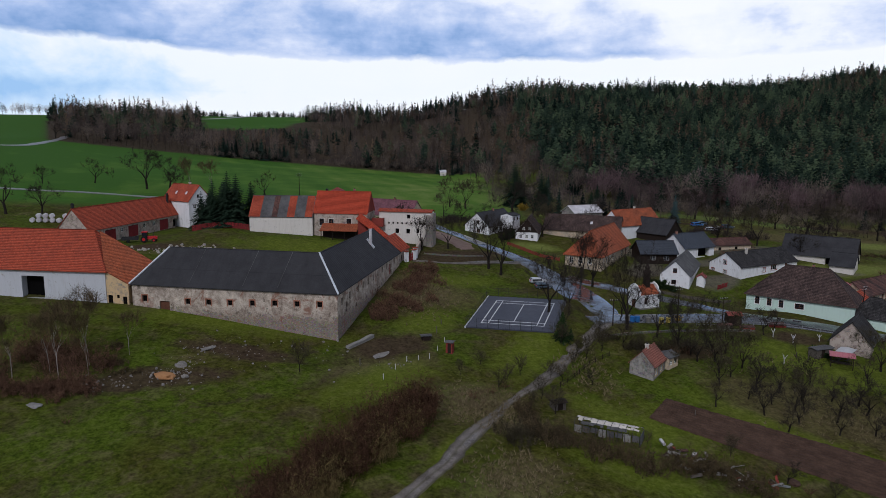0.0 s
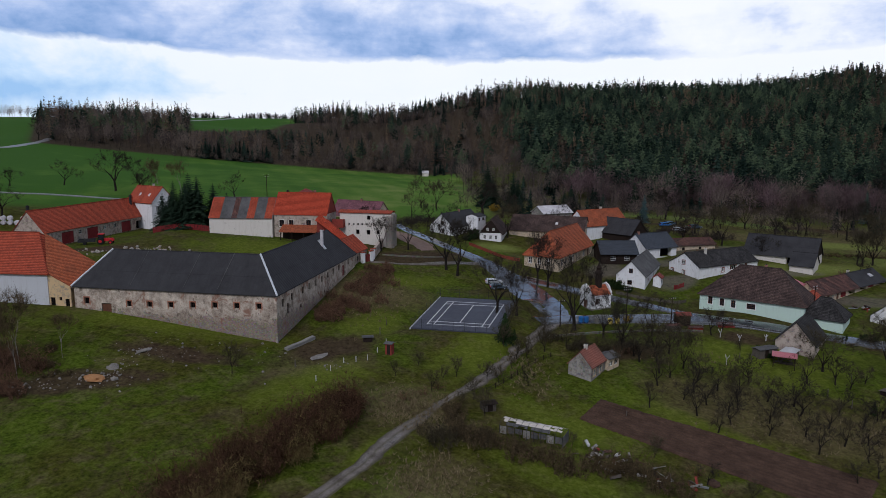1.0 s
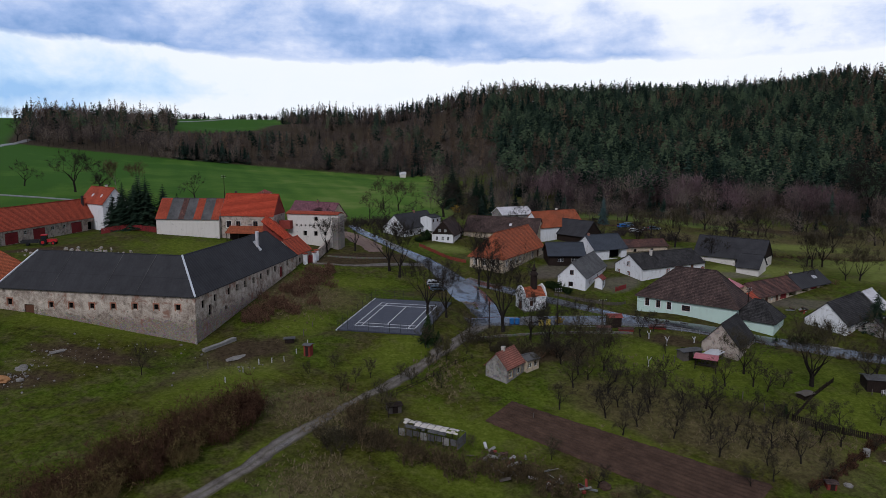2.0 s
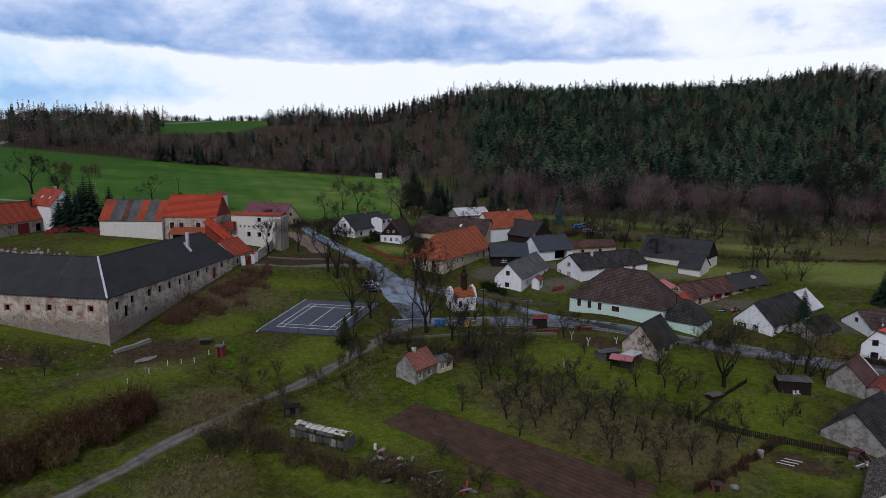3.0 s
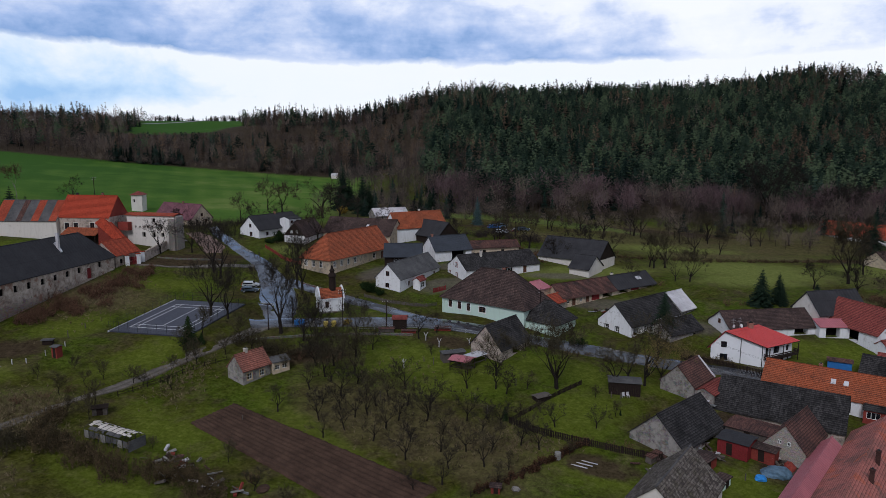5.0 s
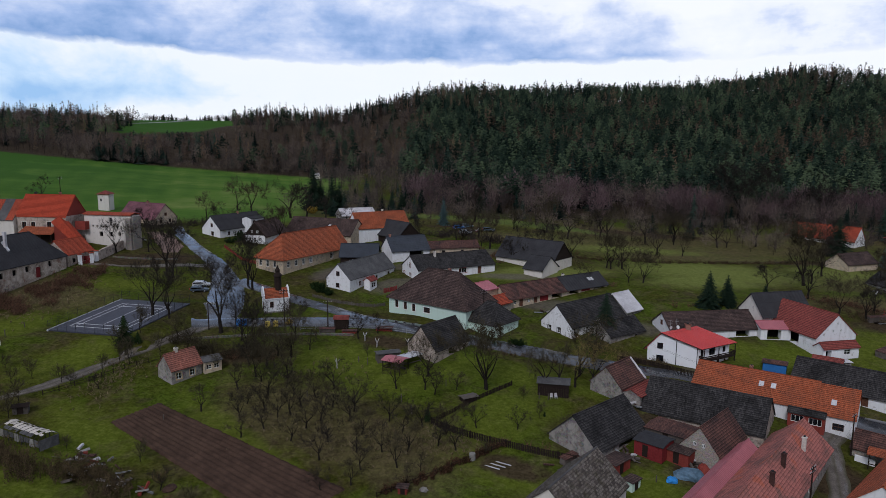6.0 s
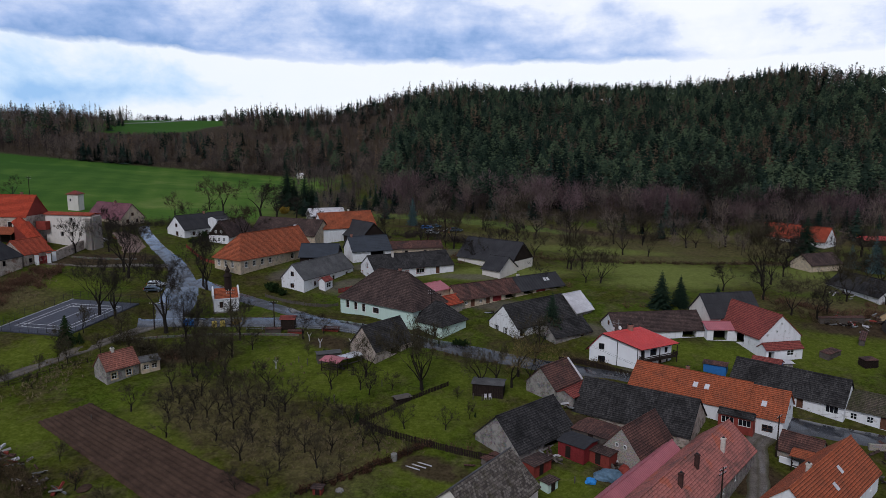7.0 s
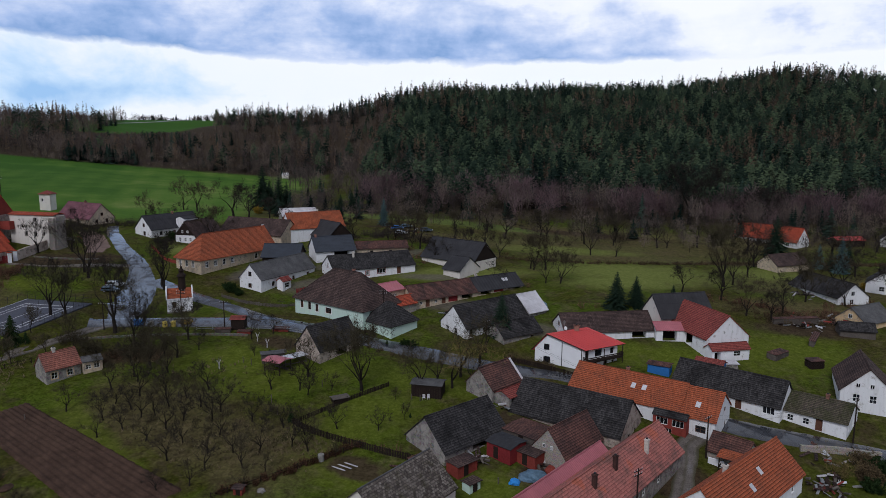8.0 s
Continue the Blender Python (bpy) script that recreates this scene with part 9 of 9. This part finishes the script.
def lump(name, label, x, y, s, mat, seed, category="rubble", flat=0.6, group="", z=0.0):
    """One rounded, uneven heap or stone."""
    bm = bmesh.new()
    bmesh.ops.create_icosphere(bm, subdivisions=3, radius=1.0)
    for v in bm.verts:
        k = 1 + 0.35 * noise.noise(v.co * 1.6 + Vector((seed * 3.1, 0, 0))) + 0.15 * noise.noise(v.co * 5 + Vector((0, seed, 0)))
        v.co = Vector((v.co.x * s[0] * k, v.co.y * s[1] * k, v.co.z * s[2] * k))
    bm.normal_update()
    ob = link_mesh(name, bm, M[mat])
    ob.matrix_world = pose(x, y, gz(x, y) + z, 0, 0, seed * 47)
    return tagged(ob, label, category, group)


def stones(name, label, spots, seed, big=0.35, mat="stones", kind="stuff"):
    """Loose stones strewn on the ground, too many to count."""
    r = random.Random(seed)
    bm = bmesh.new()
    for cx, cy, rx, ry, n in spots:
        for _ in range(n):
            x, y = r.gauss(cx, rx), r.gauss(cy, ry)
            s = big * (0.25 + r.random() ** 3)
            m = Matrix.Translation((x, y, gz(x, y) + s * 0.2)) @ Euler((r.random() * 3, r.random() * 3, r.random() * 3)).to_matrix().to_4x4()
            k = bmesh.ops.create_icosphere(bm, subdivisions=1, radius=s, matrix=m)
            for v in k["verts"]:
                v.co += Vector((r.gauss(0, 0.12), r.gauss(0, 0.12), r.gauss(0, 0.08))) * s
    return tagged(link_mesh(name, bm, M[mat]), label, "stones", kind=kind)


stones("rubble", "scattered pale rubble stones in the meadow", [(-43, 110, 2.2, 1.2, 60), (-38.5, 119.5, 2.5, 1.2, 40), (-41, 114, 1.5, 2, 40), (-52, 106, 4, 1.5, 50), (-47, 108, 6, 2, 60), (-20, 121, 8, 3, 25), (-35, 122, 8, 3, 40),
                                                                          (-24, 117, 8, 3, 25), (-6, 120, 3, 1, 20)], 5, 0.22)
stones("rubble", "heap of broken stone in the farmyard", [(-66, 172, 5, 1.5, 70), (-58, 176, 4, 1.5, 60)], 6, 0.5, "wall_stone")
lump("clay_heap", "small heap of ochre clay with stones", -43.6, 109.4, (2.2, 1.3, 0.55), "ochre_clay", 3, "earth heap")
lump("stone_heap", "heap of pale broken stones", -42.2, 113.6, (1.0, 1.2, 0.45), "stones", 4, "stone heap")
lump("stone_heap", "low heap of pale rubble", -39.6, 120.4, (1.6, 0.7, 0.25), "stones", 5, "stone heap")
lump("concrete_slab", "broken concrete slab at the birches", -59, 99, (1.4, 0.9, 0.18), "concrete", 7, "slab")
lump("boulder", "rounded boulder beside the heap", -40.2, 109.4, (0.6, 0.5, 0.45), "stones", 8, "boulder")
lump("gravel_heap", "pale gravel spread below the granary", -8.5, 123.4, (2.4, 1.0, 0.14), "stones", 9, "gravel heap")
lump("tarpaulin_heap", "blue-grey tarpaulin over a heap in the yard", 128.2, 95.6, (2.3, 1.6, 1.05), "grey_sheet", 11, "tarpaulin")
lump("tarpaulin_heap", "bright blue tarpaulin over a small heap", 125.3, 94.4, (0.9, 0.8, 0.6), "blue_sheet", 12, "tarpaulin")
lump("scrap_heap", "rusty red scrap heap against the stone barn", 131.0, 97.2, (1.1, 0.9, 0.9), "wood_red", 13, "scrap heap")
lump("tarpaulin_heap", "turquoise tarpaulin behind the cart shed", 137.5, 165.0, (4.2, 1.6, 1.3), "grey_sheet", 14, "tarpaulin")
lump("tarpaulin_heap", "blue tarpaulin over hay by the house", -66.5, 207.0, (2.6, 1.8, 1.0), "blue_sheet", 15, "tarpaulin")
lump("tarpaulin_heap", "white tarpaulin beside the blue one", -63.5, 203.5, (2.2, 1.4, 0.7), "tin_white", 16, "tarpaulin")
lump("compost_mound", "dark compost heap by the plot", 52.6, 90.2, (1.2, 0.9, 0.3), "earth", 17, "compost")
lump("stone_mound", "pale stones piled on the lawn", 88.6, 91.4, (0.7, 0.6, 0.35), "stones", 18, "stone heap")


def bales():
    for k in range(9):
        for lay in range(2 if k % 4 else 1):
            x, y = -109 + 1.55 * k, 189.5 + 0.5 * k
            b = thing("wrapped_bale", pose(x, y, gz(x, y) + 0.65 + 1.25 * lay, 90, 0, 15), "round hay bale wrapped in white film", "bale", "stack of wrapped bales")
            bm = bmesh.new()
            tube(bm, [(0, 0, -0.62), (0, 0, -0.5), (0, 0, 0.5), (0, 0, 0.62)], [0.55, 0.66, 0.66, 0.55], 14)
            part("film", bm, M["tin_white"], b)


bales()


def barrel(x, y, mat, label, r=0.32, h=0.95, name="barrel"):
    b = put(name, label, "barrel", x, y, group="bins and barrels")
    part("body", tube(bmesh.new(), [(0, 0, 0), (0, 0, 0.1), (0, 0, h - 0.1), (0, 0, h)], [r * 0.92, r, r, r * 0.9], 12), M[mat], b)
    part("lid", tube(bmesh.new(), [(0, 0, h), (0, 0, h + 0.05)], [r * 1.02, r * 0.95], 12), M[mat], b)


for k, (x, y, mat, label) in enumerate([(95.9, 98.9, "concrete", "grey plastic water barrel in the garden"), (46.0, 147.4, "blue_paint", "blue recycling bin beside the road"), (47.2, 147.6, "blue_paint", "blue recycling bin beside the road"),
                                        (52.5, 147.2, "yellow", "yellow recycling bin beside the road"), (54.2, 147.6, "yellow", "yellow recycling bin beside the road"), (49.5, 147.2, "concrete", "grey bin beside the road")]):
    barrel(x, y, mat, label, 0.55 if k else 0.5, 1.2 if k else 1.1)


def woodpile(x, y, yaw, L, H, label, mat="wood_grey", seed=1, D=1.0):
    """A stack of split logs: the ends show on the long side."""
    r = random.Random(seed)
    w = put("woodpile", label, "woodpile", x, y, yaw, group="woodpiles")
    bm = bmesh.new()
    z = 0.1
    while z < H:
        xx = 0.1
        while xx < L:
            rad = r.uniform(0.08, 0.14)
            tube(bm, [(xx, r.uniform(-0.06, 0.06), z), (xx + r.uniform(-0.05, 0.05), D + r.uniform(-0.06, 0.06), z)], [rad, rad], 5)
            xx += rad * 2
        z += 0.2
    tagged(part("log_stack", bm, M[mat], w), kind="stuff")
    part("cover", slab([[(-0.1, -0.15, H + 0.1), (L + 0.1, -0.15, H + 0.1), (L + 0.1, D + 0.15, H + 0.25), (-0.1, D + 0.15, H + 0.25)]], 0.04), M["tile_rust"], w)


woodpile(194.8, 143.0, 55, 9.0, 1.2, "long stack of split firewood on the lawn", "wood_grey", 1)
woodpile(183.0, 135.4, 35, 5.0, 1.3, "covered stack of firewood", "wood_grey", 2, 2.0)
woodpile(188.6, 132.2, 10, 3.0, 1.6, "square covered stack of firewood", "wood_dark", 3, 2.0)
woodpile(192.0, 155.5, 5, 11.0, 1.3, "row of firewood and salvage by the hedge", "wood_grey", 4)
woodpile(110.0, 97.6, 42, 3.2, 1.0, "planks and firewood against the grey barn", "wood_grey", 5)
woodpile(64.4, 144.6, 4, 3.4, 0.8, "stack of planks under a sheet by the lane", "wood_grey", 6)
woodpile(76.6, 146.2, -6, 3.6, 0.5, "stack of boards beside the lane", "wood_red", 7, 1.6)
woodpile(69.4, 144.4, 2, 3.2, 0.5, "red boards stacked by the shelter", "wood_red", 8)
woodpile(130.0, 100.4, -42, 4.0, 0.9, "timber offcuts in the yard", "wood_grey", 9)


def junk_at(x, y, n, seed, label, reach=2.2):
    r = random.Random(seed)
    w = put("scrap_heap", label, "scrap", x, y)
    mats = ["wood_grey", "steel", "tile_rust", "wood_dark", "wood_dark", "wood_grey", "concrete", "wood_red", "tin_white", "tile_brown"]
    for i in range(n):
        px, py = r.gauss(0, reach * 0.5), r.gauss(0, reach * 0.5)
        z = gz(x + px, y + py) - gz(x, y)
        m = pose(px, py, z + r.uniform(0.05, 0.55), r.uniform(-35, 35), r.uniform(-35, 35), r.uniform(0, 180))
        bm = bmesh.new()
        box(bm, -r.uniform(0.2, 1.2), -r.uniform(0.05, 0.3), -0.03, r.uniform(0.2, 1.2), r.uniform(0.05, 0.3), r.uniform(0.03, 0.3), m)
        part("board" if i % 3 else "sheet", bm, M[mats[r.randrange(len(mats))]], w)


junk_at(40.0, 93.4, 26, 1, "scrap boards and sheets in the scrub", 3.0)
junk_at(44.6, 90.4, 20, 2, "rusty scrap and boards near the plot", 2.4)
junk_at(37.2, 95.6, 14, 3, "collapsed pale frames beside the greenhouse", 2.0)
junk_at(110.8, 96.6, 24, 4, "jumble of boards and tools against the barn", 2.0)
junk_at(120.5, 99.6, 14, 5, "yard clutter before the red shed", 1.6)
junk_at(129.5, 98.4, 16, 6, "scrap metal beside the stone barn", 1.8)
junk_at(126.0, 116.0, 14, 7, "garden clutter before the lean-to", 2.0)
junk_at(199.0, 156.8, 40, 8, "long row of salvage under sheets", 4.5)
junk_at(206.0, 158.0, 30, 9, "salvage heap with pale sheets", 3.5)
junk_at(170.6, 94.6, 26, 11, "pale sheets and garden clutter behind the orange house", 2.0)
junk_at(175.5, 101.4, 16, 12, "stones and buckets along the garden wall", 2.4)
junk_at(212, 182, 24, 10, "pale sheets stacked beside the grey house", 3.5)
junk_at(103.0, 240, 24, 11, "scrap and car parts in a garden", 4.0)
junk_at(110.6, 86.5, 22, 12, "dark boards stacked beside the slate-roofed barn", 2.6)
junk_at(173.5, 95.5, 24, 13, "household clutter beside the orange-roofed house", 2.4)
junk_at(171.0, 91.0, 16, 14, "white sacks and clutter by the wall", 1.6)
junk_at(49.5, 89.0, 8, 15, "dark scrap by the plot", 0.9)
junk_at(116.0, 158.5, 14, 16, "farmyard clutter before the stable", 2.4)
junk_at(-2, 209, 20, 17, "stone and timber heap by the road", 3.0)


def white_stumps():
    """Whitewashed, lopped young fruit trees."""
    r = random.Random(8)
    for x, y, h in ((70.7, 128.2, 1.9), (77.6, 138.0, 1.9), (86.2, 134.8, 1.9), (74.8, 141.0, 1.8), (84.0, 139.4, 1.4)):
        t = put("lopped_tree", "whitewashed lopped young fruit tree", "tree", x, y, r.uniform(0, 360), group="lopped fruit trees")
        bm = bmesh.new()
        tube(bm, [(0, 0, -0.2), (0.05, 0, h * 0.55)], [0.1, 0.09], 6)
        for a in (0.4, 2.5, 4.4):
            tube(bm, [(0.05, 0, h * 0.5), (0.5 * math.cos(a), 0.5 * math.sin(a), h)], [0.08, 0.05], 5)
        part("trunk", bm, M["tin_white"], t)


white_stumps()


def stakes():
    """Single wooden stakes in gardens and meadow."""
    r = random.Random(4)
    for x, y in ((64.5, 118), (67, 117), (74.6, 131), (76.5, 130), (108.9, 118), (110.5, 117.6), (122.9, 94), (86, 112), (84, 116), (45, 107.5), (92, 122), (2, 135), (3, 140), (-12, 118), (-2, 110)):
        s = put("stake", "grey weathered wooden stake", "stake", x, y, r.uniform(0, 90), group="wooden stakes")
        part("shaft", boxes((-0.06, -0.06, -0.3, 0.06, 0.06, r.uniform(1.0, 1.6))), M["wood_grey"], s)


stakes()


def garden_boards():
    """Pale boards laid on the lawn."""
    for k in range(3):
        b = put("board", "pale board lying on the lawn", "board", 98.6 + 0.9 * k, 97.2 + 0.5 * k, -32, group="boards on the lawn")
        part("plank", boxes((-1.6, -0.12, 0.02, 1.6, 0.12, 0.08)), M["tin_white"], b)


garden_boards()


def garden_chair(x, y, yaw):
    c = put("garden_chair", "white plastic garden chair beside the hut", "chair", x, y, yaw, group="garden chairs")
    part("seat", boxes((0, 0, 0.4, 0.5, 0.5, 0.45)), M["tin_white"], c)
    part("backrest", boxes((0, 0.46, 0.45, 0.5, 0.5, 0.95)), M["tin_white"], c)
    for px, py in ((0.02, 0.02), (0.44, 0.02), (0.02, 0.44), (0.44, 0.44)):
        part("leg", boxes((px, py, -0.02, px + 0.05, py + 0.05, 0.4)), M["tin_white"], c)


garden_chair(110.9, 117.9, 0)
garden_chair(111.8, 118.0, 10)


def stable_smoke_pipe():
    """Antenna and dish on the villa's ridge."""
    a = put("antenna", "thin roof antenna with a pale dish", "antenna", 138.3, 136.0, 20, 4.1)
    part("mast", tube(bmesh.new(), [(0, 0, -0.2), (0, 0, 2.0)], [0.03, 0.025], 6), M["steel"], a)
    for z in (1.2, 1.6, 1.95):
        part("rod", boxes((-0.6, -0.02, z, 0.6, 0.02, z + 0.04)), M["steel"], a)
    bm = bmesh.new()
    tube(bm, [(0, -0.15, 0.5), (0, -0.22, 0.5)], [0.1, 0.35], 12)
    part("dish", bm, M["tin_white"], a)


stable_smoke_pipe()
